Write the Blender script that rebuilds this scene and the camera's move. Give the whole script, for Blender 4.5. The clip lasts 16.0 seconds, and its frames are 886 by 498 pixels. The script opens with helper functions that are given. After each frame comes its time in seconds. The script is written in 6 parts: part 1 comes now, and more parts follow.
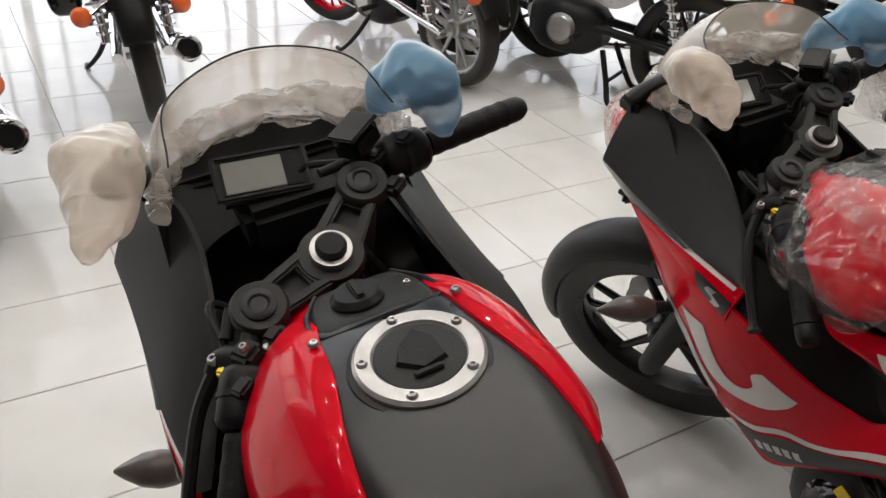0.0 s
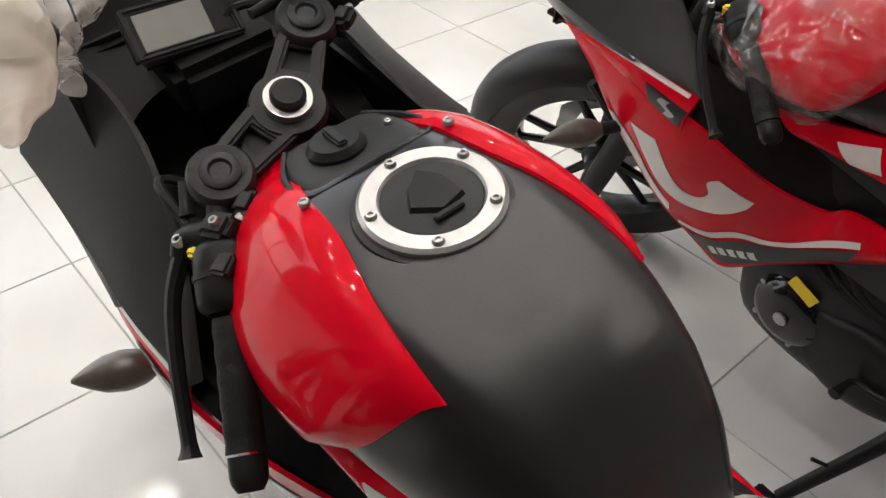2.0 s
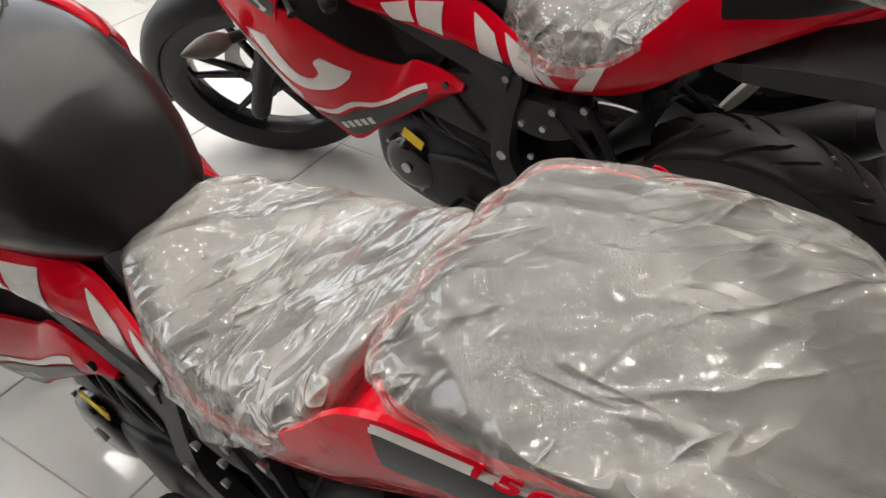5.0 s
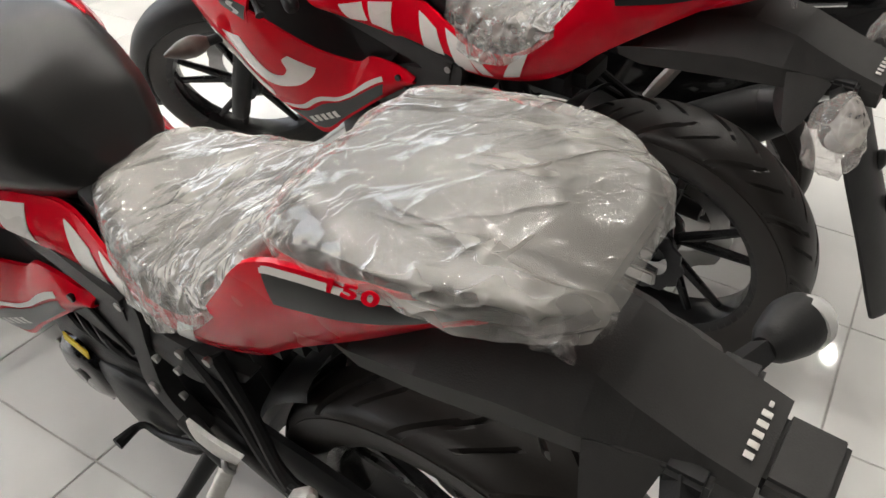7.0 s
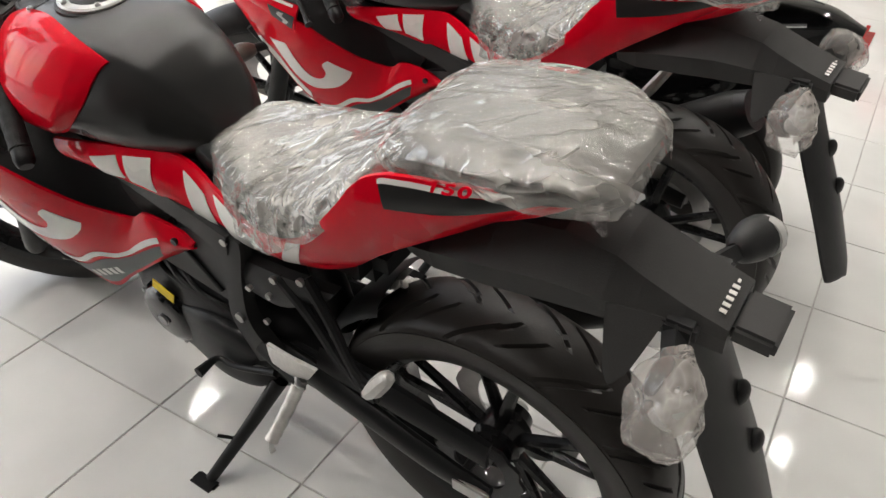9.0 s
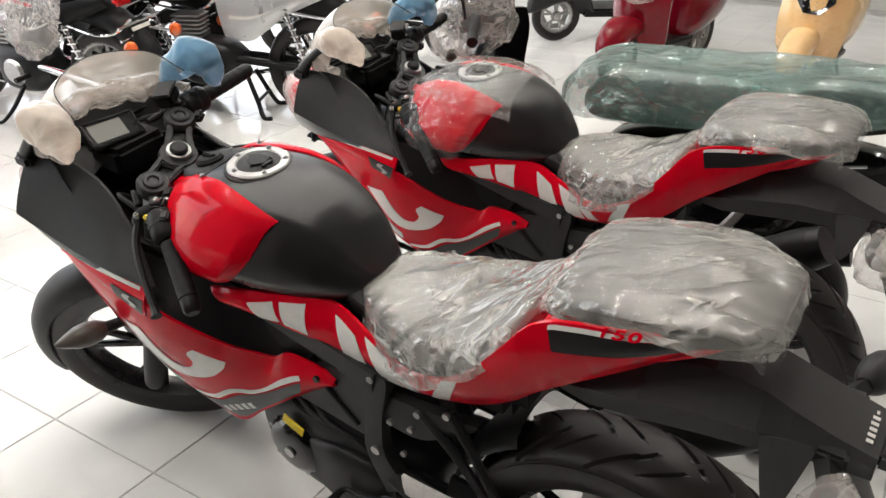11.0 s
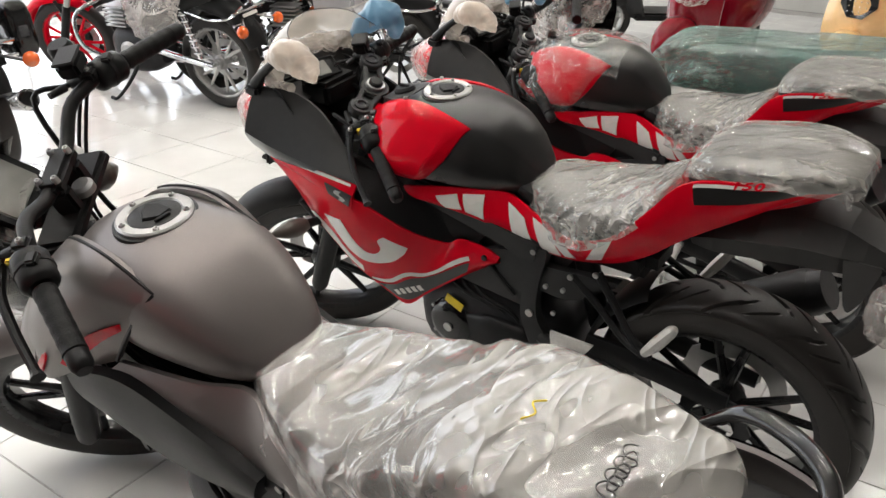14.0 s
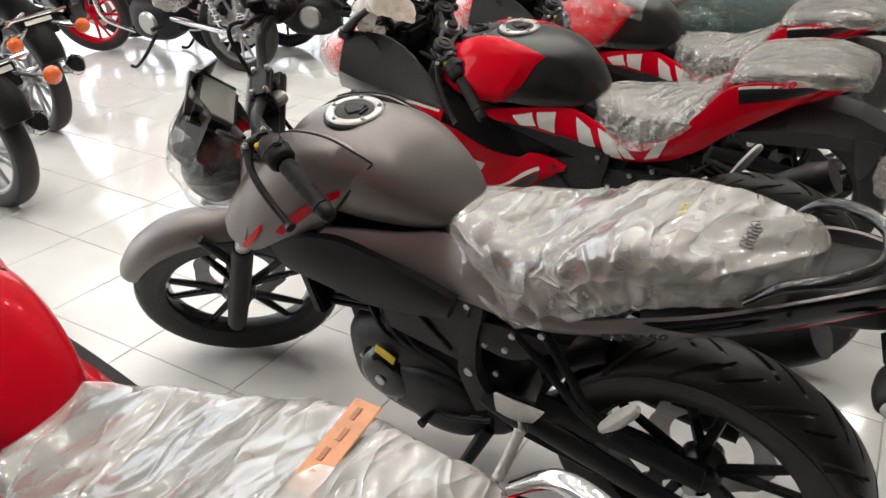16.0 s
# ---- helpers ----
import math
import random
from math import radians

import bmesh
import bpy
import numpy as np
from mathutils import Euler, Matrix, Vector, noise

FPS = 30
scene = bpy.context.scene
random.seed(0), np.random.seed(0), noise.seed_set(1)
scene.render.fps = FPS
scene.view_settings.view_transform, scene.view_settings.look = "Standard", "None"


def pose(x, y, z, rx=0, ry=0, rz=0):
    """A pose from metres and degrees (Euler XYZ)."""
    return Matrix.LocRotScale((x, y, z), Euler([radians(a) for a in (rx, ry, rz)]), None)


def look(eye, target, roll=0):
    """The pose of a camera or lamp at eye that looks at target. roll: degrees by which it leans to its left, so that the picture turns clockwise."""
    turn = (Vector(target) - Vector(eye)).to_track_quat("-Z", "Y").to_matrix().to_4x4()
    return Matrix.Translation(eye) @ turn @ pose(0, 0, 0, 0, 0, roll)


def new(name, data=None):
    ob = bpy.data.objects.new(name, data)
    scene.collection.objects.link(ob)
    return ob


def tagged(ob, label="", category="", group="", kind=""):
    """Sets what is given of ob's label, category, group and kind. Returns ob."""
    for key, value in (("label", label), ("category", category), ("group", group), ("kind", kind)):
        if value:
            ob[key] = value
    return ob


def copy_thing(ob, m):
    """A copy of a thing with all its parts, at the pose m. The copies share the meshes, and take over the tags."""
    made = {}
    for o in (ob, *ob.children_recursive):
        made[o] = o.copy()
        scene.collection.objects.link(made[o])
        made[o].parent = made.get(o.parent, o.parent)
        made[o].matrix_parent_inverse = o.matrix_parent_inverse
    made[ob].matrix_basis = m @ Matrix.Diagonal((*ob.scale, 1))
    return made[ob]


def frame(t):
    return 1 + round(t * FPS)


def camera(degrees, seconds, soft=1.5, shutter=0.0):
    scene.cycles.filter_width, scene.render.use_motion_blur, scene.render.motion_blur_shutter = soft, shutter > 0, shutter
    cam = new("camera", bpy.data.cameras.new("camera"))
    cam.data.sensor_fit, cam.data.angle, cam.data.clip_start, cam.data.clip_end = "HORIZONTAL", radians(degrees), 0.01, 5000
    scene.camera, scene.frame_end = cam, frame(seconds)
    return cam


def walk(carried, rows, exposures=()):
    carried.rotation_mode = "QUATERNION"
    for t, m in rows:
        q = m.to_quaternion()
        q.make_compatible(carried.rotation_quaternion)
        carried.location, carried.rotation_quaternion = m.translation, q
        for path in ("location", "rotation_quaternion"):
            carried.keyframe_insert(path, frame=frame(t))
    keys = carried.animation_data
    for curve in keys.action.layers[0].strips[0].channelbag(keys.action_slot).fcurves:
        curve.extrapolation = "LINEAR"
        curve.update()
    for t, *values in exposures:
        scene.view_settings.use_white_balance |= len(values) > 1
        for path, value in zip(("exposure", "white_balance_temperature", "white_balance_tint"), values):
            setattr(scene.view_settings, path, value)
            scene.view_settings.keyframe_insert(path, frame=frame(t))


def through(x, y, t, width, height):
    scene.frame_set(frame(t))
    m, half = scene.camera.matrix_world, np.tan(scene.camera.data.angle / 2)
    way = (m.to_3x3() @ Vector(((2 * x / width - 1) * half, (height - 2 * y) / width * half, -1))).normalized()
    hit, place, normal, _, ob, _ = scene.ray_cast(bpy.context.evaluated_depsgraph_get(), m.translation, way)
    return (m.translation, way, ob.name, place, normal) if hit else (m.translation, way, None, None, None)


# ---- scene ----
cam = camera(58.7, 16.0)
PATH = [
    (0, (1.292, -0.251, 1.34), (-0.15, 0.678, 0.313), 4.8),
    (0.5, (1.266, -0.27, 1.329), (-0.183, 0.588, 0.25), 4.8),
    (1, (1.237, -0.289, 1.31), (-0.156, 0.585, 0.173), 3.9),
    (1.5, (1.192, -0.293, 1.285), (-0.045, 0.683, 0.053), 3.3),
    (2, (1.196, -0.293, 1.275), (0.089, 0.744, -0.028), 2.9),
    (2.5, (1.279, -0.309, 1.281), (0.192, 0.731, -0.037), 1.8),
    (3, (1.394, -0.336, 1.279), (0.282, 0.686, -0.032), -0.4),
    (3.5, (1.503, -0.369, 1.27), (0.414, 0.693, -0.029), -1.1),
    (4, (1.55, -0.376, 1.265), (0.561, 0.777, -0.036), -0.6),
    (4.5, (1.569, -0.359, 1.262), (0.721, 0.905, -0.035), -0.2),
    (5, (1.671, -0.376, 1.259), (0.901, 0.958, -0.016), 1.7),
    (5.2, (1.733, -0.383, 1.26), (0.964, 0.958, -0.008), 2.0),
    (7.3, (1.887, -0.552, 1.283), (1.085, 0.82, 0.07), 1.0),
    (7.5, (1.909, -0.606, 1.294), (1.122, 0.771, 0.076), 1.3),
    (8, (1.942, -0.686, 1.303), (1.145, 0.694, 0.093), 2.7),
    (8.2, (1.955, -0.699, 1.306), (1.142, 0.677, 0.104), 3.3),
    (10.3, (1.811, -0.935, 1.365), (1.097, 0.636, 0.353), 2.3),
    (10.5, (1.8, -0.949, 1.373), (1.061, 0.633, 0.397), 2.0),
    (11, (1.814, -0.951, 1.409), (0.894, 0.589, 0.525), 1.0),
    (11.5, (1.836, -0.948, 1.414), (0.786, 0.526, 0.562), 2.2),
    (12, (1.831, -0.993, 1.401), (0.692, 0.411, 0.545), 2.7),
    (12.5, (1.781, -1.175, 1.394), (0.639, 0.22, 0.529), 1.9),
    (13, (1.755, -1.322, 1.386), (0.702, 0.128, 0.498), 1.9),
    (13.5, (1.779, -1.395, 1.385), (0.791, 0.116, 0.523), 2.1),
    (14, (1.839, -1.53, 1.377), (0.865, -0.009, 0.519), 1.9),
    (14.5, (1.869, -1.672, 1.378), (0.903, -0.162, 0.491), 1.7),
    (15, (1.826, -1.826, 1.372), (0.89, -0.307, 0.467), -0.5),
    (15.5, (1.756, -1.979, 1.363), (0.888, -0.433, 0.439), -1.2),
    (16, (1.787, -2.07, 1.369), (0.912, -0.518, 0.461), 1.1),
]
walk(cam, [(t, look(eye, target, roll)) for t, eye, target, roll in PATH], [(0, -0.05), (1.5, 0.19), (3.0, 0.47), (5.0, 0.46), (8.0, 0.66), (10.5, 0.64), (12, 0.47), (16, 0.50)])

# ---- world, sun and lamps ----
world = bpy.data.worlds.new("daylight")
scene.world = world
world.use_nodes = True
wn = world.node_tree.nodes
sky = wn.new("ShaderNodeTexSky")
sky.sky_type = "NISHITA"
sky.sun_disc = False
sky.sun_elevation, sky.sun_rotation = radians(48), radians(250)
wn["Background"].inputs["Strength"].default_value = 0.15
world.node_tree.links.new(sky.outputs["Color"], wn["Background"].inputs["Color"])
sun = new("sun", bpy.data.lights.new("sun", "SUN"))
sun.data.energy, sun.data.angle, sun.data.color = 2.5, radians(0.6), (1, 0.95, 0.88)
sun.matrix_world = look((-8, 4, 12), (-6, 2, 0))
daylight = new("window_daylight", bpy.data.lights.new("window_daylight", "AREA"))
daylight.data.shape, daylight.data.size, daylight.data.size_y = "RECTANGLE", 14.0, 4.6
daylight.data.energy, daylight.data.color = 380, (1.0, 0.965, 0.925)
daylight.matrix_world = look((-5.83, 2.0, 2.4), (0, 2.0, 2.4))


# ---- materials ----
def tint(c, k):
    return (min(c[0] * k, 1), min(c[1] * k, 1), min(c[2] * k, 1), 1)


def surface(name, col, rough=0.5, metal=0.0, coat=0.0, vary=0.12, grain=40.0, bump=0.0, bump_scale=300.0, rough_vary=0.06, big=4.0, spec=0.5):
    """A plain surface with colour variation at two scales, uneven gloss and fine relief."""
    m = bpy.data.materials.new(name)
    m.use_nodes = True
    nt = m.node_tree
    b = nt.nodes["Principled BSDF"]
    b.inputs["Metallic"].default_value = metal
    b.inputs["Coat Weight"].default_value = coat
    b.inputs["Coat Roughness"].default_value = 0.04
    b.inputs["Specular IOR Level"].default_value = spec
    tc = nt.nodes.new("ShaderNodeTexCoord")
    n1, n2 = nt.nodes.new("ShaderNodeTexNoise"), nt.nodes.new("ShaderNodeTexNoise")
    n1.inputs["Scale"].default_value, n1.inputs["Detail"].default_value = grain, 4
    n2.inputs["Scale"].default_value, n2.inputs["Detail"].default_value = big, 3
    add = nt.nodes.new("ShaderNodeMath")
    add.operation = "ADD"
    ramp = nt.nodes.new("ShaderNodeMapRange")
    ramp.inputs["From Min"].default_value, ramp.inputs["From Max"].default_value = 0.7, 1.3
    mix = nt.nodes.new("ShaderNodeMix")
    mix.data_type = "RGBA"
    mix.inputs["A"].default_value, mix.inputs["B"].default_value = tint(col, 1 - vary), tint(col, 1 + vary)
    rr = nt.nodes.new("ShaderNodeMapRange")
    rr.inputs["From Min"].default_value, rr.inputs["From Max"].default_value = 0.3, 0.7
    rr.inputs["To Min"].default_value, rr.inputs["To Max"].default_value = max(rough - rough_vary, 0.01), min(rough + rough_vary, 1)
    ln = nt.links.new
    ln(tc.outputs["Object"], n1.inputs["Vector"]), ln(tc.outputs["Object"], n2.inputs["Vector"])
    ln(n1.outputs["Fac"], add.inputs[0]), ln(n2.outputs["Fac"], add.inputs[1])
    ln(add.outputs[0], ramp.inputs["Value"]), ln(ramp.outputs["Result"], mix.inputs["Factor"])
    ln(mix.outputs["Result"], b.inputs["Base Color"])
    ln(n2.outputs["Fac"], rr.inputs["Value"]), ln(rr.outputs["Result"], b.inputs["Roughness"])
    if bump:
        nb, bp = nt.nodes.new("ShaderNodeTexNoise"), nt.nodes.new("ShaderNodeBump")
        nb.inputs["Scale"].default_value, nb.inputs["Detail"].default_value = bump_scale, 3
        bp.inputs["Strength"].default_value, bp.inputs["Distance"].default_value = bump, 0.002
        ln(tc.outputs["Object"], nb.inputs["Vector"]), ln(nb.outputs["Fac"], bp.inputs["Height"]), ln(bp.outputs["Normal"], b.inputs["Normal"])
    return m


def film(name, col, body=0.35, rough=0.12, crease=14.0, strength=0.7, dist=0.012, gloss=0.06, through=0.0, soft=False, along=60.0, long=4.0, lines=0.25):
    """Thin plastic foil: partly clear, milky, with long glossy creases that gather in patches. along: the creases'
    heading in degrees from x; long: how drawn out they are; lines: whitening of the crests, for milkiness and painted
    highlights.
    """
    m = bpy.data.materials.new(name)
    m.use_nodes = True
    nt = m.node_tree
    ln = nt.links.new
    nt.nodes.remove(nt.nodes["Principled BSDF"])
    tc = nt.nodes.new("ShaderNodeTexCoord")

    def math_node(op, x, y):
        n = nt.nodes.new("ShaderNodeMath")
        n.operation = op
        for i, q in enumerate((x, y)):
            if isinstance(q, (int, float)):
                n.inputs[i].default_value = q
            else:
                ln(q, n.inputs[i])
        return n.outputs[0]

    def ridges(heading, scale, sharp, bend):
        mp, n = nt.nodes.new("ShaderNodeMapping"), nt.nodes.new("ShaderNodeTexNoise")
        mp.vector_type = "TEXTURE"
        mp.inputs["Rotation"].default_value, mp.inputs["Scale"].default_value = (0.25, 0.2, radians(heading)), (long, 1.0, 1.0)
        n.inputs["Scale"].default_value, n.inputs["Detail"].default_value, n.inputs["Distortion"].default_value = scale, 1.0, bend
        ln(tc.outputs["Object"], mp.inputs["Vector"]), ln(mp.outputs["Vector"], n.inputs["Vector"])
        off = math_node("ABSOLUTE", math_node("SUBTRACT", n.outputs["Fac"], 0.5), 0.0)
        return math_node("POWER", math_node("MAXIMUM", math_node("SUBTRACT", 1.0, math_node("MULTIPLY", off, 4.5)), 0.0), sharp)

    def blotch(scale, low, high):
        n, mr = nt.nodes.new("ShaderNodeTexNoise"), nt.nodes.new("ShaderNodeMapRange")
        n.inputs["Scale"].default_value, n.inputs["Detail"].default_value = scale, 2
        mr.inputs["From Min"].default_value, mr.inputs["From Max"].default_value = low, high
        ln(tc.outputs["Object"], n.inputs["Vector"]), ln(n.outputs["Fac"], mr.inputs["Value"])
        return mr.outputs["Result"], n.outputs["Fac"]

    where, broad = blotch(crease * 0.55, 0.42, 0.62)
    fine = math_node("ADD", ridges(along, crease * 1.5, 2.2, 0.5), math_node("MULTIPLY", ridges(along + 38, crease * 2.2, 2.6, 0.6), 0.55))
    patched = math_node("MULTIPLY", fine, math_node("ADD", math_node("MULTIPLY", where, 0.85), 0.15))
    soft_fold = ridges(along - 18, crease * 0.6, 1.3, 0.7)
    height = math_node("ADD", math_node("ADD", math_node("MULTIPLY", patched, 0.42), math_node("MULTIPLY", soft_fold, 0.58)), math_node("MULTIPLY", broad, 0.45))
    bp = nt.nodes.new("ShaderNodeBump")
    bp.inputs["Strength"].default_value, bp.inputs["Distance"].default_value = strength, dist
    ln(height, bp.inputs["Height"])
    milk, _ = blotch(crease * 0.6, 0.3, 0.72)
    # crests get extra white: real milkiness plus highlights put into the opacity
    veil = math_node("ADD", math_node("ADD", math_node("MULTIPLY", milk, min(0.16, body)), max(body - 0.08, 0.0)), math_node("MULTIPLY", patched, lines))
    tr, di, gl = nt.nodes.new("ShaderNodeBsdfTransparent"), nt.nodes.new("ShaderNodeBsdfDiffuse"), nt.nodes.new("ShaderNodeBsdfGlossy")
    di.inputs["Color"].default_value = (*col, 1)
    gl.inputs["Roughness"].default_value = rough
    fr, m1, m2 = nt.nodes.new("ShaderNodeLayerWeight"), nt.nodes.new("ShaderNodeMixShader"), nt.nodes.new("ShaderNodeMixShader")
    fr.inputs["Blend"].default_value = 0.5
    sc = nt.nodes.new("ShaderNodeMapRange")
    sc.inputs["To Min"].default_value, sc.inputs["To Max"].default_value = gloss, 0.8
    ln(math_node("POWER", fr.outputs["Facing"], 4.0), sc.inputs["Value"])
    for sh in (gl, fr) + ((di,) if soft else ()):
        ln(bp.outputs["Normal"], sh.inputs["Normal"])
    tl, m3 = nt.nodes.new("ShaderNodeBsdfTranslucent"), nt.nodes.new("ShaderNodeMixShader")
    tl.inputs["Color"].default_value = (*col, 1)
    m3.inputs["Fac"].default_value = through
    ln(di.outputs["BSDF"], m3.inputs[1]), ln(tl.outputs["BSDF"], m3.inputs[2])
    ln(math_node("MINIMUM", veil, 1.0), m1.inputs["Fac"])
    ln(tr.outputs["BSDF"], m1.inputs[1]), ln(m3.outputs["Shader"], m1.inputs[2])
    ln(sc.outputs["Result"], m2.inputs["Fac"]), ln(m1.outputs["Shader"], m2.inputs[1]), ln(gl.outputs["BSDF"], m2.inputs[2])
    ln(m2.outputs["Shader"], nt.nodes["Material Output"].inputs["Surface"])
    return m


def lit(name, col, power):
    m = bpy.data.materials.new(name)
    m.use_nodes = True
    b = m.node_tree.nodes["Principled BSDF"]
    b.inputs["Base Color"].default_value = (*col, 1)
    b.inputs["Emission Color"].default_value = (*col, 1)
    b.inputs["Emission Strength"].default_value = power
    return m


def glassy(name, col, rough=0.02, clear=0.85):
    m = bpy.data.materials.new(name)
    m.use_nodes = True
    nt = m.node_tree
    b = nt.nodes["Principled BSDF"]
    b.inputs["Base Color"].default_value = (*col, 1)
    b.inputs["Roughness"].default_value = rough
    tr, mx = nt.nodes.new("ShaderNodeBsdfTransparent"), nt.nodes.new("ShaderNodeMixShader")
    tr.inputs["Color"].default_value = tint(col, 1.1)
    mx.inputs["Fac"].default_value = 1 - clear
    nt.links.new(tr.outputs["BSDF"], mx.inputs[1]), nt.links.new(b.outputs["BSDF"], mx.inputs[2])
    nt.links.new(mx.outputs["Shader"], nt.nodes["Material Output"].inputs["Surface"])
    return m


RED = surface("red_paint", (0.60, 0.0015, 0.014), 0.28, 0.0, 0.60, 0.05, 8, rough_vary=0.03, spec=0.02)
RED.node_tree.nodes["Principled BSDF"].inputs["Coat IOR"].default_value = 1.35
DEEP_RED = surface("deep_red_paint", (0.17, 0.003, 0.010), 0.2, 0.0, 0.5, 0.06, 8, rough_vary=0.03, spec=0.1)
GREY_PAINT = surface("grey_satin_paint", (0.19, 0.172, 0.165), 0.40, 0.6, 0.0, 0.06, 700, spec=0.35)
ALLOY = surface("pale_cast_alloy", (0.58, 0.565, 0.535), 0.42, 0.3, 0.0, 0.1, 120, bump=0.1, bump_scale=500)
TANK_GREY = surface("dark_grey_cover", (0.011, 0.0107, 0.0105), 0.30, 0.0, 0.0, 0.12, 500, 0.05, 500, spec=0.52)
BLACK = surface("black_plastic", (0.010, 0.010, 0.0104), 0.40, bump=0.12, bump_scale=500, spec=0.18)
MATT_PLASTIC = surface("matt_moulded_plastic", (0.032, 0.031, 0.030), 0.55, bump=0.25, bump_scale=600, spec=0.35)
SOFT_BLACK = surface("grey_black_plastic", (0.021, 0.021, 0.0212), 0.44, bump=0.15, bump_scale=450, spec=0.22)
GLOSS_BLACK = surface("gloss_black", (0.006, 0.006, 0.0065), 0.12, 0, 0.35, spec=0.3)
RUBBER = surface("rubber", (0.021, 0.0185, 0.017), 0.40, vary=0.08, bump=0.12, bump_scale=250, spec=0.30)
GRIP = surface("grip_rubber", (0.008, 0.008, 0.008), 0.5, bump=0.5, bump_scale=350, spec=0.18)
VINYL = surface("black_vinyl", (0.016, 0.016, 0.016), 0.5, bump=0.3, bump_scale=700, spec=0.2)
STEEL = surface("brushed_alloy", (0.46, 0.455, 0.445), 0.4, 1.0, bump=0.05, bump_scale=900)
CHROME = surface("chrome", (0.78, 0.78, 0.79), 0.08, 1.0, rough_vary=0.03)
CAST = surface("dark_cast_metal", (0.03, 0.03, 0.032), 0.40, 0.6, bump=0.25, bump_scale=400, spec=0.3)
RIM = surface("black_rim", (0.010, 0.010, 0.0105), 0.28, 0.0, 0.2, spec=0.25)
WHITE = surface("white_decal", (0.72, 0.70, 0.66), 0.3, 0, 0.6, 0.05)
YELLOW = surface("yellow_label", (0.75, 0.55, 0.02), 0.5)
AMBER = surface("amber_lens", (0.75, 0.12, 0.02), 0.18, 0, 0.7)
CLEARLENS = glassy("clear_lens", (0.8, 0.8, 0.78), 0.05, 0.45)
SCREEN_LCD = surface("lcd_grey", (0.27, 0.27, 0.25), 0.16, 0, 0.6, 0.04)
FILM = film("clear_foil", (0.62, 0.595, 0.55), 0.30, 0.16, 17, 0.9, 0.019, 0.13, 0.0, True, along=68, long=3.5, lines=0.33)
FILM_PAD = film("pad_foil", (0.61, 0.585, 0.54), 0.235, 0.17, 14, 0.9, 0.020, 0.09, 0.0, True, along=12, long=3.6, lines=0.24)
FILM_MILKY = film("milky_foil", (0.70, 0.67, 0.625), 0.33, 0.16, 10, 0.9, 0.019, 0.15, 0.0, True, along=70, long=3.2, lines=0.23)
FILM_THIN = film("thin_foil", (0.88, 0.82, 0.77), 0.20, 0.12, 22, 0.8, 0.012, 0.05, 0.4, along=80, long=2.5, lines=0.26)
FILM_CLEAR = film("see_through_foil", (0.85, 0.80, 0.76), 0.03, 0.12, 13, 0.8, 0.016, 0.06, along=50, long=3.0, lines=0.16)
FILM_GREEN = film("green_foil", (0.17, 0.30, 0.26), 0.38, 0.14, 8, 0.9, 0.025, 0.12, along=15, long=3.0, lines=0.2)
FILM_CREAM = film("cream_foam_foil", (0.88, 0.78, 0.67), 0.56, 0.4, 14, 0.6, 0.012, 0.012, 0.5, True, along=80, long=2.0, lines=0.15)
FILM_BLUE = film("blue_foam_foil", (0.26, 0.50, 0.70), 0.62, 0.42, 14, 0.6, 0.012, 0.012, 0.5, True, along=80, long=2.0, lines=0.15)
SMOKE = glassy("smoked_screen", (0.10, 0.09, 0.08), 0.06, 0.6)
LABEL_ORANGE = surface("orange_paper", (0.70, 0.32, 0.16), 0.6, vary=0.2)
INK = surface("black_ink", (0.02, 0.02, 0.02), 0.5)
CREAM = surface("cream_paint", (0.80, 0.52, 0.24), 0.25, 0, 0.8, 0.05)
DARK_RED_LENS = surface("red_lens", (0.5, 0.01, 0.01), 0.15, 0, 0.7)
SILVER = surface("silver_paint", (0.55, 0.55, 0.56), 0.3, 0.6, 0.4, 0.04)


# ---- shape tools ----
def cr(pts, n):
    """n points along a smooth curve through the given ones."""
    p = np.array(pts, float)
    if len(p) < 3:
        return [p[0] + (p[-1] - p[0]) * i / (n - 1) for i in range(n)]
    q = np.vstack([2 * p[0] - p[1], p, 2 * p[-1] - p[-2]])
    out = []
    for i in range(n):
        u = i / (n - 1) * (len(p) - 1)
        k = min(int(u), len(p) - 2)
        t = u - k
        a, b, c, d = q[k], q[k + 1], q[k + 2], q[k + 3]
        out.append(0.5 * (2 * b + (c - a) * t + (2 * a - 5 * b + 4 * c - d) * t * t + (3 * b - a - 3 * c + d) * t ** 3))
    return out


def grid_faces(nu, nv, close_v=False, base=0):
    f = []
    for i in range(nu - 1):
        for j in range(nv if close_v else nv - 1):
            k = (j + 1) % nv
            f.append((base + i * nv + j, base + i * nv + k, base + (i + 1) * nv + k, base + (i + 1) * nv + j))
    return f


def join(*geos):
    v, f = [], []
    for gv, gf in geos:
        n = len(v)
        v.extend(gv)
        f.extend([tuple(a + n for a in q) for q in gf])
    return v, f


def moved(geo, m):
    return [tuple(m @ Vector(p)) for p in geo[0]], geo[1]


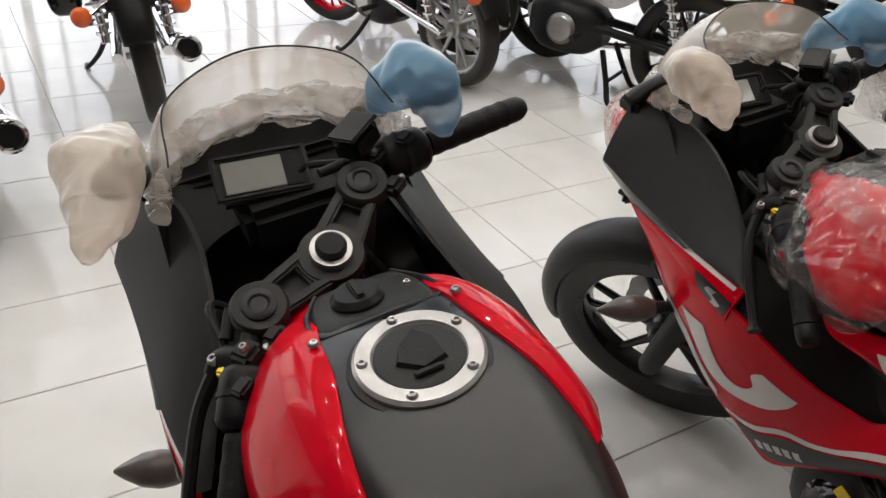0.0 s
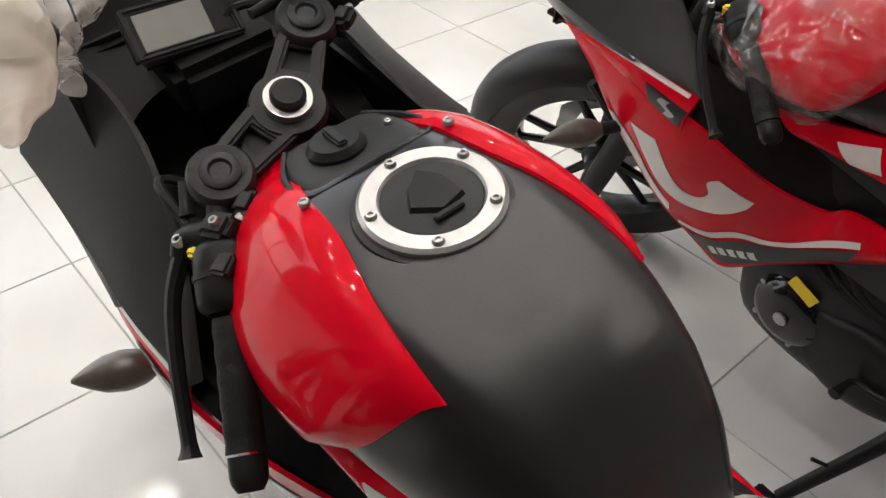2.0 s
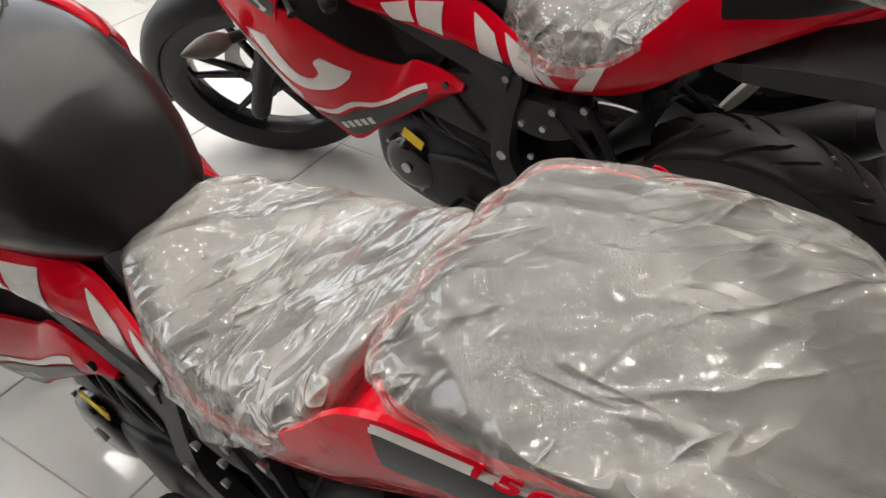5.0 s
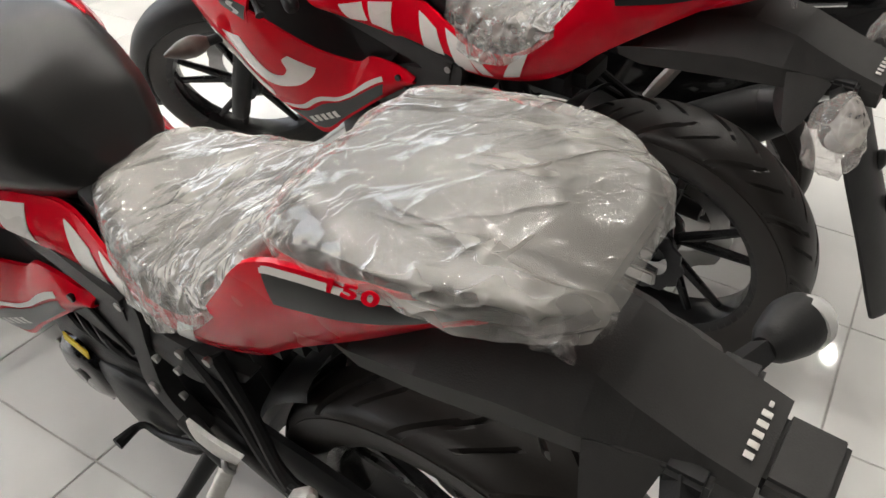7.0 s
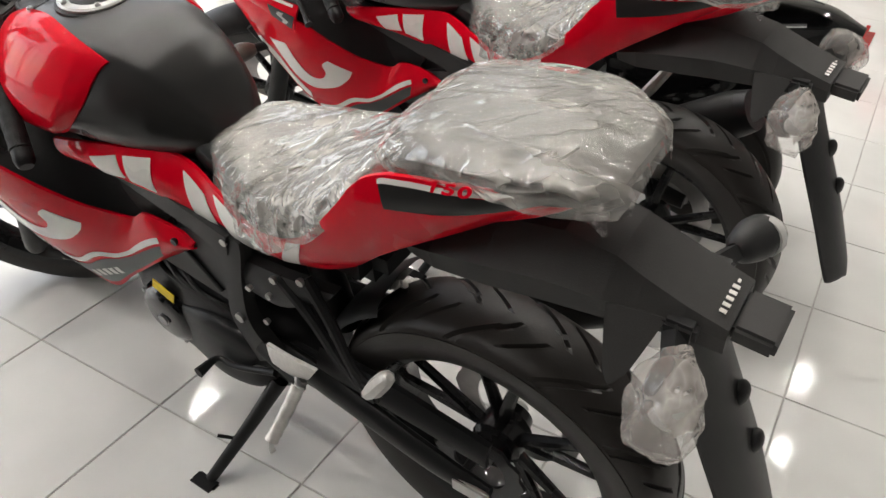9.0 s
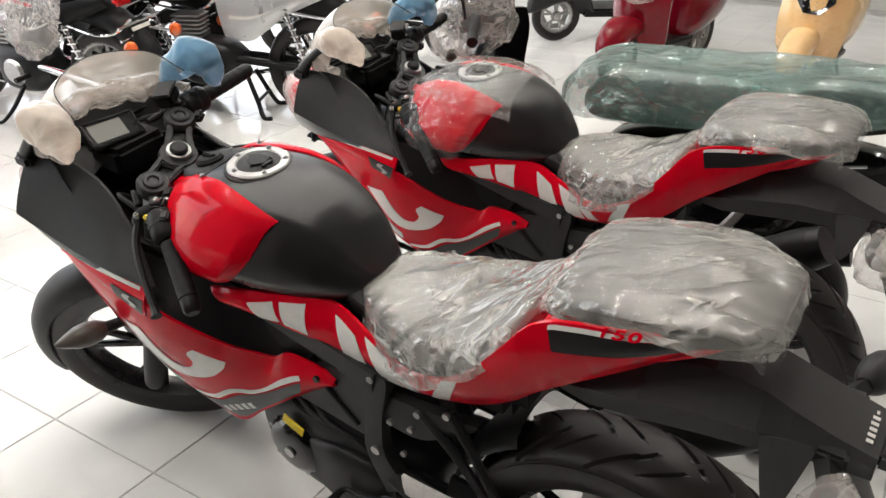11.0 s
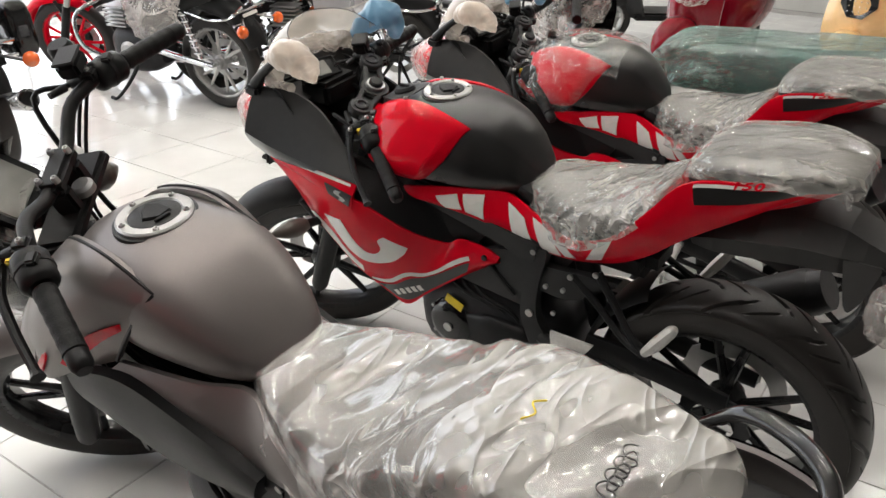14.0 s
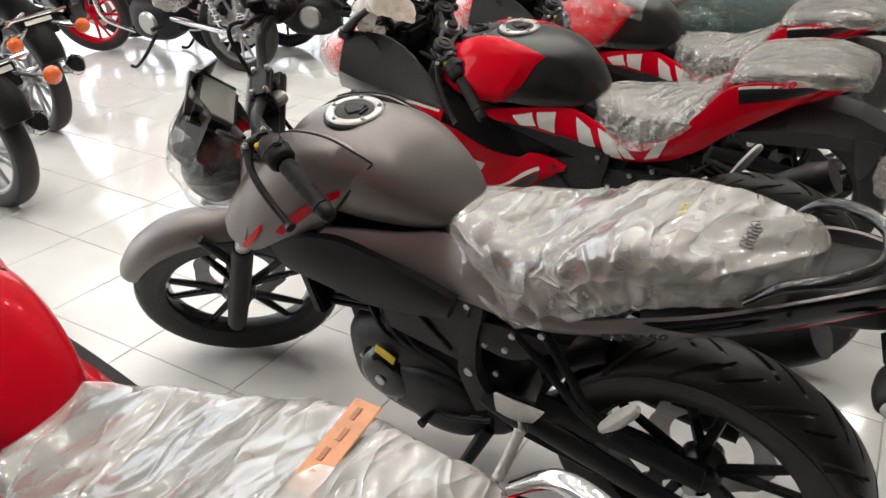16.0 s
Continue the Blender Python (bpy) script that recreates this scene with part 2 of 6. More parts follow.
def tube(pts, r, seg=10, n=None, flat=1.0):
    """A round bar along a smooth curve; r may be a list; flat squeezes it sideways (y)."""
    n = n or (2 if len(pts) == 2 else 4 * len(pts))
    c = cr(pts, n)
    rr = [float(np.interp(i / (n - 1), np.linspace(0, 1, len(r)), r)) for i in range(n)] if isinstance(r, (list, tuple)) else [r] * n
    v = []
    up = Vector((0, 0, 1))
    for i in range(n):
        d = Vector(c[min(i + 1, n - 1)] - c[max(i - 1, 0)]).normalized()
        if abs(d.dot(up)) > 0.97:
            up = Vector((1, 0, 0))
        a = d.cross(up).normalized()
        b = a.cross(d).normalized()
        up = b
        for j in range(seg):
            t = 2 * math.pi * j / seg
            o = (a * math.cos(t) + b * math.sin(t)) * rr[i]
            o.y *= flat
            v.append(tuple(Vector(c[i]) + o))
    f = grid_faces(n, seg, True)
    f += [tuple(range(seg - 1, -1, -1)), tuple(range((n - 1) * seg, n * seg))]
    return v, f


def lathe(profile, seg=48, centre=(0, 0, 0), axis="Y", closed=False, wave=None):
    """Turns (radius, along) points about an axis."""
    v, n = [], len(profile)
    for i in range(seg):
        t = 2 * math.pi * i / seg
        for r, a in profile:
            if wave:
                r = r + wave(t, r, a)
            if axis == "Y":
                p = (-r * math.cos(t), a, r * math.sin(t))
            elif axis == "Z":
                p = (r * math.cos(t), r * math.sin(t), a)
            else:
                p = (a, r * math.cos(t), r * math.sin(t))
            v.append((p[0] + centre[0], p[1] + centre[1], p[2] + centre[2]))
    f = []
    for i in range(seg):
        k = (i + 1) % seg
        for j in range(n if closed else n - 1):
            m = (j + 1) % n
            f.append((i * n + j, i * n + m, k * n + m, k * n + j))
    if not closed:
        if profile[0][0] > 1e-6:
            f.append(tuple(i * n for i in range(seg)))
        if profile[-1][0] > 1e-6:
            f.append(tuple(i * n + n - 1 for i in reversed(range(seg))))
    return v, f


def loft(secs, n=28, seg=28, e=2.6, crumple=0.0, freq=9.0, seed=0.0):
    """A body along x from sections (x, z low, z high, half width[, y centre])."""
    full = [s if len(s) == 5 else (*s, 0.0) for s in secs]
    v = []
    for x, z0, z1, hw, yc in cr(full, n):
        zc, hh = (z0 + z1) / 2, max((z1 - z0) / 2, 0.002)
        hw = max(hw, 0.002)
        for j in range(seg):
            t = 2 * math.pi * j / seg
            c, s = math.cos(t), math.sin(t)
            p = Vector((x, yc + hw * math.copysign(abs(c) ** (2 / e), c), zc + hh * math.copysign(abs(s) ** (2 / e), s)))
            if crumple:
                bend = noise.noise(p * 5 + Vector((seed, 0, 0))) * 0.5
                q = Vector(((p.x * 0.7 + p.y * 0.6 + bend * 0.1) * freq * 0.55, (p.y * 0.7 - p.x * 0.6) * freq * 2.2, p.z * freq)) + Vector((seed, seed, 0))
                r = Vector(((p.x * 0.8 - p.y * 0.5) * freq * 0.7, (p.y * 0.8 + p.x * 0.5 + bend * 0.1) * freq * 2.6, p.z * freq * 1.3)) - Vector((seed, 0, seed))
                k = 1 - abs(noise.noise(q)) * 2.4 + 0.7 * (0.6 - 2 * abs(noise.noise(r)))
                p += Vector((0, c, s)) * crumple * k
            v.append(tuple(p))
    f = [tuple(reversed(q)) for q in grid_faces(n, seg, True)]
    f += [tuple(range(seg)), tuple(reversed(range((n - 1) * seg, n * seg)))]
    return v, f


def drape(secs, n=110, m=90, fold=0.004, freq=9.0, heading=60.0, seed=0.0, ruffle=0.0, long=3.5):
    """Foil laid over a pad, open below, from sections (x, top, half width, height of the side, left hem, right hem, flare), with long low folds."""
    rows = []
    for x, top, w, side, left, right, flare in cr(secs, n):
        w = max(w, 0.004)
        line = [(x, -w - flare, left), (x, -w, side), (x, -w * 0.86, top - 0.008), (x, -w * 0.45, top), (x, 0, top + 0.002), (x, w * 0.45, top), (x, w * 0.86, top - 0.008), (x, w, side), (x, w + flare, right)]
        rows.append(cr(line, m))
    g = np.array(rows)
    du, dv = np.gradient(g, axis=0), np.gradient(g, axis=1)
    nor = np.cross(dv, du)
    nor /= np.maximum(np.linalg.norm(nor, axis=2, keepdims=True), 1e-9)
    nor *= np.where(nor[n // 2, m // 2, 2] < 0, -1.0, 1.0)
    ca, sa = math.cos(radians(heading)), math.sin(radians(heading))
    v = []
    for i in range(n):
        for j in range(m):
            p = Vector(g[i, j])
            bend = noise.noise(p * 6 + Vector((seed, 0, 0))) * 0.03
            q = Vector(((p.x * ca + p.y * sa) * freq / long, (p.y * ca - p.x * sa + bend) * freq, p.z * freq * 0.6)) + Vector((seed, seed * 0.7, 0))
            k = 0.5 - 2.0 * abs(noise.noise(q)) + 0.5 * (0.5 - 2.0 * abs(noise.noise(q * 2.3))) + 0.8 * noise.noise(p * 9 + Vector((0, seed, 0)))
            hem = max(0.0, abs(2 * j / (m - 1) - 1) - 0.72) / 0.28
            p += Vector(nor[i, j]) * (fold * k + ruffle * hem * noise.noise(Vector((p.x * 42, seed, p.z * 12))))
            p.z += ruffle * hem * 0.8 * noise.noise(Vector((p.x * 23 + seed, 3.0, 0)))
            v.append(tuple(p))
    return v, grid_faces(n, m)


class Skin:
    """A sheet between an upper and a lower edge, bulging outwards (away from the middle plane)."""

    def __init__(self, upper, lower, bulge=0.0, n=36, skew=1.0, end=1.0):
        self.u, self.l, self.bulge, self.n, self.skew, self.end = cr(upper, n), cr(lower, n), bulge, n, skew, end
        self.side, self.net = (-1 if sum(p[1] for p in self.u) <= 0 else 1), None

    def at(self, t, s, lift=0.0):
        k = min(max(t, 0), 1) * (self.n - 1)
        i = min(int(k), self.n - 2)
        a = self.u[i] + (self.u[i + 1] - self.u[i]) * (k - i)
        b = self.l[i] + (self.l[i + 1] - self.l[i]) * (k - i)
        p = a + (b - a) * s
        p[1] += self.side * (self.bulge * (1 + (self.end - 1) * t ** 3) * 4 * s ** self.skew * (1 - s) * (0.5 + 0.5 * self.skew) + lift)
        return p

    def find(self, x, z):
        """The (t, s) on the skin that lies nearest to a place of the side view."""
        if self.net is None:
            self.net = np.array([[self.at(i / 160, j / 32)[[0, 2]] for j in range(33)] for i in range(161)])
        d = np.sum((self.net - np.array([x, z])) ** 2, axis=2)
        i, j = np.unravel_index(int(np.argmin(d)), d.shape)
        best = (9.0, 0.0, 0.0)
        for k in range(-5, 6):
            for q in range(-5, 6):
                t, w = min(max((i + k / 5) / 160, 0), 1), min(max((j + q / 5) / 32, 0.03), 0.97)
                p = self.at(t, w)
                best = min(best, ((p[0] - x) ** 2 + (p[2] - z) ** 2, t, w))
        return best[1], best[2]

    def sheet(self, nt=36, ns=8, thick=0.004):
        front = [tuple(self.at(i / (nt - 1), j / (ns - 1))) for i in range(nt) for j in range(ns)]
        back = [tuple(self.at(i / (nt - 1), j / (ns - 1), -thick)) for i in range(nt) for j in range(ns)]
        m = nt * ns
        f = grid_faces(nt, ns) + [tuple(reversed(q)) for q in grid_faces(nt, ns, False, m)]
        rim = [i * ns for i in range(nt)] + [(nt - 1) * ns + j for j in range(1, ns)] + [i * ns + ns - 1 for i in reversed(range(nt - 1))] + list(range(ns - 2, 0, -1))
        for a, b in zip(rim, rim[1:] + rim[:1]):
            f.append((b, a, a + m, b + m))
        return front + back, f

    def band(self, left, right, n=12, across=4, lift=0.0016):
        """A thin decal on the skin between two edges of (t, s) points."""
        a, b = cr(left, n), cr(right, n)
        v = [tuple(self.at(*(a[i] + (b[i] - a[i]) * j / (across - 1)), lift=lift)) for i in range(n) for j in range(across)]
        w = [tuple(self.at(*(a[i] + (b[i] - a[i]) * j / (across - 1)), lift=0.0003)) for i in range(n) for j in range(across)]
        m = n * across
        return v + w, grid_faces(n, across) + [tuple(reversed(q)) for q in grid_faces(n, across, False, m)]


def block(cx, cy, cz, sx, sy, sz, bevel=0.006, m=None):
    bm = bmesh.new()
    bmesh.ops.create_cube(bm, size=1)
    bmesh.ops.scale(bm, vec=(sx, sy, sz), verts=bm.verts)
    bmesh.ops.bevel(bm, geom=bm.edges[:], offset=min(bevel, 0.45 * min(sx, sy, sz)), segments=2, affect="EDGES")
    if m is not None:
        bmesh.ops.transform(bm, matrix=m, verts=bm.verts)
    bmesh.ops.translate(bm, vec=(cx, cy, cz), verts=bm.verts)
    bm.verts.index_update()
    geo = ([tuple(q.co) for q in bm.verts], [tuple(q.index for q in g.verts) for g in bm.faces])
    bm.free()
    return geo


def ball(c, r, seg=16, squash=(1, 1, 1)):
    k = 10
    prof = [(r * math.sin(math.pi * i / k), -r * math.cos(math.pi * i / k)) for i in range(k + 1)]
    v, f = lathe(prof, seg, axis="Z")
    return [(p[0] * squash[0] + c[0], p[1] * squash[1] + c[1], p[2] * squash[2] + c[2]) for p in v], f


def to_mesh(name, geo, mat, angle=38):
    me = bpy.data.meshes.new(name)
    me.from_pydata(geo[0], [], geo[1])
    bm = bmesh.new()
    bm.from_mesh(me)
    bmesh.ops.remove_doubles(bm, verts=bm.verts, dist=1e-5)
    bmesh.ops.recalc_face_normals(bm, faces=bm.faces)
    bm.to_mesh(me)
    bm.free()
    me.polygons.foreach_set("use_smooth", [True] * len(me.polygons))
    me.set_sharp_from_angle(angle=radians(angle))
    me.materials.append(mat)
    return me


def part(name, geo, mat, parent=None, label="", angle=38):
    ob = new(name, to_mesh(name, geo, mat, angle))
    if parent is not None:
        ob.parent = parent
    return tagged(ob, label)


def thing(name, label, category, group="", kind=""):
    return tagged(new(name), label, category, group, kind)


def set_at(ob, x, y, yaw, lean, tilt=0.0):
    """Stands a thing on the floor, turned, and leaning on its side stand."""
    ob.matrix_world = pose(x, y, 0, 0, 0, yaw) @ pose(0, 0, 0, lean, tilt, 0)
    return ob


def lettering(name, text, size, m, mat, parent, depth=0.0008, weight=0.045, wide=1.35):
    for i, ch in enumerate(text):
        cu = bpy.data.curves.new(name, "FONT")
        cu.body, cu.size, cu.extrude, cu.align_x, cu.align_y, cu.shear = ch, size, depth, "CENTER", "CENTER", 0.3
        cu.offset = weight * size
        tmp = bpy.data.objects.new(name, cu)
        me = bpy.data.meshes.new_from_object(tmp)
        bpy.data.objects.remove(tmp)
        me.transform(m @ Matrix.Translation(((i - (len(text) - 1) / 2) * size * 0.6 * wide, 0, 0)) @ Matrix.Diagonal((wide, 1, 1, 1)))
        me.materials.clear()
        me.materials.append(mat)
        ob = new(name, me)
        ob.parent = parent


# ---- parts shared by the motorcycles (x to the rear, -y to the left, z up) ----
RAKE = radians(24)
NUT = Vector((-0.377, 0, 0.908))
STEER_UP = Vector((math.sin(RAKE), 0, math.cos(RAKE)))
FRONT_AXLE, REAR_AXLE = (-0.678, 0.0, 0.287), (0.59, 0.0, 0.305)


def steer(angle):
    return Matrix.Translation(NUT) @ Matrix.Rotation(radians(angle), 4, STEER_UP) @ Matrix.Translation(-NUT)


def tyre_geo(radius, width, seg=64, count=13, tread=True):
    """A tyre; the tread's swept cuts run along the twisted rows of its mesh, staggered from one half to the other."""
    w, rim = width, radius - 0.072 if width < 0.1 else radius - 0.09
    prof = [(rim - 0.004, -0.36 * w), (rim + 0.012, -0.44 * w), (radius * 0.5 + rim * 0.5, -0.5 * w), (radius - 0.026, -0.495 * w)]
    n = 24 if tread else 12
    for i in range(n + 1):
        a = math.pi * (i / n - 0.5)
        prof.append((radius - 0.026 + 0.026 * math.cos(a) ** 0.9, 0.48 * w * math.sin(a)))
    prof += [(radius - 0.026, 0.495 * w), (radius * 0.5 + rim * 0.5, 0.5 * w), (rim + 0.012, 0.44 * w), (rim - 0.004, 0.36 * w)]
    if not tread:
        return lathe(prof, seg, closed=True)
    per = 24
    seg, v, f, k = per * count, [], [], len(prof)
    for i in range(seg):
        for r, a in prof:
            c = min(abs(a) / w, 0.47)
            t = 2 * math.pi * (i / seg - 0.62 * (c / 0.47) ** 1.25 / count)
            u = (i + (0 if a > 0 else per // 2)) % per
            if 0.03 < c < 0.468 and r > radius - 0.027 and (u == 0 or (u in (1, 23) and c > 0.16) or (u == 9 and 0.12 < c < 0.36)):
                r -= 0.006
            v.append((-r * math.cos(t), a, r * math.sin(t)))
    for i in range(seg):
        q = (i + 1) % seg
        for j in range(k):
            p = (j + 1) % k
            f.append((i * k + j, i * k + p, q * k + p, q * k + j))
    return v, f


def wheel(parent, name, axle, radius, width, m=None, disc_side=1, spokes=5, bright=False, tread=True, metal=None):
    m = (m or Matrix()) @ Matrix.Translation(axle)
    rim = radius - 0.072 if width < 0.1 else radius - 0.09
    h = width * 0.40
    ring = lathe([(rim - 0.020, -0.012), (rim - 0.012, -h * 0.8), (rim + 0.004, -h), (rim + 0.010, -h), (rim + 0.002, -h * 0.7), (rim - 0.006, 0),
                  (rim + 0.002, h * 0.7), (rim + 0.010, h), (rim + 0.004, h), (rim - 0.012, h * 0.8), (rim - 0.020, 0.012)], 64, closed=True)
    hub = lathe([(0.012, -0.05), (0.032, -0.048), (0.036, -0.03), (0.046, -0.022), (0.046, 0.022), (0.036, 0.03), (0.032, 0.048), (0.012, 0.05)], 28)
    paint = metal or (STEEL if bright else RIM)
    root = part(name, moved(join(ring, hub), m), paint, parent)
    part("tyre", moved(tyre_geo(radius, width, tread=tread), m), RUBBER, root, "black grooved rubber tyre", 24)
    for i in range(spokes * 2):
        a = 2 * math.pi * (i // 2) / spokes + 0.3
        b = a + (0.20 if i % 2 else -0.20)
        p, q = (-0.042 * math.cos(a), 0, 0.042 * math.sin(a)), (-(rim - 0.012) * math.cos(b), 0, (rim - 0.012) * math.sin(b))
        part("spoke", moved(tube([p, q], [0.013, 0.009], 8, 3, 0.9), m), paint, root)
    d = 0.058 * disc_side
    part("brake_disc", moved(lathe([(0.085, d - 0.002), (0.128, d - 0.002), (0.128, d + 0.002), (0.085, d + 0.002)], 40, closed=True,
         wave=lambda t, r, a: 0.004 * math.cos(10 * t) if r > 0.1 else 0.0), m), STEEL, root, "steel brake disc")
    part("axle_nut", moved(lathe([(0.0, -0.066), (0.014, -0.066), (0.014, 0.066), (0.0, 0.066)], 12), m), STEEL, root)
    return root


def front_fork(root, m, gold=False):
    d = STEER_UP
    for s in (-1, 1):
        base = Vector(FRONT_AXLE) + Vector((0, s * 0.098, 0)) - d * 0.035
        part("fork_slider", moved(tube([tuple(base), tuple(base + d * 0.03), tuple(base + d * 0.30), tuple(base + d * 0.34)], [0.016, 0.027, 0.027, 0.024], 16, 8), m), BLACK, root)
        part("fork_tube", moved(tube([tuple(base + d * 0.33), tuple(base + d * 0.715)], 0.019, 16), m), STEEL, root, "bright steel fork tube")
    low = NUT - d * 0.19
    part("lower_yoke", moved(tube([(low.x - 0.035, -0.115, low.z), (low.x, 0, low.z), (low.x - 0.035, 0.115, low.z)], [0.024, 0.03, 0.024], 12), m), CAST, root)


def slab(a, b, w, h, bevel=0.003):
    """A flat bar from a to b, w across and h thick."""
    a, b = Vector(a), Vector(b)
    d = (b - a).normalized()
    side = STEER_UP.cross(d).normalized()
    up = d.cross(side)
    turn = Matrix((d, side, up)).transposed().to_4x4()
    return moved(block(0, 0, 0, (b - a).length, w, h, bevel), Matrix.Translation((a + b) / 2) @ turn)


def top_yoke(root, m):
    d = STEER_UP
    hub = lathe([(0.0, -0.030), (0.036, -0.030), (0.039, -0.020), (0.036, -0.010), (0.0, -0.010)], 36, axis="Z")
    t = m @ Matrix.Translation(NUT) @ Matrix.Rotation(RAKE, 4, "Y")
    yoke = part("top_yoke", moved(hub, t), SOFT_BLACK, root, "cast black top yoke with open webs")
    for s in (-1, 1):
        top = Vector(FRONT_AXLE) + Vector((0, s * 0.098, 0)) + d * 0.682
        tilt = Matrix.Translation(top) @ Matrix.Rotation(RAKE, 4, "Y")
        part("fork_clamp", moved(lathe([(0.0, -0.020), (0.028, -0.020), (0.031, -0.014), (0.031, 0.002), (0.028, 0.006), (0.0, 0.006)], 32, axis="Z"), m @ tilt), SOFT_BLACK, yoke)
        part("fork_cap", moved(lathe([(0.0, 0.006), (0.0185, 0.006), (0.0185, 0.009), (0.015, 0.011), (0.011, 0.011), (0.009, 0.008), (0.0, 0.008)], 28, axis="Z"), m @ tilt), CAST, yoke)
        ear = top + Vector((0.030, s * 0.018, -0.014))
        part("clamp_ear", moved(block(ear.x, ear.y, ear.z, 0.022, 0.026, 0.018, 0.005), m), SOFT_BLACK, yoke)
        part("clamp_bolt", moved(bolt((ear.x, ear.y + s * 0.014, ear.z), 0.005), m), STEEL, yoke)
        hubc = NUT - d * 0.020
        way = (top - d * 0.006 - hubc).normalized()
        side = d.cross(way).normalized()
        for k in (-1, 1):
            p, q = hubc + way * 0.020 + side * k * 0.022, top - d * 0.006 - way * 0.016 + side * k * 0.017
            part("yoke_web", moved(slab(p, q, 0.013, 0.017), m), SOFT_BLACK, yoke)
        for u in (0.34, 0.74):
            c = hubc.lerp(top - d * 0.006, u)
            part("yoke_rib", moved(slab(c - way * 0.007, c + way * 0.007, 0.034, 0.011), m), SOFT_BLACK, yoke)
        c = hubc.lerp(top - d * 0.006, 0.55)
        part("yoke_floor", moved(slab(c - way * 0.030, c + way * 0.030, 0.032, 0.005), m @ Matrix.Translation(-d * 0.007)), BLACK, yoke)
    part("stem_nut_ring", moved(lathe([(0.016, -0.010), (0.0245, -0.010), (0.0235, -0.001), (0.016, -0.001)], 28, axis="Z", closed=True), t), STEEL, yoke, "bright steel ring")
    part("stem_nut", moved(lathe([(0.0, -0.008), (0.0175, -0.008), (0.0175, 0.005), (0.014, 0.008), (0.0, 0.008)], 18, axis="Z"), t), BLACK, yoke)
    return yoke


def bar_side(root, m, inner, tip, s, lever_drop=0.0):
    """Clip-on or bar half with grip, switch box, lever and bar end; s is -1 on the left."""
    a, b = Vector(inner), Vector(tip)
    u = (b - a).normalized()
    bar = part("handlebar", moved(tube([tuple(a), tuple(a + u * 0.10)], 0.0115, 12), m), BLACK, root)
    g0 = b - u * 0.125
    ribs = [tuple(g0 + u * (0.115 * i / 11)) for i in range(12)]
    part("grip", moved(tube(ribs, [0.0165 + (0.0012 if i % 2 else 0.0) for i in range(12)], 14, 24), m), GRIP, bar, "ribbed black rubber grip")
    part("bar_end", moved(tube([tuple(b - u * 0.008), tuple(b + u * 0.012), tuple(b + u * 0.022)], [0.0165, 0.0165, 0.011], 14, 6), m), BLACK, bar)
    box = part("switch_box", moved(tube([tuple(g0 - u * 0.068), tuple(g0 - u * 0.058), tuple(g0 - u * 0.014), tuple(g0 - u * 0.004)], [0.019, 0.028, 0.028, 0.02], 14, 10), m), BLACK, bar)
    c = g0 - u * 0.036 + Vector((0.012, 0, 0.026))
    part("switch_button", moved(block(c.x, c.y, c.z, 0.018, 0.022, 0.012, 0.003), m), SOFT_BLACK, box)
    if s < 0:
        c = g0 - u * 0.045 + Vector((-0.022, 0, 0.012))
        part("passing_switch", moved(block(c.x, c.y, c.z, 0.016, 0.010, 0.022, 0.003), m), YELLOW, box, "yellow passing switch")
    f = Vector((-0.030, 0, 0.0))
    per = g0 - u * 0.075
    part("lever_perch", moved(tube([tuple(per), tuple(per + f * 1.3 + u * 0.01), tuple(per + f * 1.7 + u * 0.03)], [0.017, 0.013, 0.009], 10, 8), m), BLACK, bar)
    l0 = per + f * 1.5 + u * 0.02
    drop = Vector((0, 0, -lever_drop))
    part("lever", moved(tube([tuple(l0), tuple(l0 + u * 0.05 + f * 0.7 + drop * 0.2), tuple(l0 + u * 0.11 + f * 0.95 + drop * 0.6), tuple(l0 + u * 0.172 + f * 0.95 + drop), tuple(l0 + u * 0.188 + f * 0.95 + drop)],
         [0.009, 0.0075, 0.0075, 0.007, 0.011], 8, 18, 1.0), m), BLACK, bar, "black lever with ball end")
    part("switch_band", moved(tube([tuple(g0 - u * 0.040), tuple(g0 - u * 0.034)], 0.0295, 14, 2), m), SOFT_BLACK, box)
    part("perch_clamp", moved(block(*(per + Vector((0.004, 0, 0.012))), 0.03, 0.026, 0.022, 0.005), m), SOFT_BLACK, bar)
    part("clamp_bolt", moved(bolt(tuple(per + Vector((0.006, 0, 0.024))), 0.0055, "Z", 0.004), m), STEEL, bar)
    part("lever_pivot", moved(bolt(tuple(per + f * 1.45 + u * 0.018 + Vector((0, 0, 0.011))), 0.0065, "Z", 0.004), m), STEEL, bar)
    part("adjuster", moved(tube([tuple(per + f * 1.2 - u * 0.012), tuple(per + f * 1.2 - u * 0.045)], [0.0075, 0.006], 10, 4), m), SOFT_BLACK, bar)
    if s > 0:
        c = per + Vector((-0.012, 0.0, 0.038))
        part("fluid_reservoir", moved(block(c.x, c.y, c.z, 0.038, 0.052, 0.030, 0.006), m), BLACK, bar)
        part("reservoir_lid", moved(block(c.x, c.y, c.z + 0.018, 0.040, 0.054, 0.006, 0.002), m), SOFT_BLACK, bar)
    for k in (0.0, 0.012):
        part("wire", moved(tube([tuple(g0 - u * 0.05 + Vector((-0.015, 0, -0.015))), tuple(per + Vector((-0.03 - k, 0, -0.04))), (NUT.x - 0.05 - k, s * 0.075, NUT.z - 0.10), (NUT.x - 0.02, s * 0.05, NUT.z - 0.22)], 0.0035, 6, 14), m), BLACK, bar)
    p1 = per + f * 1.2
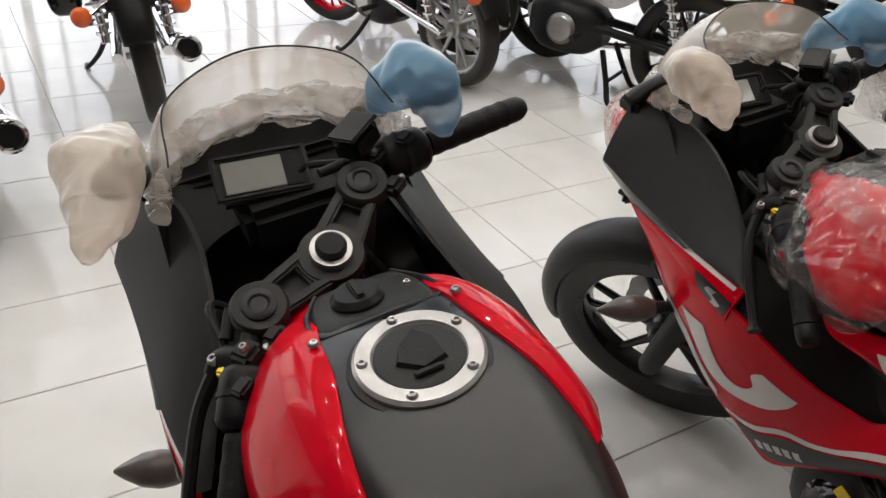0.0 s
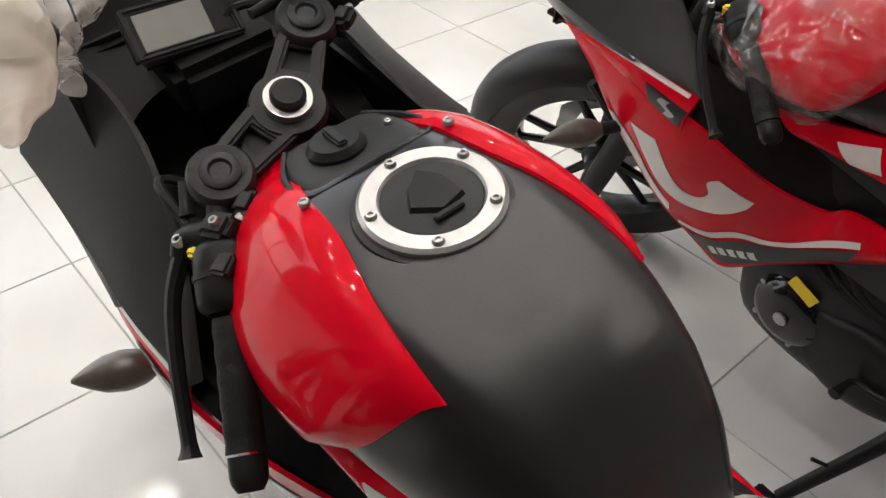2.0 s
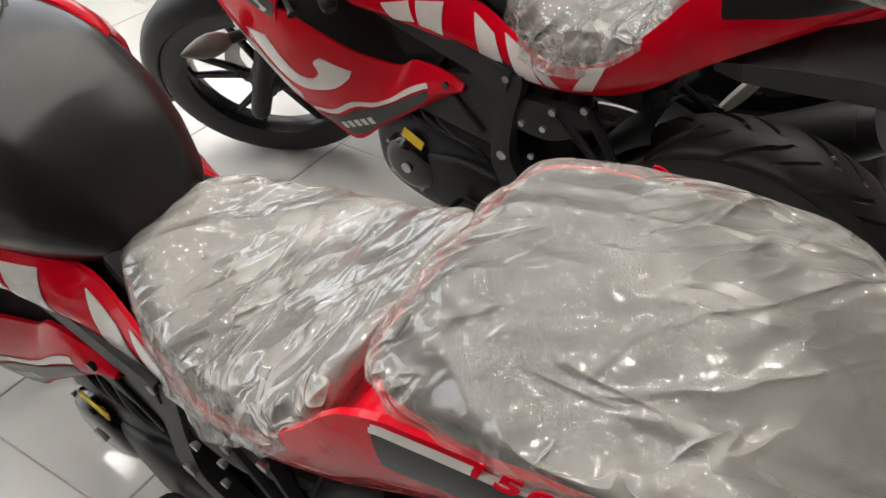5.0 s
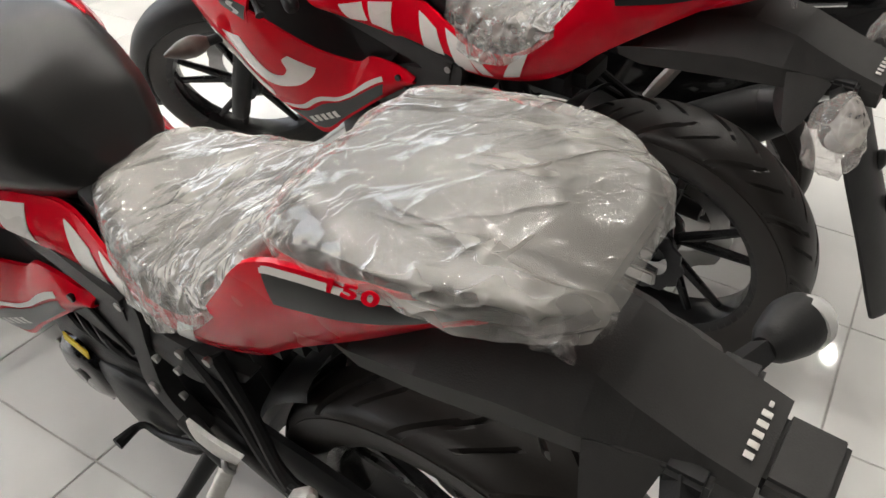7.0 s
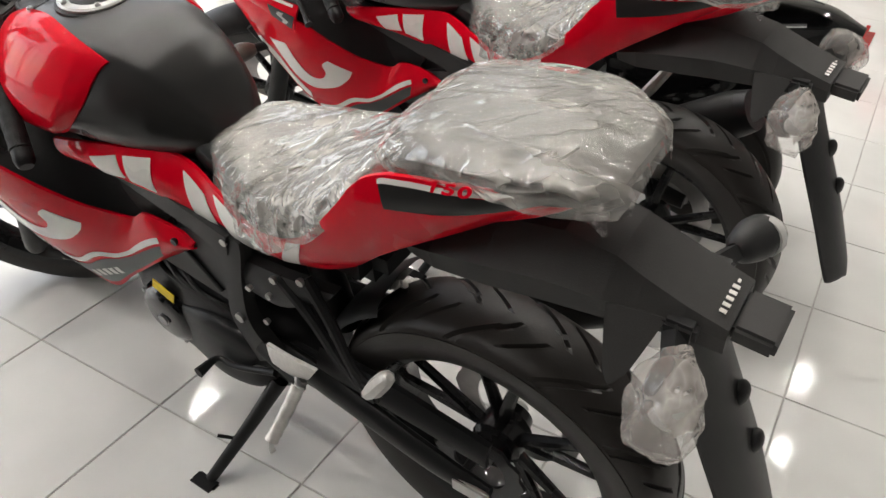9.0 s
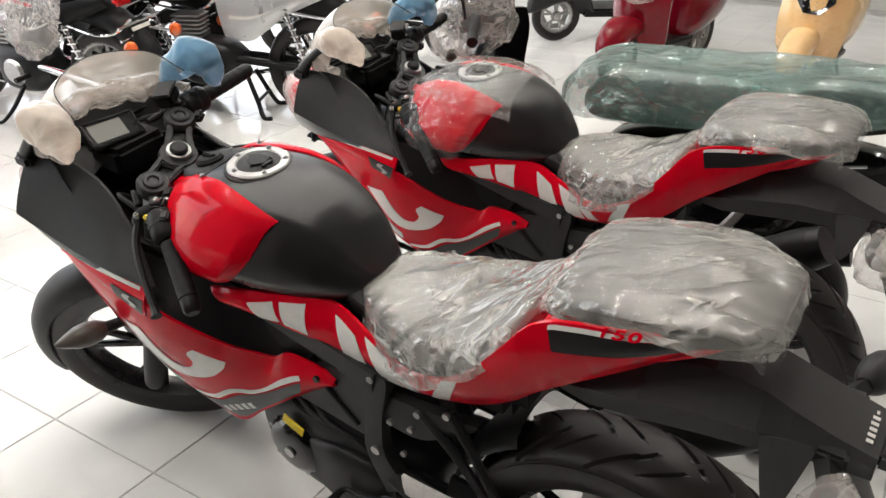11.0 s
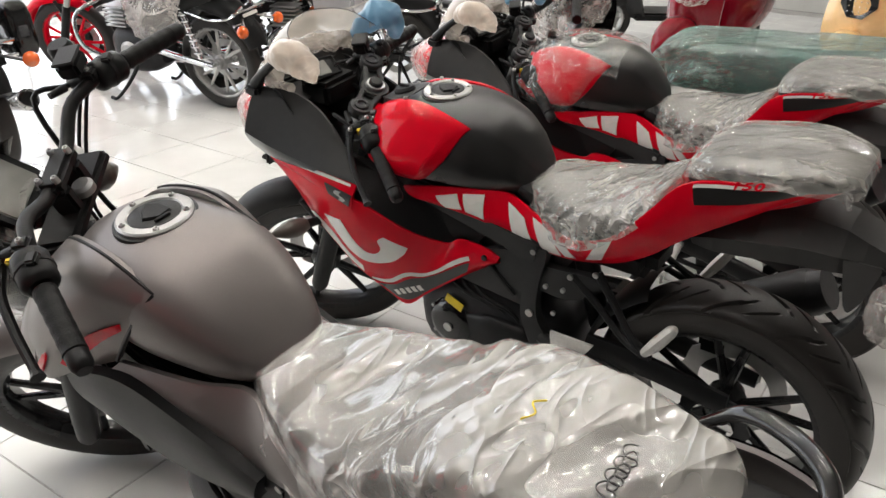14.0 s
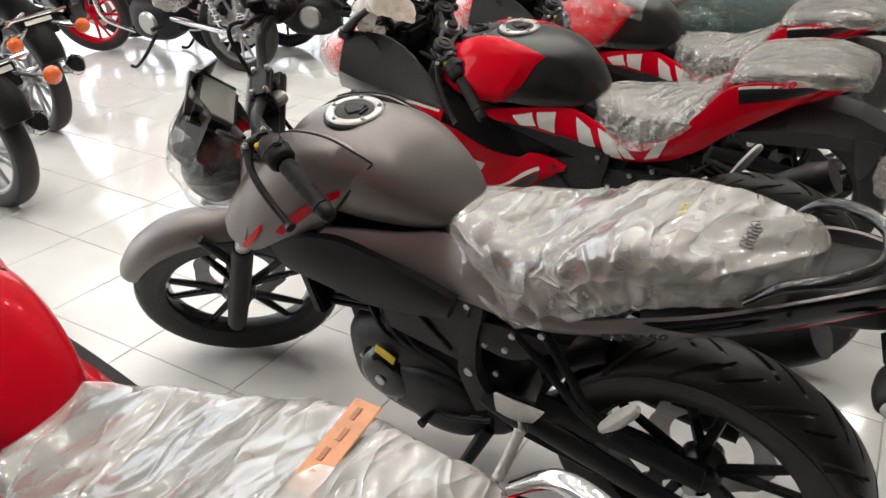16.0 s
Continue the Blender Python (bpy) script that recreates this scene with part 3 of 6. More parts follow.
    part("cable", moved(tube([tuple(p1), tuple(p1 - u * 0.05 + Vector((-0.03, 0, -0.01))), (NUT.x - 0.02, s * 0.07, NUT.z - 0.12), (NUT.x + 0.03, s * 0.06, NUT.z - 0.25)], 0.005, 7, 18), m), BLACK, bar)
    return bar


def bolt(c, r=0.006, axis="Y", h=0.004):
    return lathe([(0.0, -h), (r, -h), (r, 0), (r * 0.75, h), (r * 0.45, h), (r * 0.4, h * 0.3), (0.0, h * 0.3)], 14, c, axis)


def lower_bike(root, black_cases=True):
    """Engine, frame, swing arm, chain side, pegs, stand, silencer and wheels' hangers."""
    body = loft([(-0.24, 0.27, 0.36, 0.06), (-0.20, 0.21, 0.44, 0.10), (-0.08, 0.18, 0.47, 0.115), (0.06, 0.18, 0.46, 0.11), (0.18, 0.22, 0.42, 0.09), (0.22, 0.26, 0.38, 0.05)], 16, 20, 4)
    fins = [block(-0.19 + 0.012 * i, 0, 0.47 + 0.022 * i, 0.15, 0.17, 0.010, 0.003, Matrix.Rotation(radians(-12), 4, "Y")) for i in range(6)]
    eng = part("engine", body, CAST, root, "dark cast engine block")
    for g in fins:
        part("cooling_fin", g, CAST, eng)
    cv = (-0.10, -0.112, 0.327)
    part("crankcase_cover", lathe([(0.0, -0.022), (0.045, -0.022), (0.062, -0.016), (0.074, 0.0), (0.080, 0.02)], 36, cv), GLOSS_BLACK, eng, "round black crankcase cover")
    part("cover_plug", bolt((cv[0], cv[1] - 0.024, cv[2]), 0.013), STEEL, eng, "silver slotted plug")
    for i in range(5):
        a = 2 * math.pi * i / 5
        part("cover_bolt", bolt((cv[0] + 0.07 * math.cos(a), cv[1] - 0.008, cv[2] + 0.07 * math.sin(a)), 0.005), STEEL, eng)
    part("gearbox_cover", loft([(-0.05, 0.24, 0.38, 0.02, -0.105), (0.03, 0.22, 0.40, 0.026, -0.108), (0.12, 0.24, 0.39, 0.024, -0.105), (0.16, 0.28, 0.36, 0.01, -0.1)], 14, 18, 3.5), BLACK, eng)
    part("right_cover", lathe([(0.0, 0.03), (0.06, 0.03), (0.078, 0.015), (0.085, 0.0)], 30, (-0.06, 0.105, 0.32)), CAST, eng)
    part("warning_label", block(-0.083, -0.123, 0.405, 0.055, 0.003, 0.028, 0.001, Matrix.Rotation(radians(24), 4, "Y")), YELLOW, eng, "yellow warning label")
    part("radiator", block(-0.30, 0, 0.55, 0.03, 0.22, 0.24, 0.006, Matrix.Rotation(radians(-10), 4, "Y")), BLACK, root)
    part("downpipe", tube([(-0.22, 0.03, 0.44), (-0.30, 0.035, 0.36), (-0.26, 0.04, 0.22), (-0.1, 0.06, 0.155), (0.15, 0.10, 0.16), (0.32, 0.15, 0.26)], 0.019, 12, 30), CAST, root, "dark exhaust pipe")
    sil = part("silencer", tube([(0.30, 0.15, 0.25), (0.35, 0.165, 0.30), (0.43, 0.178, 0.365), (0.66, 0.194, 0.515), (0.70, 0.197, 0.54)], [0.03, 0.045, 0.055, 0.057, 0.052], 24, 24), SOFT_BLACK, root, "matt black silencer")
    part("silencer_cap", tube([(0.690, 0.196, 0.533), (0.722, 0.198, 0.553)], [0.055, 0.048], 24, 3), CAST, sil, "dark metal silencer end")
    for s in (-1, 1):
        beam = block(0, 0, 0, 0.50, 0.030, 0.062, 0.009)
        part("frame_spar", moved(beam, Matrix.Translation((-0.075, s * 0.098, 0.684)) @ Matrix.Rotation(radians(12.0), 4, "Y") @ Matrix.Rotation(radians(1.5 * s), 4, "Z")), SOFT_BLACK, root, "dark grey cast frame spar")
        fr = Skin([(0.12, s * 0.112, 0.660), (0.170, s * 0.114, 0.650), (0.188, s * 0.116, 0.64), (0.168, s * 0.120, 0.55), (0.166, s * 0.126, 0.46), (0.205, s * 0.122, 0.385)],
                  [(0.07, s * 0.114, 0.626), (0.110, s * 0.115, 0.610), (0.128, s * 0.117, 0.585), (0.124, s * 0.120, 0.52), (0.122, s * 0.127, 0.45), (0.15, s * 0.122, 0.345)], 0.001)
        part("pivot_plate", fr.sheet(40, 7, 0.026), SOFT_BLACK, root, "dark grey cast pivot plate")
        part("pivot_bolt", bolt((0.148, s * 0.128, 0.47), 0.010), STEEL, root)
        part("frame_bolt", bolt((0.155, s * 0.117, 0.640), 0.007), STEEL, root)
        tri = Skin([(-0.09, s * 0.098, 0.545), (0.02, s * 0.100, 0.595), (0.13, s * 0.106, 0.625)], [(-0.07, s * 0.100, 0.475), (0.02, s * 0.104, 0.47), (0.115, s * 0.108, 0.465)], 0.003)
        part("engine_side_cover", tri.sheet(14, 6, 0.016), SOFT_BLACK, root)
        part("cover_slot", tube([(0.005, s * 0.108, 0.570), (0.095, s * 0.112, 0.49)], 0.007, 8, 3, 0.6), BLACK, root)
        for k in range(3):
            part("engine_hose", tube([(-0.16 + 0.03 * k, s * 0.07, 0.52), (-0.08 + 0.04 * k, s * 0.105, 0.45), (0.02 + 0.03 * k, s * 0.10, 0.42), (0.06 + 0.03 * k, s * 0.09, 0.36)], 0.006, 7, 14), BLACK, root)
        for x, z in ((0.19, 0.56), (0.235, 0.565), (0.21, 0.49)):
            part("bracket_bolt", bolt((x, s * 0.122, z), 0.006), STEEL, root)
        part("rear_side_cover", Skin([(0.17, s * 0.105, 0.60), (0.26, s * 0.108, 0.61), (0.36, s * 0.10, 0.615)], [(0.16, s * 0.108, 0.53), (0.25, s * 0.11, 0.535), (0.35, s * 0.10, 0.60)], 0.006).sheet(14, 6, 0.02), SOFT_BLACK, root)
        part("swing_arm", tube([(0.14, s * 0.085, 0.36), (0.30, s * 0.10, 0.355), (0.52, s * 0.108, 0.315), (0.63, s * 0.108, 0.302)], [0.03, 0.033, 0.030, 0.022], 12, 16, 0.55), BLACK, root)
        part("chain_adjuster", block(0.60, s * 0.118, 0.305, 0.07, 0.012, 0.035, 0.004), STEEL, root)
        part("heel_plate", Skin([(0.210, s * 0.138, 0.446), (0.266, s * 0.142, 0.451), (0.322, s * 0.140, 0.450)], [(0.216, s * 0.138, 0.388), (0.256, s * 0.141, 0.396), (0.296, s * 0.139, 0.408)], 0.003).sheet(12, 6, 0.007), ALLOY, root, "pale alloy heel plate")
        part("peg_bracket", tube([(0.175, s * 0.122, 0.405), (0.225, s * 0.130, 0.390), (0.268, s * 0.134, 0.385)], [0.016, 0.013, 0.015], 10, 8), SOFT_BLACK, root)
        peg = [(0.270, s * 0.134, 0.386), (0.268, s * 0.150, 0.368), (0.262, s * 0.190, 0.328), (0.256, s * 0.218, 0.300)]
        pg = part("footpeg", tube(peg, [0.011 + 0.0022 * (i % 2) for i in range(14)], 12, 28), ALLOY, root, "ribbed alloy footpeg")
        part("peg_feeler", tube([(0.256, s * 0.217, 0.300), (0.254, s * 0.222, 0.280), (0.256, s * 0.223, 0.272)], [0.005, 0.0045, 0.006], 8, 6), STEEL, pg)
        part("peg_spring", tube([(0.262, s * 0.132, 0.400), (0.276, s * 0.146, 0.392), (0.280, s * 0.140, 0.376)], 0.005, 8, 8), STEEL, pg)
        part("pillion_strut", tube([(0.252, s * 0.105, 0.602), (0.325, s * 0.120, 0.552), (0.395, s * 0.142, 0.508), (0.448, s * 0.150, 0.494)], [0.011, 0.009, 0.008, 0.012], 9, 18), BLACK, root)
        part("pillion_strut", tube([(0.312, s * 0.105, 0.630), (0.362, s * 0.120, 0.572), (0.412, s * 0.142, 0.524), (0.448, s * 0.150, 0.498)], [0.011, 0.009, 0.008, 0.012], 9, 18), BLACK, root)
        part("strut_bolt", bolt((0.250, s * 0.116, 0.604), 0.007), STEEL, root)
        part("strut_bolt", bolt((0.312, s * 0.116, 0.632), 0.007), STEEL, root)
        part("peg_fork", block(0.450, s * 0.152, 0.500, 0.034, 0.016, 0.034, 0.005), BLACK, root)
        part("pillion_peg", tube([(0.452, s * 0.158, 0.505), (0.478, s * 0.166, 0.545), (0.512, s * 0.176, 0.602), (0.522, s * 0.178, 0.614)], [0.010, 0.015, 0.013, 0.006], 8, 12), ALLOY, root, "folded alloy pillion peg")
    part("sprocket", lathe([(0.05, -0.076), (0.082, -0.076), (0.082, -0.070), (0.05, -0.070)], 48, REAR_AXLE, closed=True, wave=lambda t, r, a: 0.004 * math.cos(36 * t) if r > 0.07 else 0.0), CAST, root)
    for z in (0.075, -0.075):
        part("chain", tube([(0.10, -0.073, 0.33 + z * 0.55), (0.59, -0.073, 0.305 + z)], 0.0085, 6, 12), CAST, root)
    part("chain_guard", Skin([(0.28, -0.085, 0.43), (0.45, -0.09, 0.43), (0.62, -0.09, 0.405)], [(0.28, -0.10, 0.385), (0.45, -0.105, 0.385), (0.62, -0.10, 0.36)], 0.006).sheet(14, 5, 0.01), BLACK, root)
    part("gear_lever", tube([(0.19, -0.125, 0.34), (0.10, -0.14, 0.315), (0.055, -0.145, 0.315), (0.05, -0.19, 0.317)], [0.007, 0.006, 0.006, 0.011], 8, 14), BLACK, root)
    part("linkage_rod", tube([(0.17, -0.125, 0.335), (0.03, -0.118, 0.28)], 0.004, 6), STEEL, root)
    st = part("side_stand", tube([(0.16, -0.10, 0.27), (0.115, -0.17, 0.17), (0.06, -0.258, 0.056)], [0.017, 0.014, 0.012], 10, 8), BLACK, root, "black side stand, folded out")
    part("stand_foot", moved(block(0, 0, 0, 0.06, 0.035, 0.010, 0.004), Matrix.Translation((0.05, -0.272, 0.047)) @ Matrix.Rotation(radians(-9), 4, "X")), BLACK, st)
    part("stand_tang", tube([(0.10, -0.19, 0.14), (0.07, -0.215, 0.16)], 0.004, 6), BLACK, st)
    part("rear_caliper", block(0.53, 0.075, 0.40, 0.07, 0.04, 0.05, 0.008), BLACK, root)
    part("tank_underside", block(-0.06, 0, 0.705, 0.34, 0.18, 0.07, 0.02), BLACK, root)
    part("battery_box", block(0.31, 0, 0.650, 0.22, 0.14, 0.09, 0.03), BLACK, root)
    part("air_box", block(0.05, 0, 0.60, 0.26, 0.17, 0.16, 0.02), BLACK, root)
    part("shock", tube([(0.22, 0, 0.62), (0.27, 0, 0.40)], [0.03, 0.026], 12, 3), BLACK, root)
    hug = []
    for i in range(14):
        a = radians(8 + 50 * i / 13)
        for j in range(7):
            b = math.pi * (j / 6 - 0.5)
            r = 0.322 + 0.022 * math.cos(b)
            hug.append((REAR_AXLE[0] - r * math.cos(a), 0.078 * math.sin(b), REAR_AXLE[2] + r * math.sin(a)))
    part("hugger", (hug, grid_faces(14, 7)), SOFT_BLACK, root)


def fender(root, m, mat, a0=5, a1=140, w=0.056, r0=0.305, label=""):
    v, n, k = [], 26, 9
    for off in (0.0, -0.004):
        for i in range(n):
            u = i / (n - 1)
            a = radians(a0 + (a1 - a0) * u)
            taper = 0.62 + 0.38 * math.sin(math.pi * min(u * 1.1, 1)) ** 0.6
            for j in range(k):
                b = math.pi * (j / (k - 1) - 0.5) * 1.12
                r = r0 + off - 0.02 + 0.045 * math.cos(b) * (0.6 + 0.4 * taper)
                v.append((FRONT_AXLE[0] - r * math.cos(a), (w + off) * taper * math.sin(b) * 1.05, FRONT_AXLE[2] + r * math.sin(a)))
    f = grid_faces(n, k) + [tuple(reversed(q)) for q in grid_faces(n, k, False, n * k)]
    rim = [i * k for i in range(n)] + [(n - 1) * k + j for j in range(1, k)] + [i * k + k - 1 for i in reversed(range(n - 1))] + list(range(k - 2, 0, -1))
    f += [(b, a, a + n * k, b + n * k) for a, b in zip(rim, rim[1:] + rim[:1])]
    ob = part("front_fender", moved((v, f), m), mat, root, label)
    for s in (-1, 1):
        part("fender_stay", moved(tube([(FRONT_AXLE[0] + 0.02, s * 0.062, FRONT_AXLE[2] + 0.30), (FRONT_AXLE[0] + 0.09, s * 0.085, FRONT_AXLE[2] + 0.16)], 0.012, 8), m), SOFT_BLACK, ob)
    return ob


def filler_cap(root, c, tilt=0.0):
    t = Matrix.Translation(c) @ Matrix.Rotation(radians(tilt), 4, "Y")
    ring = part("filler_ring", moved(lathe([(0.0395, 0.0), (0.058, 0.0), (0.058, 0.006), (0.055, 0.009), (0.042, 0.009), (0.0395, 0.006)], 56, axis="Z", closed=True), t), STEEL, root, "brushed alloy filler ring")
    part("filler_gasket", moved(lathe([(0.057, -0.004), (0.064, -0.005), (0.063, 0.001), (0.057, 0.002)], 56, axis="Z", closed=True), t), SOFT_BLACK, root)
    part("filler_lid", moved(lathe([(0.0, 0.0), (0.0395, 0.0), (0.0395, 0.007), (0.037, 0.008), (0.0, 0.008)], 40, axis="Z"), t), SOFT_BLACK, ring, "round black fuel lid")
    pts = [(-0.030, 0.006), (-0.012, 0.019), (0.016, 0.020), (0.022, -0.004), (0.004, -0.024), (-0.016, -0.012)]
    v = [(x, y, 0.008) for x, y in pts] + [(x * 0.9, y * 0.9, 0.0125) for x, y in pts]
    f = [(i, (i + 1) % 6, 6 + (i + 1) % 6, 6 + i) for i in range(6)] + [tuple(range(6, 12))]
    part("lock_flap", moved((v, f), t), BLACK, ring, angle=20)
    part("flap_notch", moved(block(0.024, -0.002, 0.0105, 0.006, 0.026, 0.005, 0.001), t), BLACK, ring)
    for i in range(5):
        a = 2 * math.pi * i / 5 + 0.7
        part("ring_bolt", moved(bolt((0.049 * math.cos(a), 0.049 * math.sin(a), 0.0095), 0.005, "Z", 0.003), t), STEEL, ring)


def wrapped_lamp(root, arm, tip, s, bagged=True):
    """A rear turn lamp: a square stalk, a blunt grey pod and a clear lens on its hind end."""
    a, t = Vector(arm), Vector(tip)
    d = (t - a).normalized()
    part("indicator_stalk", tube([arm, tuple(a.lerp(t, 0.6))], [0.015, 0.013], 4, 3, 1.0), SOFT_BLACK, root)
    c = t + d * 0.012
    pod = [tuple(c - d * 0.040), tuple(c - d * 0.028), tuple(c), tuple(c + d * 0.022), tuple(c + d * 0.032)]
    ob = part("indicator", tube(pod, [0.012, 0.021, 0.029, 0.026, 0.014], 16, 14, 1.0), SOFT_BLACK, root, "blunt matt grey indicator pod")
    e = c + Vector((0.004, 0, 0.0))
    part("indicator_lens", tube([tuple(e + d * 0.010), tuple(e + d * 0.020), tuple(e + d * 0.032), tuple(e + d * 0.040)], [0.027, 0.027, 0.020, 0.008], 16, 12, 1.0), CLEARLENS, ob, "clear indicator lens")
    return ob


def leaf_indicator(root, base, tip, s, film_on=True, size=1.0):
    """A pointed front turn lamp on a short stalk."""
    b, t = Vector(base), Vector(tip)
    d = t - b
    part("indicator_stalk", tube([base, tuple(b + d * 0.35)], [0.011, 0.013], 10), BLACK, root)
    pts = [tuple(b + d * k) for k in (0.28, 0.4, 0.55, 0.72, 0.9, 1.0)]
    ob = part("indicator", tube(pts, [0.014 * size, 0.026 * size, 0.031 * size, 0.027 * size, 0.013 * size, 0.003], 14, 18, 1.0), SMOKE_LENS, root, "smoked leaf-shaped indicator")
    if film_on:
        part("foil_wrap", tube([tuple(b + d * k) for k in (0.3, 0.5, 0.75, 1.0, 1.06)] , [0.03, 0.037, 0.035, 0.018, 0.006], 12, 14), FILM_THIN, ob, "crumpled clear foil")


SMOKE_LENS = surface("smoked_lens", (0.075, 0.060, 0.050), 0.35, 0, 0.25, 0.25, 60)


# ---- the sports motorcycle ----
def crumpled(pts_c, radii, seg=26, n=22, amp=0.012, freq=14, seed=0.0, flat=1.0):
    v, f = tube(pts_c, radii, seg, n, flat)
    out = []
    for p in v:
        q = Vector(p) * freq + Vector((seed, -seed, seed * 0.5))
        d = noise.noise_vector(q) * amp + noise.noise_vector(q * 2.7) * amp * 0.5
        out.append((p[0] + d.x, p[1] + d.y, p[2] + d.z))
    return out, f


STRIPES = (((-0.100, 0.727), (-0.045, 0.740), (-0.030, 0.705), (-0.075, 0.700)), ((-0.030, 0.742), (0.022, 0.748), (0.024, 0.688), (-0.020, 0.700)),
           ((0.078, 0.738), (0.124, 0.714), (0.150, 0.648), (0.098, 0.660)), ((0.146, 0.722), (0.200, 0.705), (0.222, 0.646), (0.172, 0.642)),
           ((0.205, 0.690), (0.238, 0.690), (0.262, 0.655), (0.232, 0.650)), ((0.318, 0.728), (0.352, 0.742), (0.325, 0.678), (0.286, 0.663)))

# the tank: at each x, points of half a section from the ridge to the lower seam, as (y, z)
TANK = ((-0.335, ((0, 0.862), (0.035, 0.862), (0.066, 0.850), (0.094, 0.815), (0.102, 0.785), (0.096, 0.765))),
        (-0.290, ((0, 0.893), (0.048, 0.893), (0.084, 0.878), (0.120, 0.825), (0.130, 0.790), (0.122, 0.765))),
        (-0.240, ((0, 0.916), (0.056, 0.914), (0.096, 0.894), (0.136, 0.830), (0.146, 0.790), (0.138, 0.765))),
        (-0.180, ((0, 0.927), (0.064, 0.922), (0.104, 0.898), (0.140, 0.832), (0.150, 0.790), (0.142, 0.764))),
        (-0.100, ((0, 0.930), (0.070, 0.923), (0.106, 0.897), (0.134, 0.832), (0.141, 0.790), (0.132, 0.762))),
        (-0.020, ((0, 0.925), (0.068, 0.914), (0.098, 0.886), (0.120, 0.830), (0.124, 0.788), (0.114, 0.758))),
        (0.040, ((0, 0.904), (0.060, 0.892), (0.084, 0.864), (0.100, 0.818), (0.102, 0.783), (0.092, 0.755))),
        (0.085, ((0, 0.868), (0.050, 0.855), (0.067, 0.833), (0.077, 0.800), (0.078, 0.775), (0.068, 0.752))),
        (0.118, ((0, 0.822), (0.036, 0.812), (0.046, 0.799), (0.051, 0.782), (0.051, 0.767), (0.045, 0.751))),
        (0.136, ((0, 0.778), (0.014, 0.776), (0.019, 0.772), (0.021, 0.768), (0.021, 0.762), (0.018, 0.756))))
TANK_X = [x for x, _ in TANK]
TANK_ROWS = np.array([[(y, z) for y, z in sec] for _, sec in TANK], float)


def tank_at(x, v, s, lift=0.0):
    """A place on the tank: x along, v from 0 (ridge) to 5 (lower seam), s the side; lift outwards."""
    rows = TANK_ROWS
    k = float(np.interp(x, TANK_X, range(len(TANK_X))))
    i = min(int(k), len(TANK_X) - 2)
    t = k - i
    q = [rows[min(max(i + d, 0), len(rows) - 1)] for d in (-1, 0, 1, 2)]
    sec = 0.5 * (2 * q[1] + (q[2] - q[0]) * t + (2 * q[0] - 5 * q[1] + 4 * q[2] - q[3]) * t * t + (3 * q[1] - q[0] - 3 * q[2] + q[3]) * t ** 3)
    j = min(int(min(max(v, 0), 5)), 4)
    u = min(max(v, 0), 5) - j
    first = np.array([-sec[1][0], sec[1][1]])
    c = [first if j == 0 else sec[j - 1], sec[j], sec[j + 1], sec[min(j + 2, 5)]]
    p = 0.5 * (2 * c[1] + (c[2] - c[0]) * u + (2 * c[0] - 5 * c[1] + 4 * c[2] - c[3]) * u * u + (3 * c[1] - c[0] - 3 * c[2] + c[3]) * u ** 3)
    d = 0.5 * ((c[2] - c[0]) + 2 * (2 * c[0] - 5 * c[1] + 4 * c[2] - c[3]) * u + 3 * (3 * c[1] - c[0] - 3 * c[2] + c[3]) * u * u)
    out = np.array([-d[1], d[0]]) / max(float(np.hypot(*d)), 1e-6)
    p = p + out * lift
    return (x, s * float(p[0]), float(p[1]))


def tank_cover_geo():
    xs, vs = np.linspace(-0.255, 0.136, 46), np.linspace(0, 5, 31)
    v, f = [], []
    m = 2 * len(vs) - 1
    for x in xs:
        v += [tank_at(x, t, -1) for t in vs[::-1]] + [tank_at(x, t, 1) for t in vs[1:]]
    f = grid_faces(len(xs), m) + [tuple(range(m)), tuple(reversed(range((len(xs) - 1) * m, len(xs) * m)))]
    f += [(i * m + m - 1, i * m, (i + 1) * m, (i + 1) * m + m - 1) for i in range(len(xs) - 1)]
    return v, f


PANEL_UP = [(-0.350, 0.55), (-0.300, 0.95), (-0.235, 1.12), (-0.180, 1.08), (-0.130, 1.22), (-0.075, 1.45), (-0.018, 1.72)]
PANEL_LOW = [(-0.345, 4.3), (-0.315, 4.75), (-0.275, 4.95), (-0.235, 5.0), (-0.200, 5.0), (-0.168, 5.0), (-0.136, 4.98)]


def tank_panel_geo(s, extra=0.0):
    """The red side panel: a shell on the tank, proud in front, folding in towards its hind edge."""
    n, k = 44, 24
    up, low = cr(PANEL_UP, n), cr(PANEL_LOW, n)
    v = []
    for thick in (0.0, 0.006):
        for i in range(n):
            u = i / (n - 1)
            hind = min(1.0, (1 - u) / 0.10)
            for j in range(k):
                w = j / (k - 1)
                p = up[i] + (low[i] - up[i]) * w
                edge = min(1.0, w / 0.10, (1 - w) / 0.06)
                fold = 0.010 * min(1.0, w / 0.45) * hind * min(1.0, (1 - w) / 0.30 + 0.35)
                v.append(tank_at(p[0], p[1], s, 0.003 + 0.004 * edge ** 0.5 * hind ** 0.5 + fold + extra - thick))
    f = grid_faces(n, k) + [tuple(reversed(q)) for q in grid_faces(n, k, False, n * k)]
    rim = [i * k for i in range(n)] + [(n - 1) * k + j for j in range(1, k)] + [i * k + k - 1 for i in reversed(range(n - 1))] + list(range(k - 2, 0, -1))
    f += [(q, p, p + n * k, q + n * k) for p, q in zip(rim, rim[1:] + rim[:1])]
    return v, f


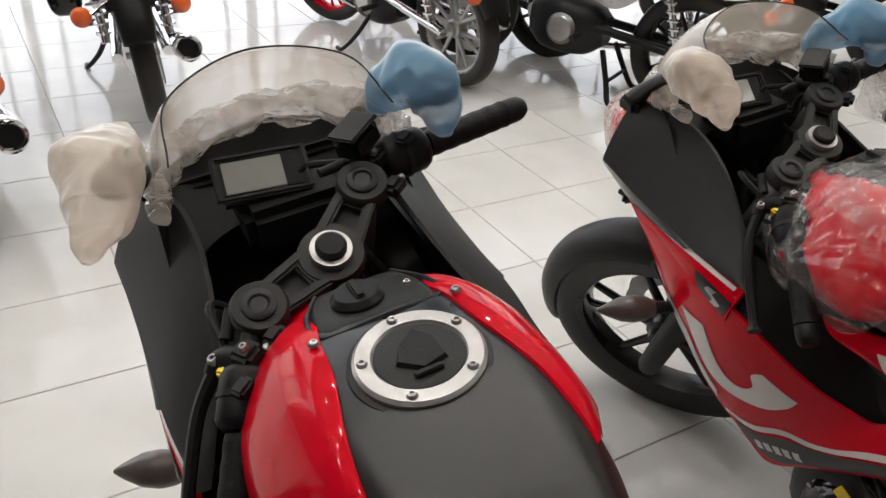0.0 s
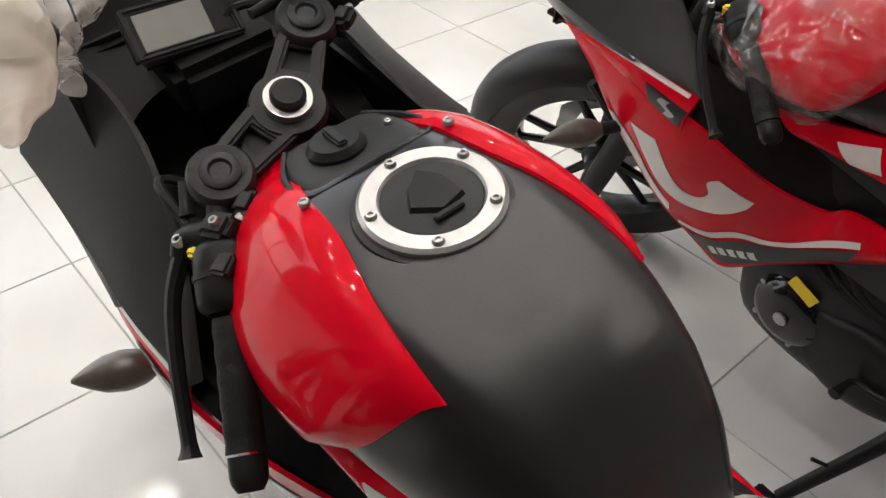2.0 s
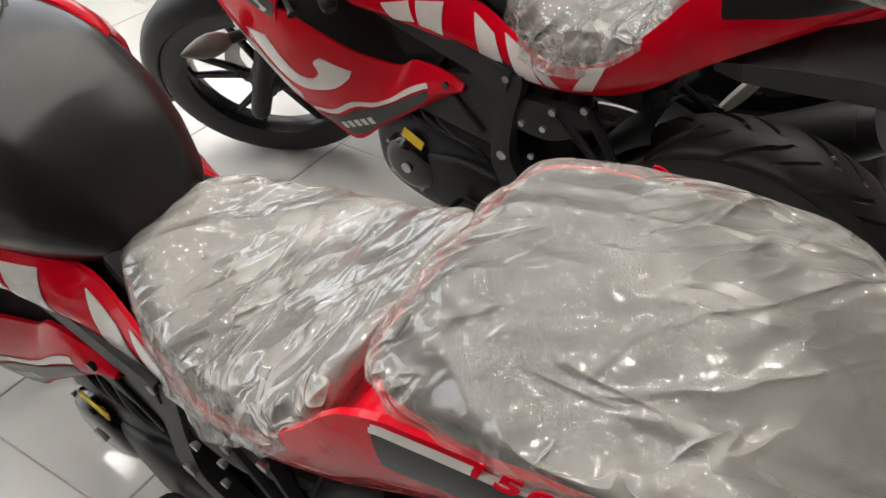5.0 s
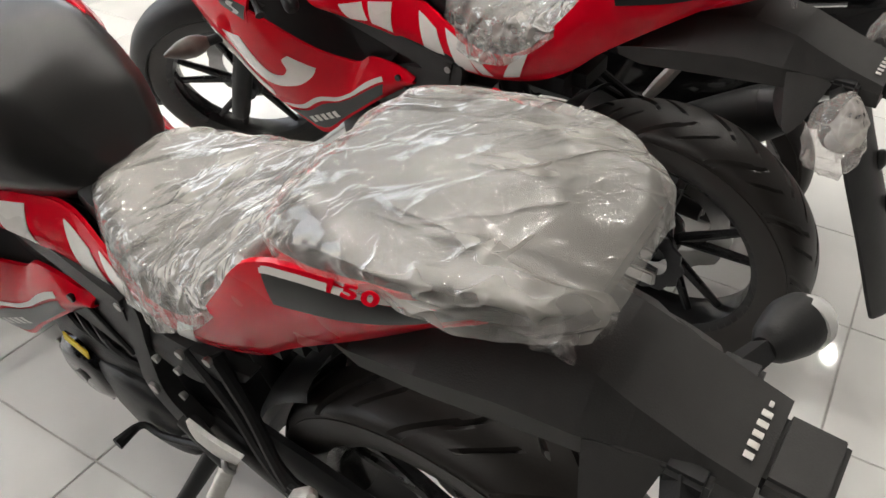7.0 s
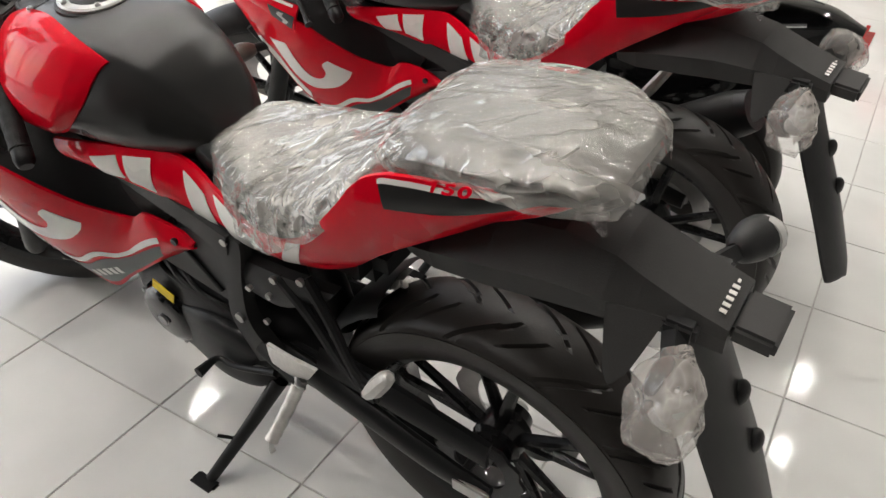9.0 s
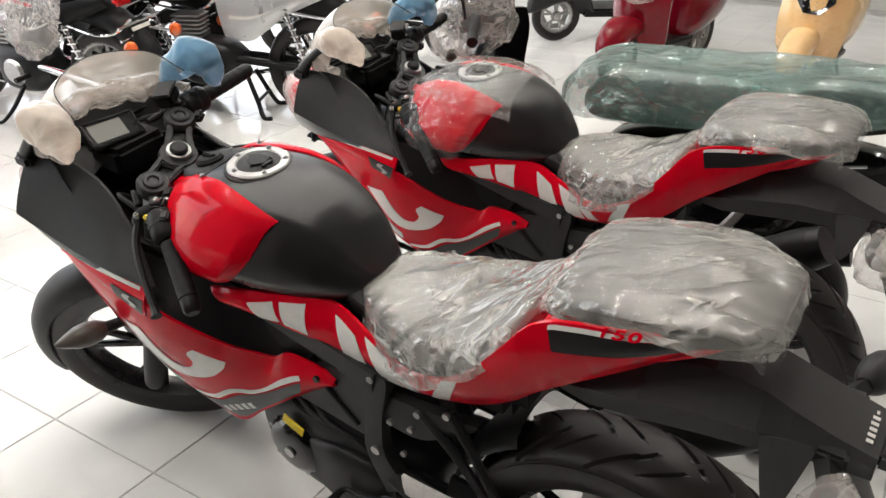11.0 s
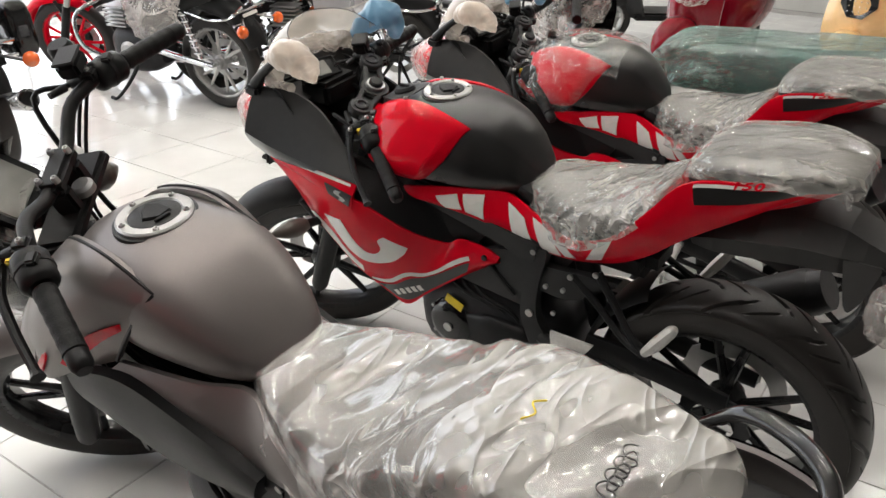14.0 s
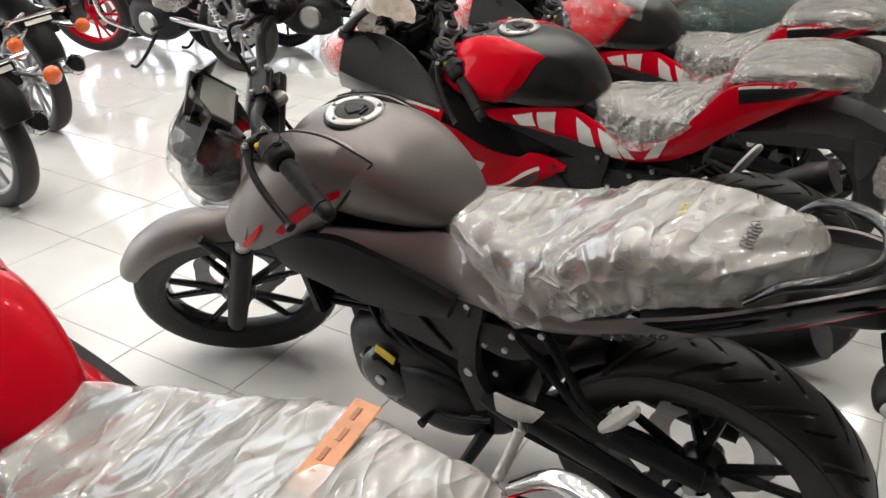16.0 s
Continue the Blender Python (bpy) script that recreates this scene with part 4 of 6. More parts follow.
def tail_unit_geo():
    """The faceted rear mudguard carrier, from sections (x, top z, top half width, side half width, side z, low z)."""
    secs = ((0.500, 0.795, 0.050, 0.090, 0.778, 0.758), (0.545, 0.826, 0.055, 0.100, 0.795, 0.758), (0.62, 0.852, 0.052, 0.098, 0.808, 0.766), (0.70, 0.862, 0.046, 0.088, 0.815, 0.772),
            (0.765, 0.852, 0.044, 0.080, 0.812, 0.775), (0.80, 0.838, 0.046, 0.066, 0.806, 0.772), (0.85, 0.820, 0.046, 0.054, 0.798, 0.768), (0.898, 0.806, 0.044, 0.048, 0.790, 0.764))
    v = []
    for x, zt, wt, ws, zs, zl in secs:
        v += [(x, -ws * 0.9, zl), (x, -ws, zs), (x, -wt, zt - 0.003), (x, 0, zt), (x, wt, zt - 0.003), (x, ws, zs), (x, ws * 0.9, zl)]
    n = len(secs)
    return v, grid_faces(n, 7, True) + [tuple(range(7)), tuple(reversed(range((n - 1) * 7, n * 7)))]


def sport_bike(label, steer_angle=34, foil_on_tank=False):
    root = thing("sports_motorcycle", label, "motorcycle", "red sports motorcycles")
    m = steer(steer_angle)
    wheel(root, "front_wheel", FRONT_AXLE, 0.288, 0.092, m, 1)
    wheel(root, "rear_wheel", REAR_AXLE, 0.308, 0.135, None, 1)
    front_fork(root, m)
    top_yoke(root, m)
    lower_bike(root)
    fender(root, m, SOFT_BLACK, -8, 128, 0.056, 0.300, "dark grey front mudguard")
    for s in (-1, 1):
        if s < 0:
            bar_side(root, m, (NUT.x - 0.022, -0.118, NUT.z - 0.008), (NUT.x + 0.066, -0.316, NUT.z - 0.094), s, 0.02)
        else:
            bar_side(root, m, (NUT.x - 0.045, 0.135, NUT.z - 0.010), (NUT.x + 0.047, 0.318, NUT.z - 0.052), s, 0.03)
    # tank
    part("tank_cover", tank_cover_geo(), TANK_GREY, root, "satin dark grey tank cover", 50)
    for s in (-1, 1):
        tp = part("tank_panel", tank_panel_geo(s), RED, root, "gloss red tank side panel", 32)
        part("panel_bolt", bolt(tank_at(-0.220, 1.22, s, 0.010), 0.0052, "Z", 0.0018), STEEL, tp)
        if foil_on_tank and s < 0:
            gv, gf = tank_panel_geo(s, 0.022)
            gv = [tuple(Vector(p) + noise.noise_vector(Vector(p) * 13) * 0.008) for p in gv]
            part("foil_wrap", (gv[:44 * 24], grid_faces(44, 24)), FILM_CLEAR, tp, "crumpled clear foil on the tank")
            top = [tank_at(-0.27 + 0.28 * i / 29, abs(j - 14) / 14 * 2.3, -1 if j < 14 else 1, 0.020) for i in range(30) for j in range(29)]
            part("tank_top_foil", ([tuple(Vector(p) + noise.noise_vector(Vector(p) * 14) * 0.007) for p in top], grid_faces(30, 29)), FILM_CLEAR, tp, "clear foil over the filler")
    filler_cap(root, (-0.147, 0.0, 0.927), 1)
    key = part("ignition_cover", loft([(-0.322, 0.82, 0.884, 0.030), (-0.312, 0.83, 0.902, 0.050), (-0.27, 0.86, 0.912, 0.062), (-0.235, 0.88, 0.918, 0.058), (-0.222, 0.89, 0.912, 0.05)], 18, 22, 6), SOFT_BLACK, root, "black ignition surround with grey edge")
    part("surround_edge", tube([(-0.315, -0.042, 0.898), (-0.27, -0.064, 0.908), (-0.232, -0.060, 0.914), (-0.226, 0.0, 0.920), (-0.232, 0.060, 0.914), (-0.27, 0.064, 0.908), (-0.315, 0.042, 0.898)], 0.0032, 6, 30), CAST, key)
    part("ignition_lock", moved(lathe([(0.0, 0.0), (0.027, 0.0), (0.027, 0.006), (0.022, 0.012), (0.0, 0.013)], 26, axis="Z"), Matrix.Translation((-0.272, -0.010, 0.910)) @ Matrix.Rotation(radians(-8), 4, "Y")), BLACK, key)
    part("key_blade", block(-0.272, -0.010, 0.924, 0.030, 0.010, 0.008, 0.002), BLACK, key)
    part("surround_screw", bolt((-0.27, 0.042, 0.913), 0.004, "Z", 0.002), STEEL, key)
    # seats under foil
    seat_secs = [(0.07, 0.728, 0.768, 0.035), (0.11, 0.728, 0.785, 0.064), (0.20, 0.732, 0.786, 0.104), (0.30, 0.738, 0.790, 0.122), (0.38, 0.765, 0.812, 0.128), (0.412, 0.79, 0.832, 0.126), (0.430, 0.808, 0.828, 0.114)]
    seat = part("rider_seat", loft(seat_secs, 24, 24, 3.4), VINYL, root, "black seat under clear foil")
    sd = 1.5 if not foil_on_tank else 7.3
    part("seat_foil", drape([(0.098, 0.780, 0.040, 0.762, 0.742, 0.742, 0.004), (0.128, 0.792, 0.070, 0.765, 0.705, 0.705, 0.012), (0.170, 0.796, 0.094, 0.768, 0.692, 0.692, 0.014), (0.230, 0.797, 0.114, 0.766, 0.688, 0.688, 0.014), (0.300, 0.801, 0.128, 0.772, 0.706, 0.706, 0.012),
                             (0.370, 0.822, 0.134, 0.795, 0.758, 0.758, 0.008), (0.404, 0.842, 0.131, 0.815, 0.790, 0.790, 0.006), (0.424, 0.852, 0.124, 0.828, 0.808, 0.808, 0.004), (0.436, 0.848, 0.112, 0.828, 0.812, 0.812, 0.002), (0.443, 0.826, 0.100, 0.816, 0.806, 0.806, 0.001)], 130, 100, 0.0034, 22, 68, sd, 0.006), FILM, seat, "crumpled clear plastic foil")
    part("seat_nose", loft([(0.045, 0.73, 0.775, 0.045), (0.075, 0.725, 0.785, 0.066), (0.12, 0.715, 0.780, 0.078), (0.15, 0.715, 0.77, 0.076)], 12, 18, 3.4), BLACK, seat, "black seat nose")
    pill_secs = [(0.474, 0.892, 0.912, 0.070), (0.490, 0.892, 0.938, 0.100), (0.53, 0.898, 0.954, 0.112), (0.62, 0.912, 0.967, 0.115), (0.69, 0.922, 0.970, 0.107), (0.742, 0.932, 0.964, 0.088), (0.766, 0.938, 0.956, 0.055)]
    pill = part("pillion_seat", loft(pill_secs, 24, 24, 3.4), VINYL, root, "black pillion pad under clear foil")
    part("pillion_foil", drape([(0.470, 0.916, 0.066, 0.910, 0.904, 0.904, 0.002), (0.480, 0.938, 0.098, 0.924, 0.912, 0.912, 0.003), (0.510, 0.956, 0.112, 0.938, 0.922, 0.922, 0.004), (0.560, 0.968, 0.119, 0.950, 0.933, 0.933, 0.005), (0.630, 0.977, 0.120, 0.957, 0.938, 0.938, 0.006),
                                (0.700, 0.979, 0.112, 0.957, 0.938, 0.940, 0.008), (0.745, 0.974, 0.094, 0.952, 0.932, 0.935, 0.009), (0.768, 0.966, 0.070, 0.945, 0.928, 0.928, 0.008), (0.779, 0.950, 0.048, 0.938, 0.922, 0.922, 0.006)], 130, 100, 0.0038, 16, 12, sd + 2.2, 0.010), FILM_PAD, pill, "crumpled clear plastic foil")
    tipx = crumpled([(0.748, -0.096, 0.950), (0.758, -0.090, 0.932), (0.763, -0.084, 0.908)], [0.016, 0.009, 0.002], 12, 10, 0.005, 20)
    part("foil_corner", tipx, FILM_CLEAR, pill, "hanging corner of foil")
    part("tail_bridge", loft([(0.40, 0.745, 0.785, 0.112), (0.440, 0.775, 0.820, 0.124), (0.466, 0.80, 0.862, 0.128), (0.50, 0.82, 0.892, 0.128), (0.60, 0.86, 0.908, 0.110), (0.68, 0.885, 0.922, 0.080), (0.73, 0.905, 0.930, 0.04), (0.758, 0.920, 0.934, 0.014)], 22, 20, 4), RED, root, "gloss red tail top")
    # red flanks
    for s in (-1, 1):
        sk = Skin([(-0.20, s * 0.136, 0.725), (-0.10, s * 0.126, 0.744), (0.0, s * 0.108, 0.756), (0.075, s * 0.086, 0.752), (0.16, s * 0.102, 0.725), (0.25, s * 0.122, 0.705), (0.345, s * 0.13, 0.745), (0.425, s * 0.134, 0.835), (0.495, s * 0.130, 0.915), (0.62, s * 0.120, 0.940), (0.70, s * 0.09, 0.952), (0.765, s * 0.03, 0.956)],
                  [(-0.15, s * 0.137, 0.700), (-0.05, s * 0.130, 0.694), (0.045, s * 0.112, 0.672), (0.12, s * 0.106, 0.652), (0.20, s * 0.104, 0.640), (0.27, s * 0.102, 0.645), (0.355, s * 0.105, 0.672), (0.43, s * 0.113, 0.722), (0.49, s * 0.116, 0.778), (0.60, s * 0.108, 0.858), (0.69, s * 0.080, 0.912), (0.765, s * 0.03, 0.938)], 0.010)
        tail = part("tail_fairing", sk.sheet(80, 10, 0.006), RED, root, "gloss red tail fairing with broad white stripes")
        for quad in STRIPES:
            p, q, r, w = (sk.find(x, z) for x, z in quad)
            part("white_stripe", sk.band([p, w], [q, r], 8, 5), WHITE, tail, "white stripe")
        inlay = [sk.find(x, z) for x, z in ((0.508, 0.912), (0.60, 0.926), (0.715, 0.942), (0.514, 0.876), (0.60, 0.898), (0.715, 0.934))]
        part("black_inlay", sk.band(inlay[:3], inlay[3:], 20, 6), TANK_GREY, tail, "dark grey inlay")
        lead = [sk.find(x, z) for x, z in ((0.506, 0.918), (0.60, 0.933), (0.700, 0.948), (0.508, 0.910), (0.60, 0.927), (0.700, 0.944))]
        part("white_edge", sk.band(lead[:3], lead[3:], 20, 3, 0.0024), WHITE, tail)
        t0, s0 = sk.find(0.600, 0.934)
        q = sk.at(t0, s0, 0.004)
        turn = Matrix.Rotation(radians(-12) if s < 0 else radians(12), 4, "Y") @ (Matrix.Rotation(radians(78), 4, "X") if s < 0 else Matrix.Rotation(math.pi, 4, "Z") @ Matrix.Rotation(radians(78), 4, "X"))
        lettering("numeral", "150", 0.019, Matrix.Translation(q) @ turn, RED, tail, 0.0006, 0.03, 1.8)
        # front fairing
        fa = Skin([(-0.620, s * 0.178, 0.735), (-0.50, s * 0.208, 0.736), (-0.41, s * 0.221, 0.732), (-0.33, s * 0.224, 0.712), (-0.27, s * 0.214, 0.690), (-0.22, s * 0.190, 0.650), (-0.17, s * 0.160, 0.610), (-0.12, s * 0.130, 0.586), (-0.09, s * 0.118, 0.582), (-0.06, s * 0.114, 0.602), (0.0, s * 0.110, 0.600), (0.054, s * 0.104, 0.582)],
                  [(-0.620, s * 0.172, 0.725), (-0.55, s * 0.180, 0.652), (-0.49, s * 0.184, 0.578), (-0.43, s * 0.180, 0.512), (-0.375, s * 0.172, 0.450), (-0.33, s * 0.160, 0.412), (-0.285, s * 0.148, 0.378), (-0.24, s * 0.130, 0.342), (-0.17, s * 0.126, 0.402), (-0.11, s * 0.120, 0.450), (-0.03, s * 0.112, 0.512), (0.054, s * 0.100, 0.566)], 0.014)
        fo = part("side_fairing", fa.sheet(70, 12, 0.006), RED, root, "gloss red side fairing with a broad white hook shape")

        def on(*pts):
            return [fa.find(x, z) for x, z in pts]

        part("white_hook", fa.band(on((-0.412, 0.626), (-0.386, 0.568), (-0.358, 0.517), (-0.308, 0.492), (-0.240, 0.508), (-0.200, 0.538), (-0.186, 0.562)), on((-0.354, 0.626), (-0.333, 0.570), (-0.308, 0.534), (-0.278, 0.530), (-0.256, 0.550), (-0.258, 0.578), (-0.240, 0.592)), 36, 6), WHITE, fo, "white hook shape")
        part("white_bar", fa.band(on((-0.488, 0.600), (-0.445, 0.547), (-0.398, 0.494), (-0.345, 0.440)), on((-0.464, 0.612), (-0.412, 0.570), (-0.384, 0.518), (-0.338, 0.466)), 18, 4), WHITE, fo)
        part("white_line", fa.band(on((-0.325, 0.425), (-0.265, 0.438), (-0.19, 0.478), (-0.10, 0.520), (-0.025, 0.570)), on((-0.328, 0.414), (-0.262, 0.426), (-0.188, 0.466), (-0.10, 0.508), (-0.022, 0.560)), 26, 3), WHITE, fo)
        part("grey_wedge", fa.band(on((-0.312, 0.405), (-0.255, 0.420), (-0.185, 0.458), (-0.10, 0.502), (-0.022, 0.553)), on((-0.262, 0.372), (-0.225, 0.368), (-0.165, 0.415), (-0.095, 0.470), (-0.035, 0.518)), 22, 6), TANK_GREY, fo)
        part("fairing_bolt", bolt((0.018, s * 0.119, 0.578), 0.007), CAST, fo)
        for i in range(5):
            x, z = -0.262 + 0.018 * i, 0.398 + 0.0085 * i
            p, q, r, w = on((x, z), (x + 0.012, z + 0.006), (x + 0.020, z - 0.012), (x + 0.008, z - 0.018))
            part("grey_bar_mark", fa.band([p, w], [q, r], 3, 3, 0.0024), WHITE, fo)
        sp = Skin([(-0.57, s * 0.200, 0.742), (-0.42, s * 0.219, 0.756), (-0.285, s * 0.211, 0.741)], [(-0.57, s * 0.202, 0.728), (-0.42, s * 0.224, 0.712), (-0.305, s * 0.222, 0.672)], 0.006)
        so = part("fairing_blade", sp.sheet(22, 6, 0.008), RED, root, "red upper fairing blade with white edge")
        part("white_edge", sp.band([(0.02, 0.03), (0.5, 0.03), (0.95, 0.04)], [(0.02, 0.22), (0.5, 0.18), (0.95, 0.13)], 14, 3), WHITE, so)
        part("badge_plate", sp.band([(0.66, 0.42), (0.70, 0.95)], [(0.99, 0.42), (0.97, 0.95)], 5, 6), TANK_GREY, so)
        part("badge", sp.band([(0.80, 0.50), (0.78, 0.66), (0.86, 0.74), (0.84, 0.90)], [(0.87, 0.46), (0.85, 0.62), (0.93, 0.70), (0.90, 0.86)], 10, 3, 0.003), STEEL, so, "silver emblem")
        # black inner panels
        inn = Skin([(-0.665, s * 0.152, 0.905), (-0.56, s * 0.128, 0.90), (-0.46, s * 0.130, 0.865), (-0.36, s * 0.160, 0.80), (-0.275, s * 0.204, 0.742)],
                   [(-0.655, s * 0.224, 0.808), (-0.57, s * 0.222, 0.782), (-0.48, s * 0.222, 0.765), (-0.38, s * 0.222, 0.755), (-0.282, s * 0.212, 0.742)], 0.006)
        part("cowl_inner_panel", inn.sheet(30, 10, 0.006), SOFT_BLACK, root, "matt black inner cowl panel")
        out = Skin([(-0.655, s * 0.225, 0.806), (-0.58, s * 0.222, 0.785), (-0.50, s * 0.222, 0.77), (-0.40, s * 0.223, 0.757)], [(-0.74, s * 0.130, 0.70), (-0.62, s * 0.185, 0.725), (-0.52, s * 0.208, 0.737), (-0.42, s * 0.221, 0.75)], 0.006)
        part("cowl_outer_panel", out.sheet(22, 8, 0.006), TANK_GREY, root, "dark grey cowl flank")
        part("lower_inner_panel", Skin([(-0.62, s * 0.16, 0.80), (-0.42, s * 0.150, 0.79), (-0.25, s * 0.116, 0.715), (-0.02, s * 0.088, 0.65)],
             [(-0.60, s * 0.15, 0.66), (-0.40, s * 0.140, 0.56), (-0.20, s * 0.112, 0.50), (0.0, s * 0.090, 0.545)], 0.004).sheet(22, 8, 0.006), BLACK, root, "matt black inner panel")
        pocket = Skin([(-0.42, s * 0.140, 0.780), (-0.30, s * 0.110, 0.745), (-0.17, s * 0.100, 0.705), (-0.06, s * 0.100, 0.668), (0.02, s * 0.100, 0.645)],
                      [(-0.40, s * 0.214, 0.722), (-0.285, s * 0.208, 0.690), (-0.19, s * 0.166, 0.618), (-0.10, s * 0.112, 0.575), (-0.02, s * 0.102, 0.590)], -0.010)
        part("fairing_pocket", pocket.sheet(30, 10, 0.006), BLACK, root, "black moulded pocket behind the fairing")
        leaf_indicator(root, (-0.455, s * 0.185, 0.58), (-0.525, s * 0.315, 0.575), s, foil_on_tank and s > 0, 0.85)
        # mirror in a foam bag
        if s < 0:
            bag = crumpled([(-0.352, -0.228, 0.996), (-0.372, -0.220, 1.008), (-0.405, -0.206, 1.020), (-0.450, -0.194, 1.030), (-0.500, -0.182, 1.022), (-0.550, -0.166, 0.995)], [0.004, 0.021, 0.036, 0.041, 0.036, 0.014], 44, 52, 0.009, 16, 2.0)
            mb = part("bagged_mirror", bag, FILM_CREAM, root, "folded mirror in a cream foam bag")
        else:
            bag = crumpled([(-0.565, 0.138, 0.965), (-0.535, 0.150, 0.995), (-0.502, 0.164, 1.020), (-0.472, 0.174, 1.022), (-0.455, 0.180, 0.995), (-0.455, 0.180, 0.958)], [0.014, 0.030, 0.038, 0.038, 0.031, 0.010], 44, 52, 0.008, 18, 5.0)
            mb = part("bagged_mirror", bag, FILM_BLUE, root, "folded mirror in a pale blue foam bag")
        part("mirror_glass", ball((-0.465, s * 0.178, 1.012), 0.034, 14, (1.0, 0.9, 0.5)), BLACK, mb)
        part("mirror_stem", tube([(-0.66, s * 0.15, 0.91), (-0.60, s * 0.16, 0.96), (-0.52, s * 0.17, 1.01)], [0.018, 0.011, 0.011], 10, 8), BLACK, mb)
        part("stem_foot", block(-0.665, s * 0.155, 0.895, 0.05, 0.035, 0.03, 0.008), BLACK, mb)
    # nose, dash, screen
    part("nose_cowl", loft([(-0.685, 0.76, 0.872, 0.155), (-0.74, 0.73, 0.865, 0.145), (-0.80, 0.71, 0.84, 0.110), (-0.86, 0.72, 0.80, 0.06), (-0.88, 0.74, 0.78, 0.02)], 20, 24, 3), RED, root, "gloss red nose cowl")
    wrap = loft([(-0.672, 0.755, 0.888, 0.166), (-0.74, 0.72, 0.878, 0.156), (-0.80, 0.70, 0.852, 0.121), (-0.865, 0.708, 0.812, 0.07), (-0.892, 0.735, 0.785, 0.025)], 34, 44, 3)
    part("nose_foil", ([tuple(Vector(p) + noise.noise_vector(Vector(p) * 16) * 0.007) for p in wrap[0]], grid_faces(34, 44, True)), FILM_THIN, root, "loose milky foil over the nose")
    part("headlamp", loft([(-0.80, 0.73, 0.80, 0.09), (-0.86, 0.735, 0.79, 0.062), (-0.888, 0.75, 0.775, 0.02)], 10, 18, 3), CLEARLENS, root)
    tilt = Matrix.Translation((-0.550, -0.024, 0.924)) @ Matrix.Rotation(radians(40), 4, "Y") @ Matrix.Rotation(radians(-7), 4, "Z") @ Matrix.Diagonal((0.92, 0.83, 1.0, 1.0))
    dash = part("dash", moved(block(0, 0, -0.012, 0.066, 0.142, 0.030, 0.010), tilt), BLACK, root, "black dash with a grey display")
    part("dash_rim", moved(join(block(0.029, 0, 0.004, 0.008, 0.140, 0.008, 0.003), block(-0.029, 0, 0.004, 0.008, 0.140, 0.008, 0.003), block(0, -0.066, 0.004, 0.064, 0.010, 0.008, 0.003), block(0, 0.066, 0.004, 0.064, 0.010, 0.008, 0.003)), tilt), SOFT_BLACK, dash)
    part("display", moved(block(0.0, -0.012, 0.004, 0.046, 0.088, 0.003, 0.001), tilt), SCREEN_LCD, dash, "grey display, switched off")
    part("cowl_liner", block(-0.66, 0, 0.785, 0.02, 0.31, 0.24, 0.008, Matrix.Rotation(radians(12), 4, "Y")), SOFT_BLACK, root, "matt black cowl liner")
    for s in (-1, 1):
        part("liner_wing", Skin([(-0.66, s * 0.185, 0.80), (-0.52, s * 0.195, 0.77), (-0.38, s * 0.20, 0.735), (-0.28, s * 0.19, 0.70)], [(-0.66, s * 0.03, 0.82), (-0.56, s * 0.05, 0.74), (-0.47, s * 0.10, 0.68), (-0.34, s * 0.125, 0.66)], 0.0).sheet(20, 8, 0.006), SOFT_BLACK, root, "matt black liner")
    part("dash_mount", block(-0.545, 0, 0.872, 0.10, 0.13, 0.06, 0.012), BLACK, root)
    shelf = []
    rear = cr([(-0.50, -0.165, 0.835), (-0.545, -0.09, 0.862), (-0.555, 0.0, 0.868), (-0.545, 0.09, 0.862), (-0.50, 0.165, 0.835)], 22)
    front = cr([(-0.56, -0.158, 0.905), (-0.655, -0.122, 0.917), (-0.705, 0.0, 0.925), (-0.655, 0.122, 0.917), (-0.56, 0.158, 0.905)], 22)
    for a, b in zip(front, rear):
        for j in range(6):
            shelf.append(tuple(a + (b - a) * j / 5 - np.array([0, 0, 0.012 * math.sin(math.pi * j / 5)])))
    part("under_cowl_tray", block(-0.49, 0, 0.685, 0.44, 0.30, 0.012, 0.004), BLACK, root)
    part("screen_shelf", (shelf, grid_faces(22, 6)), BLACK, root, "matt black shelf under the screen")
    v, n, k = [], 22, 12
    for off in (0.0,):
        base = cr([(-0.555, -0.155, 0.915), (-0.66, -0.125, 0.925), (-0.715, 0.0, 0.935), (-0.66, 0.125, 0.925), (-0.555, 0.155, 0.915)], n)
        topc = cr([(-0.475, -0.130, 1.005), (-0.555, -0.105, 1.045), (-0.60, 0.0, 1.062), (-0.555, 0.105, 1.045), (-0.475, 0.130, 1.005)], n)
        for i in range(n):
            for j in range(k):
                u = j / (k - 1)
                p = base[i] + (topc[i] - base[i]) * u
                bow = 0.018 * 4 * u * (1 - u)
                v.append((p[0] - bow + off, p[1] * (1 + bow), p[2] + bow * 0.5))
    f = grid_faces(n, k)
    scr = part("windscreen", (v, f), SCREEN, root, "clear windscreen under milky foil")
    part("screen_rim", tube([tuple(p) for p in topc], 0.0012, 6, 44), SOFT_BLACK, scr)
    band = [tuple(Vector(p) + Vector((0.03, 0, 0.004 + 0.020 * (i / 21))) + noise.noise_vector(Vector(p) * 30) * 0.010) for i, p in enumerate(base)]
    part("screen_foil", crumpled(band, [0.010, 0.022, 0.026, 0.030, 0.020], 16, 70, 0.012, 22), FILM_DULL, scr, "gathered edge of the foil")
    # tail end
    tu = part("tail_unit", tail_unit_geo(), MATT_PLASTIC, root, "matt black faceted rear mudguard carrier", 8)
    part("plate_bracket", block(0.922, 0, 0.787, 0.052, 0.070, 0.026, 0.005, Matrix.Rotation(radians(4), 4, "Y")), MATT_PLASTIC, tu)
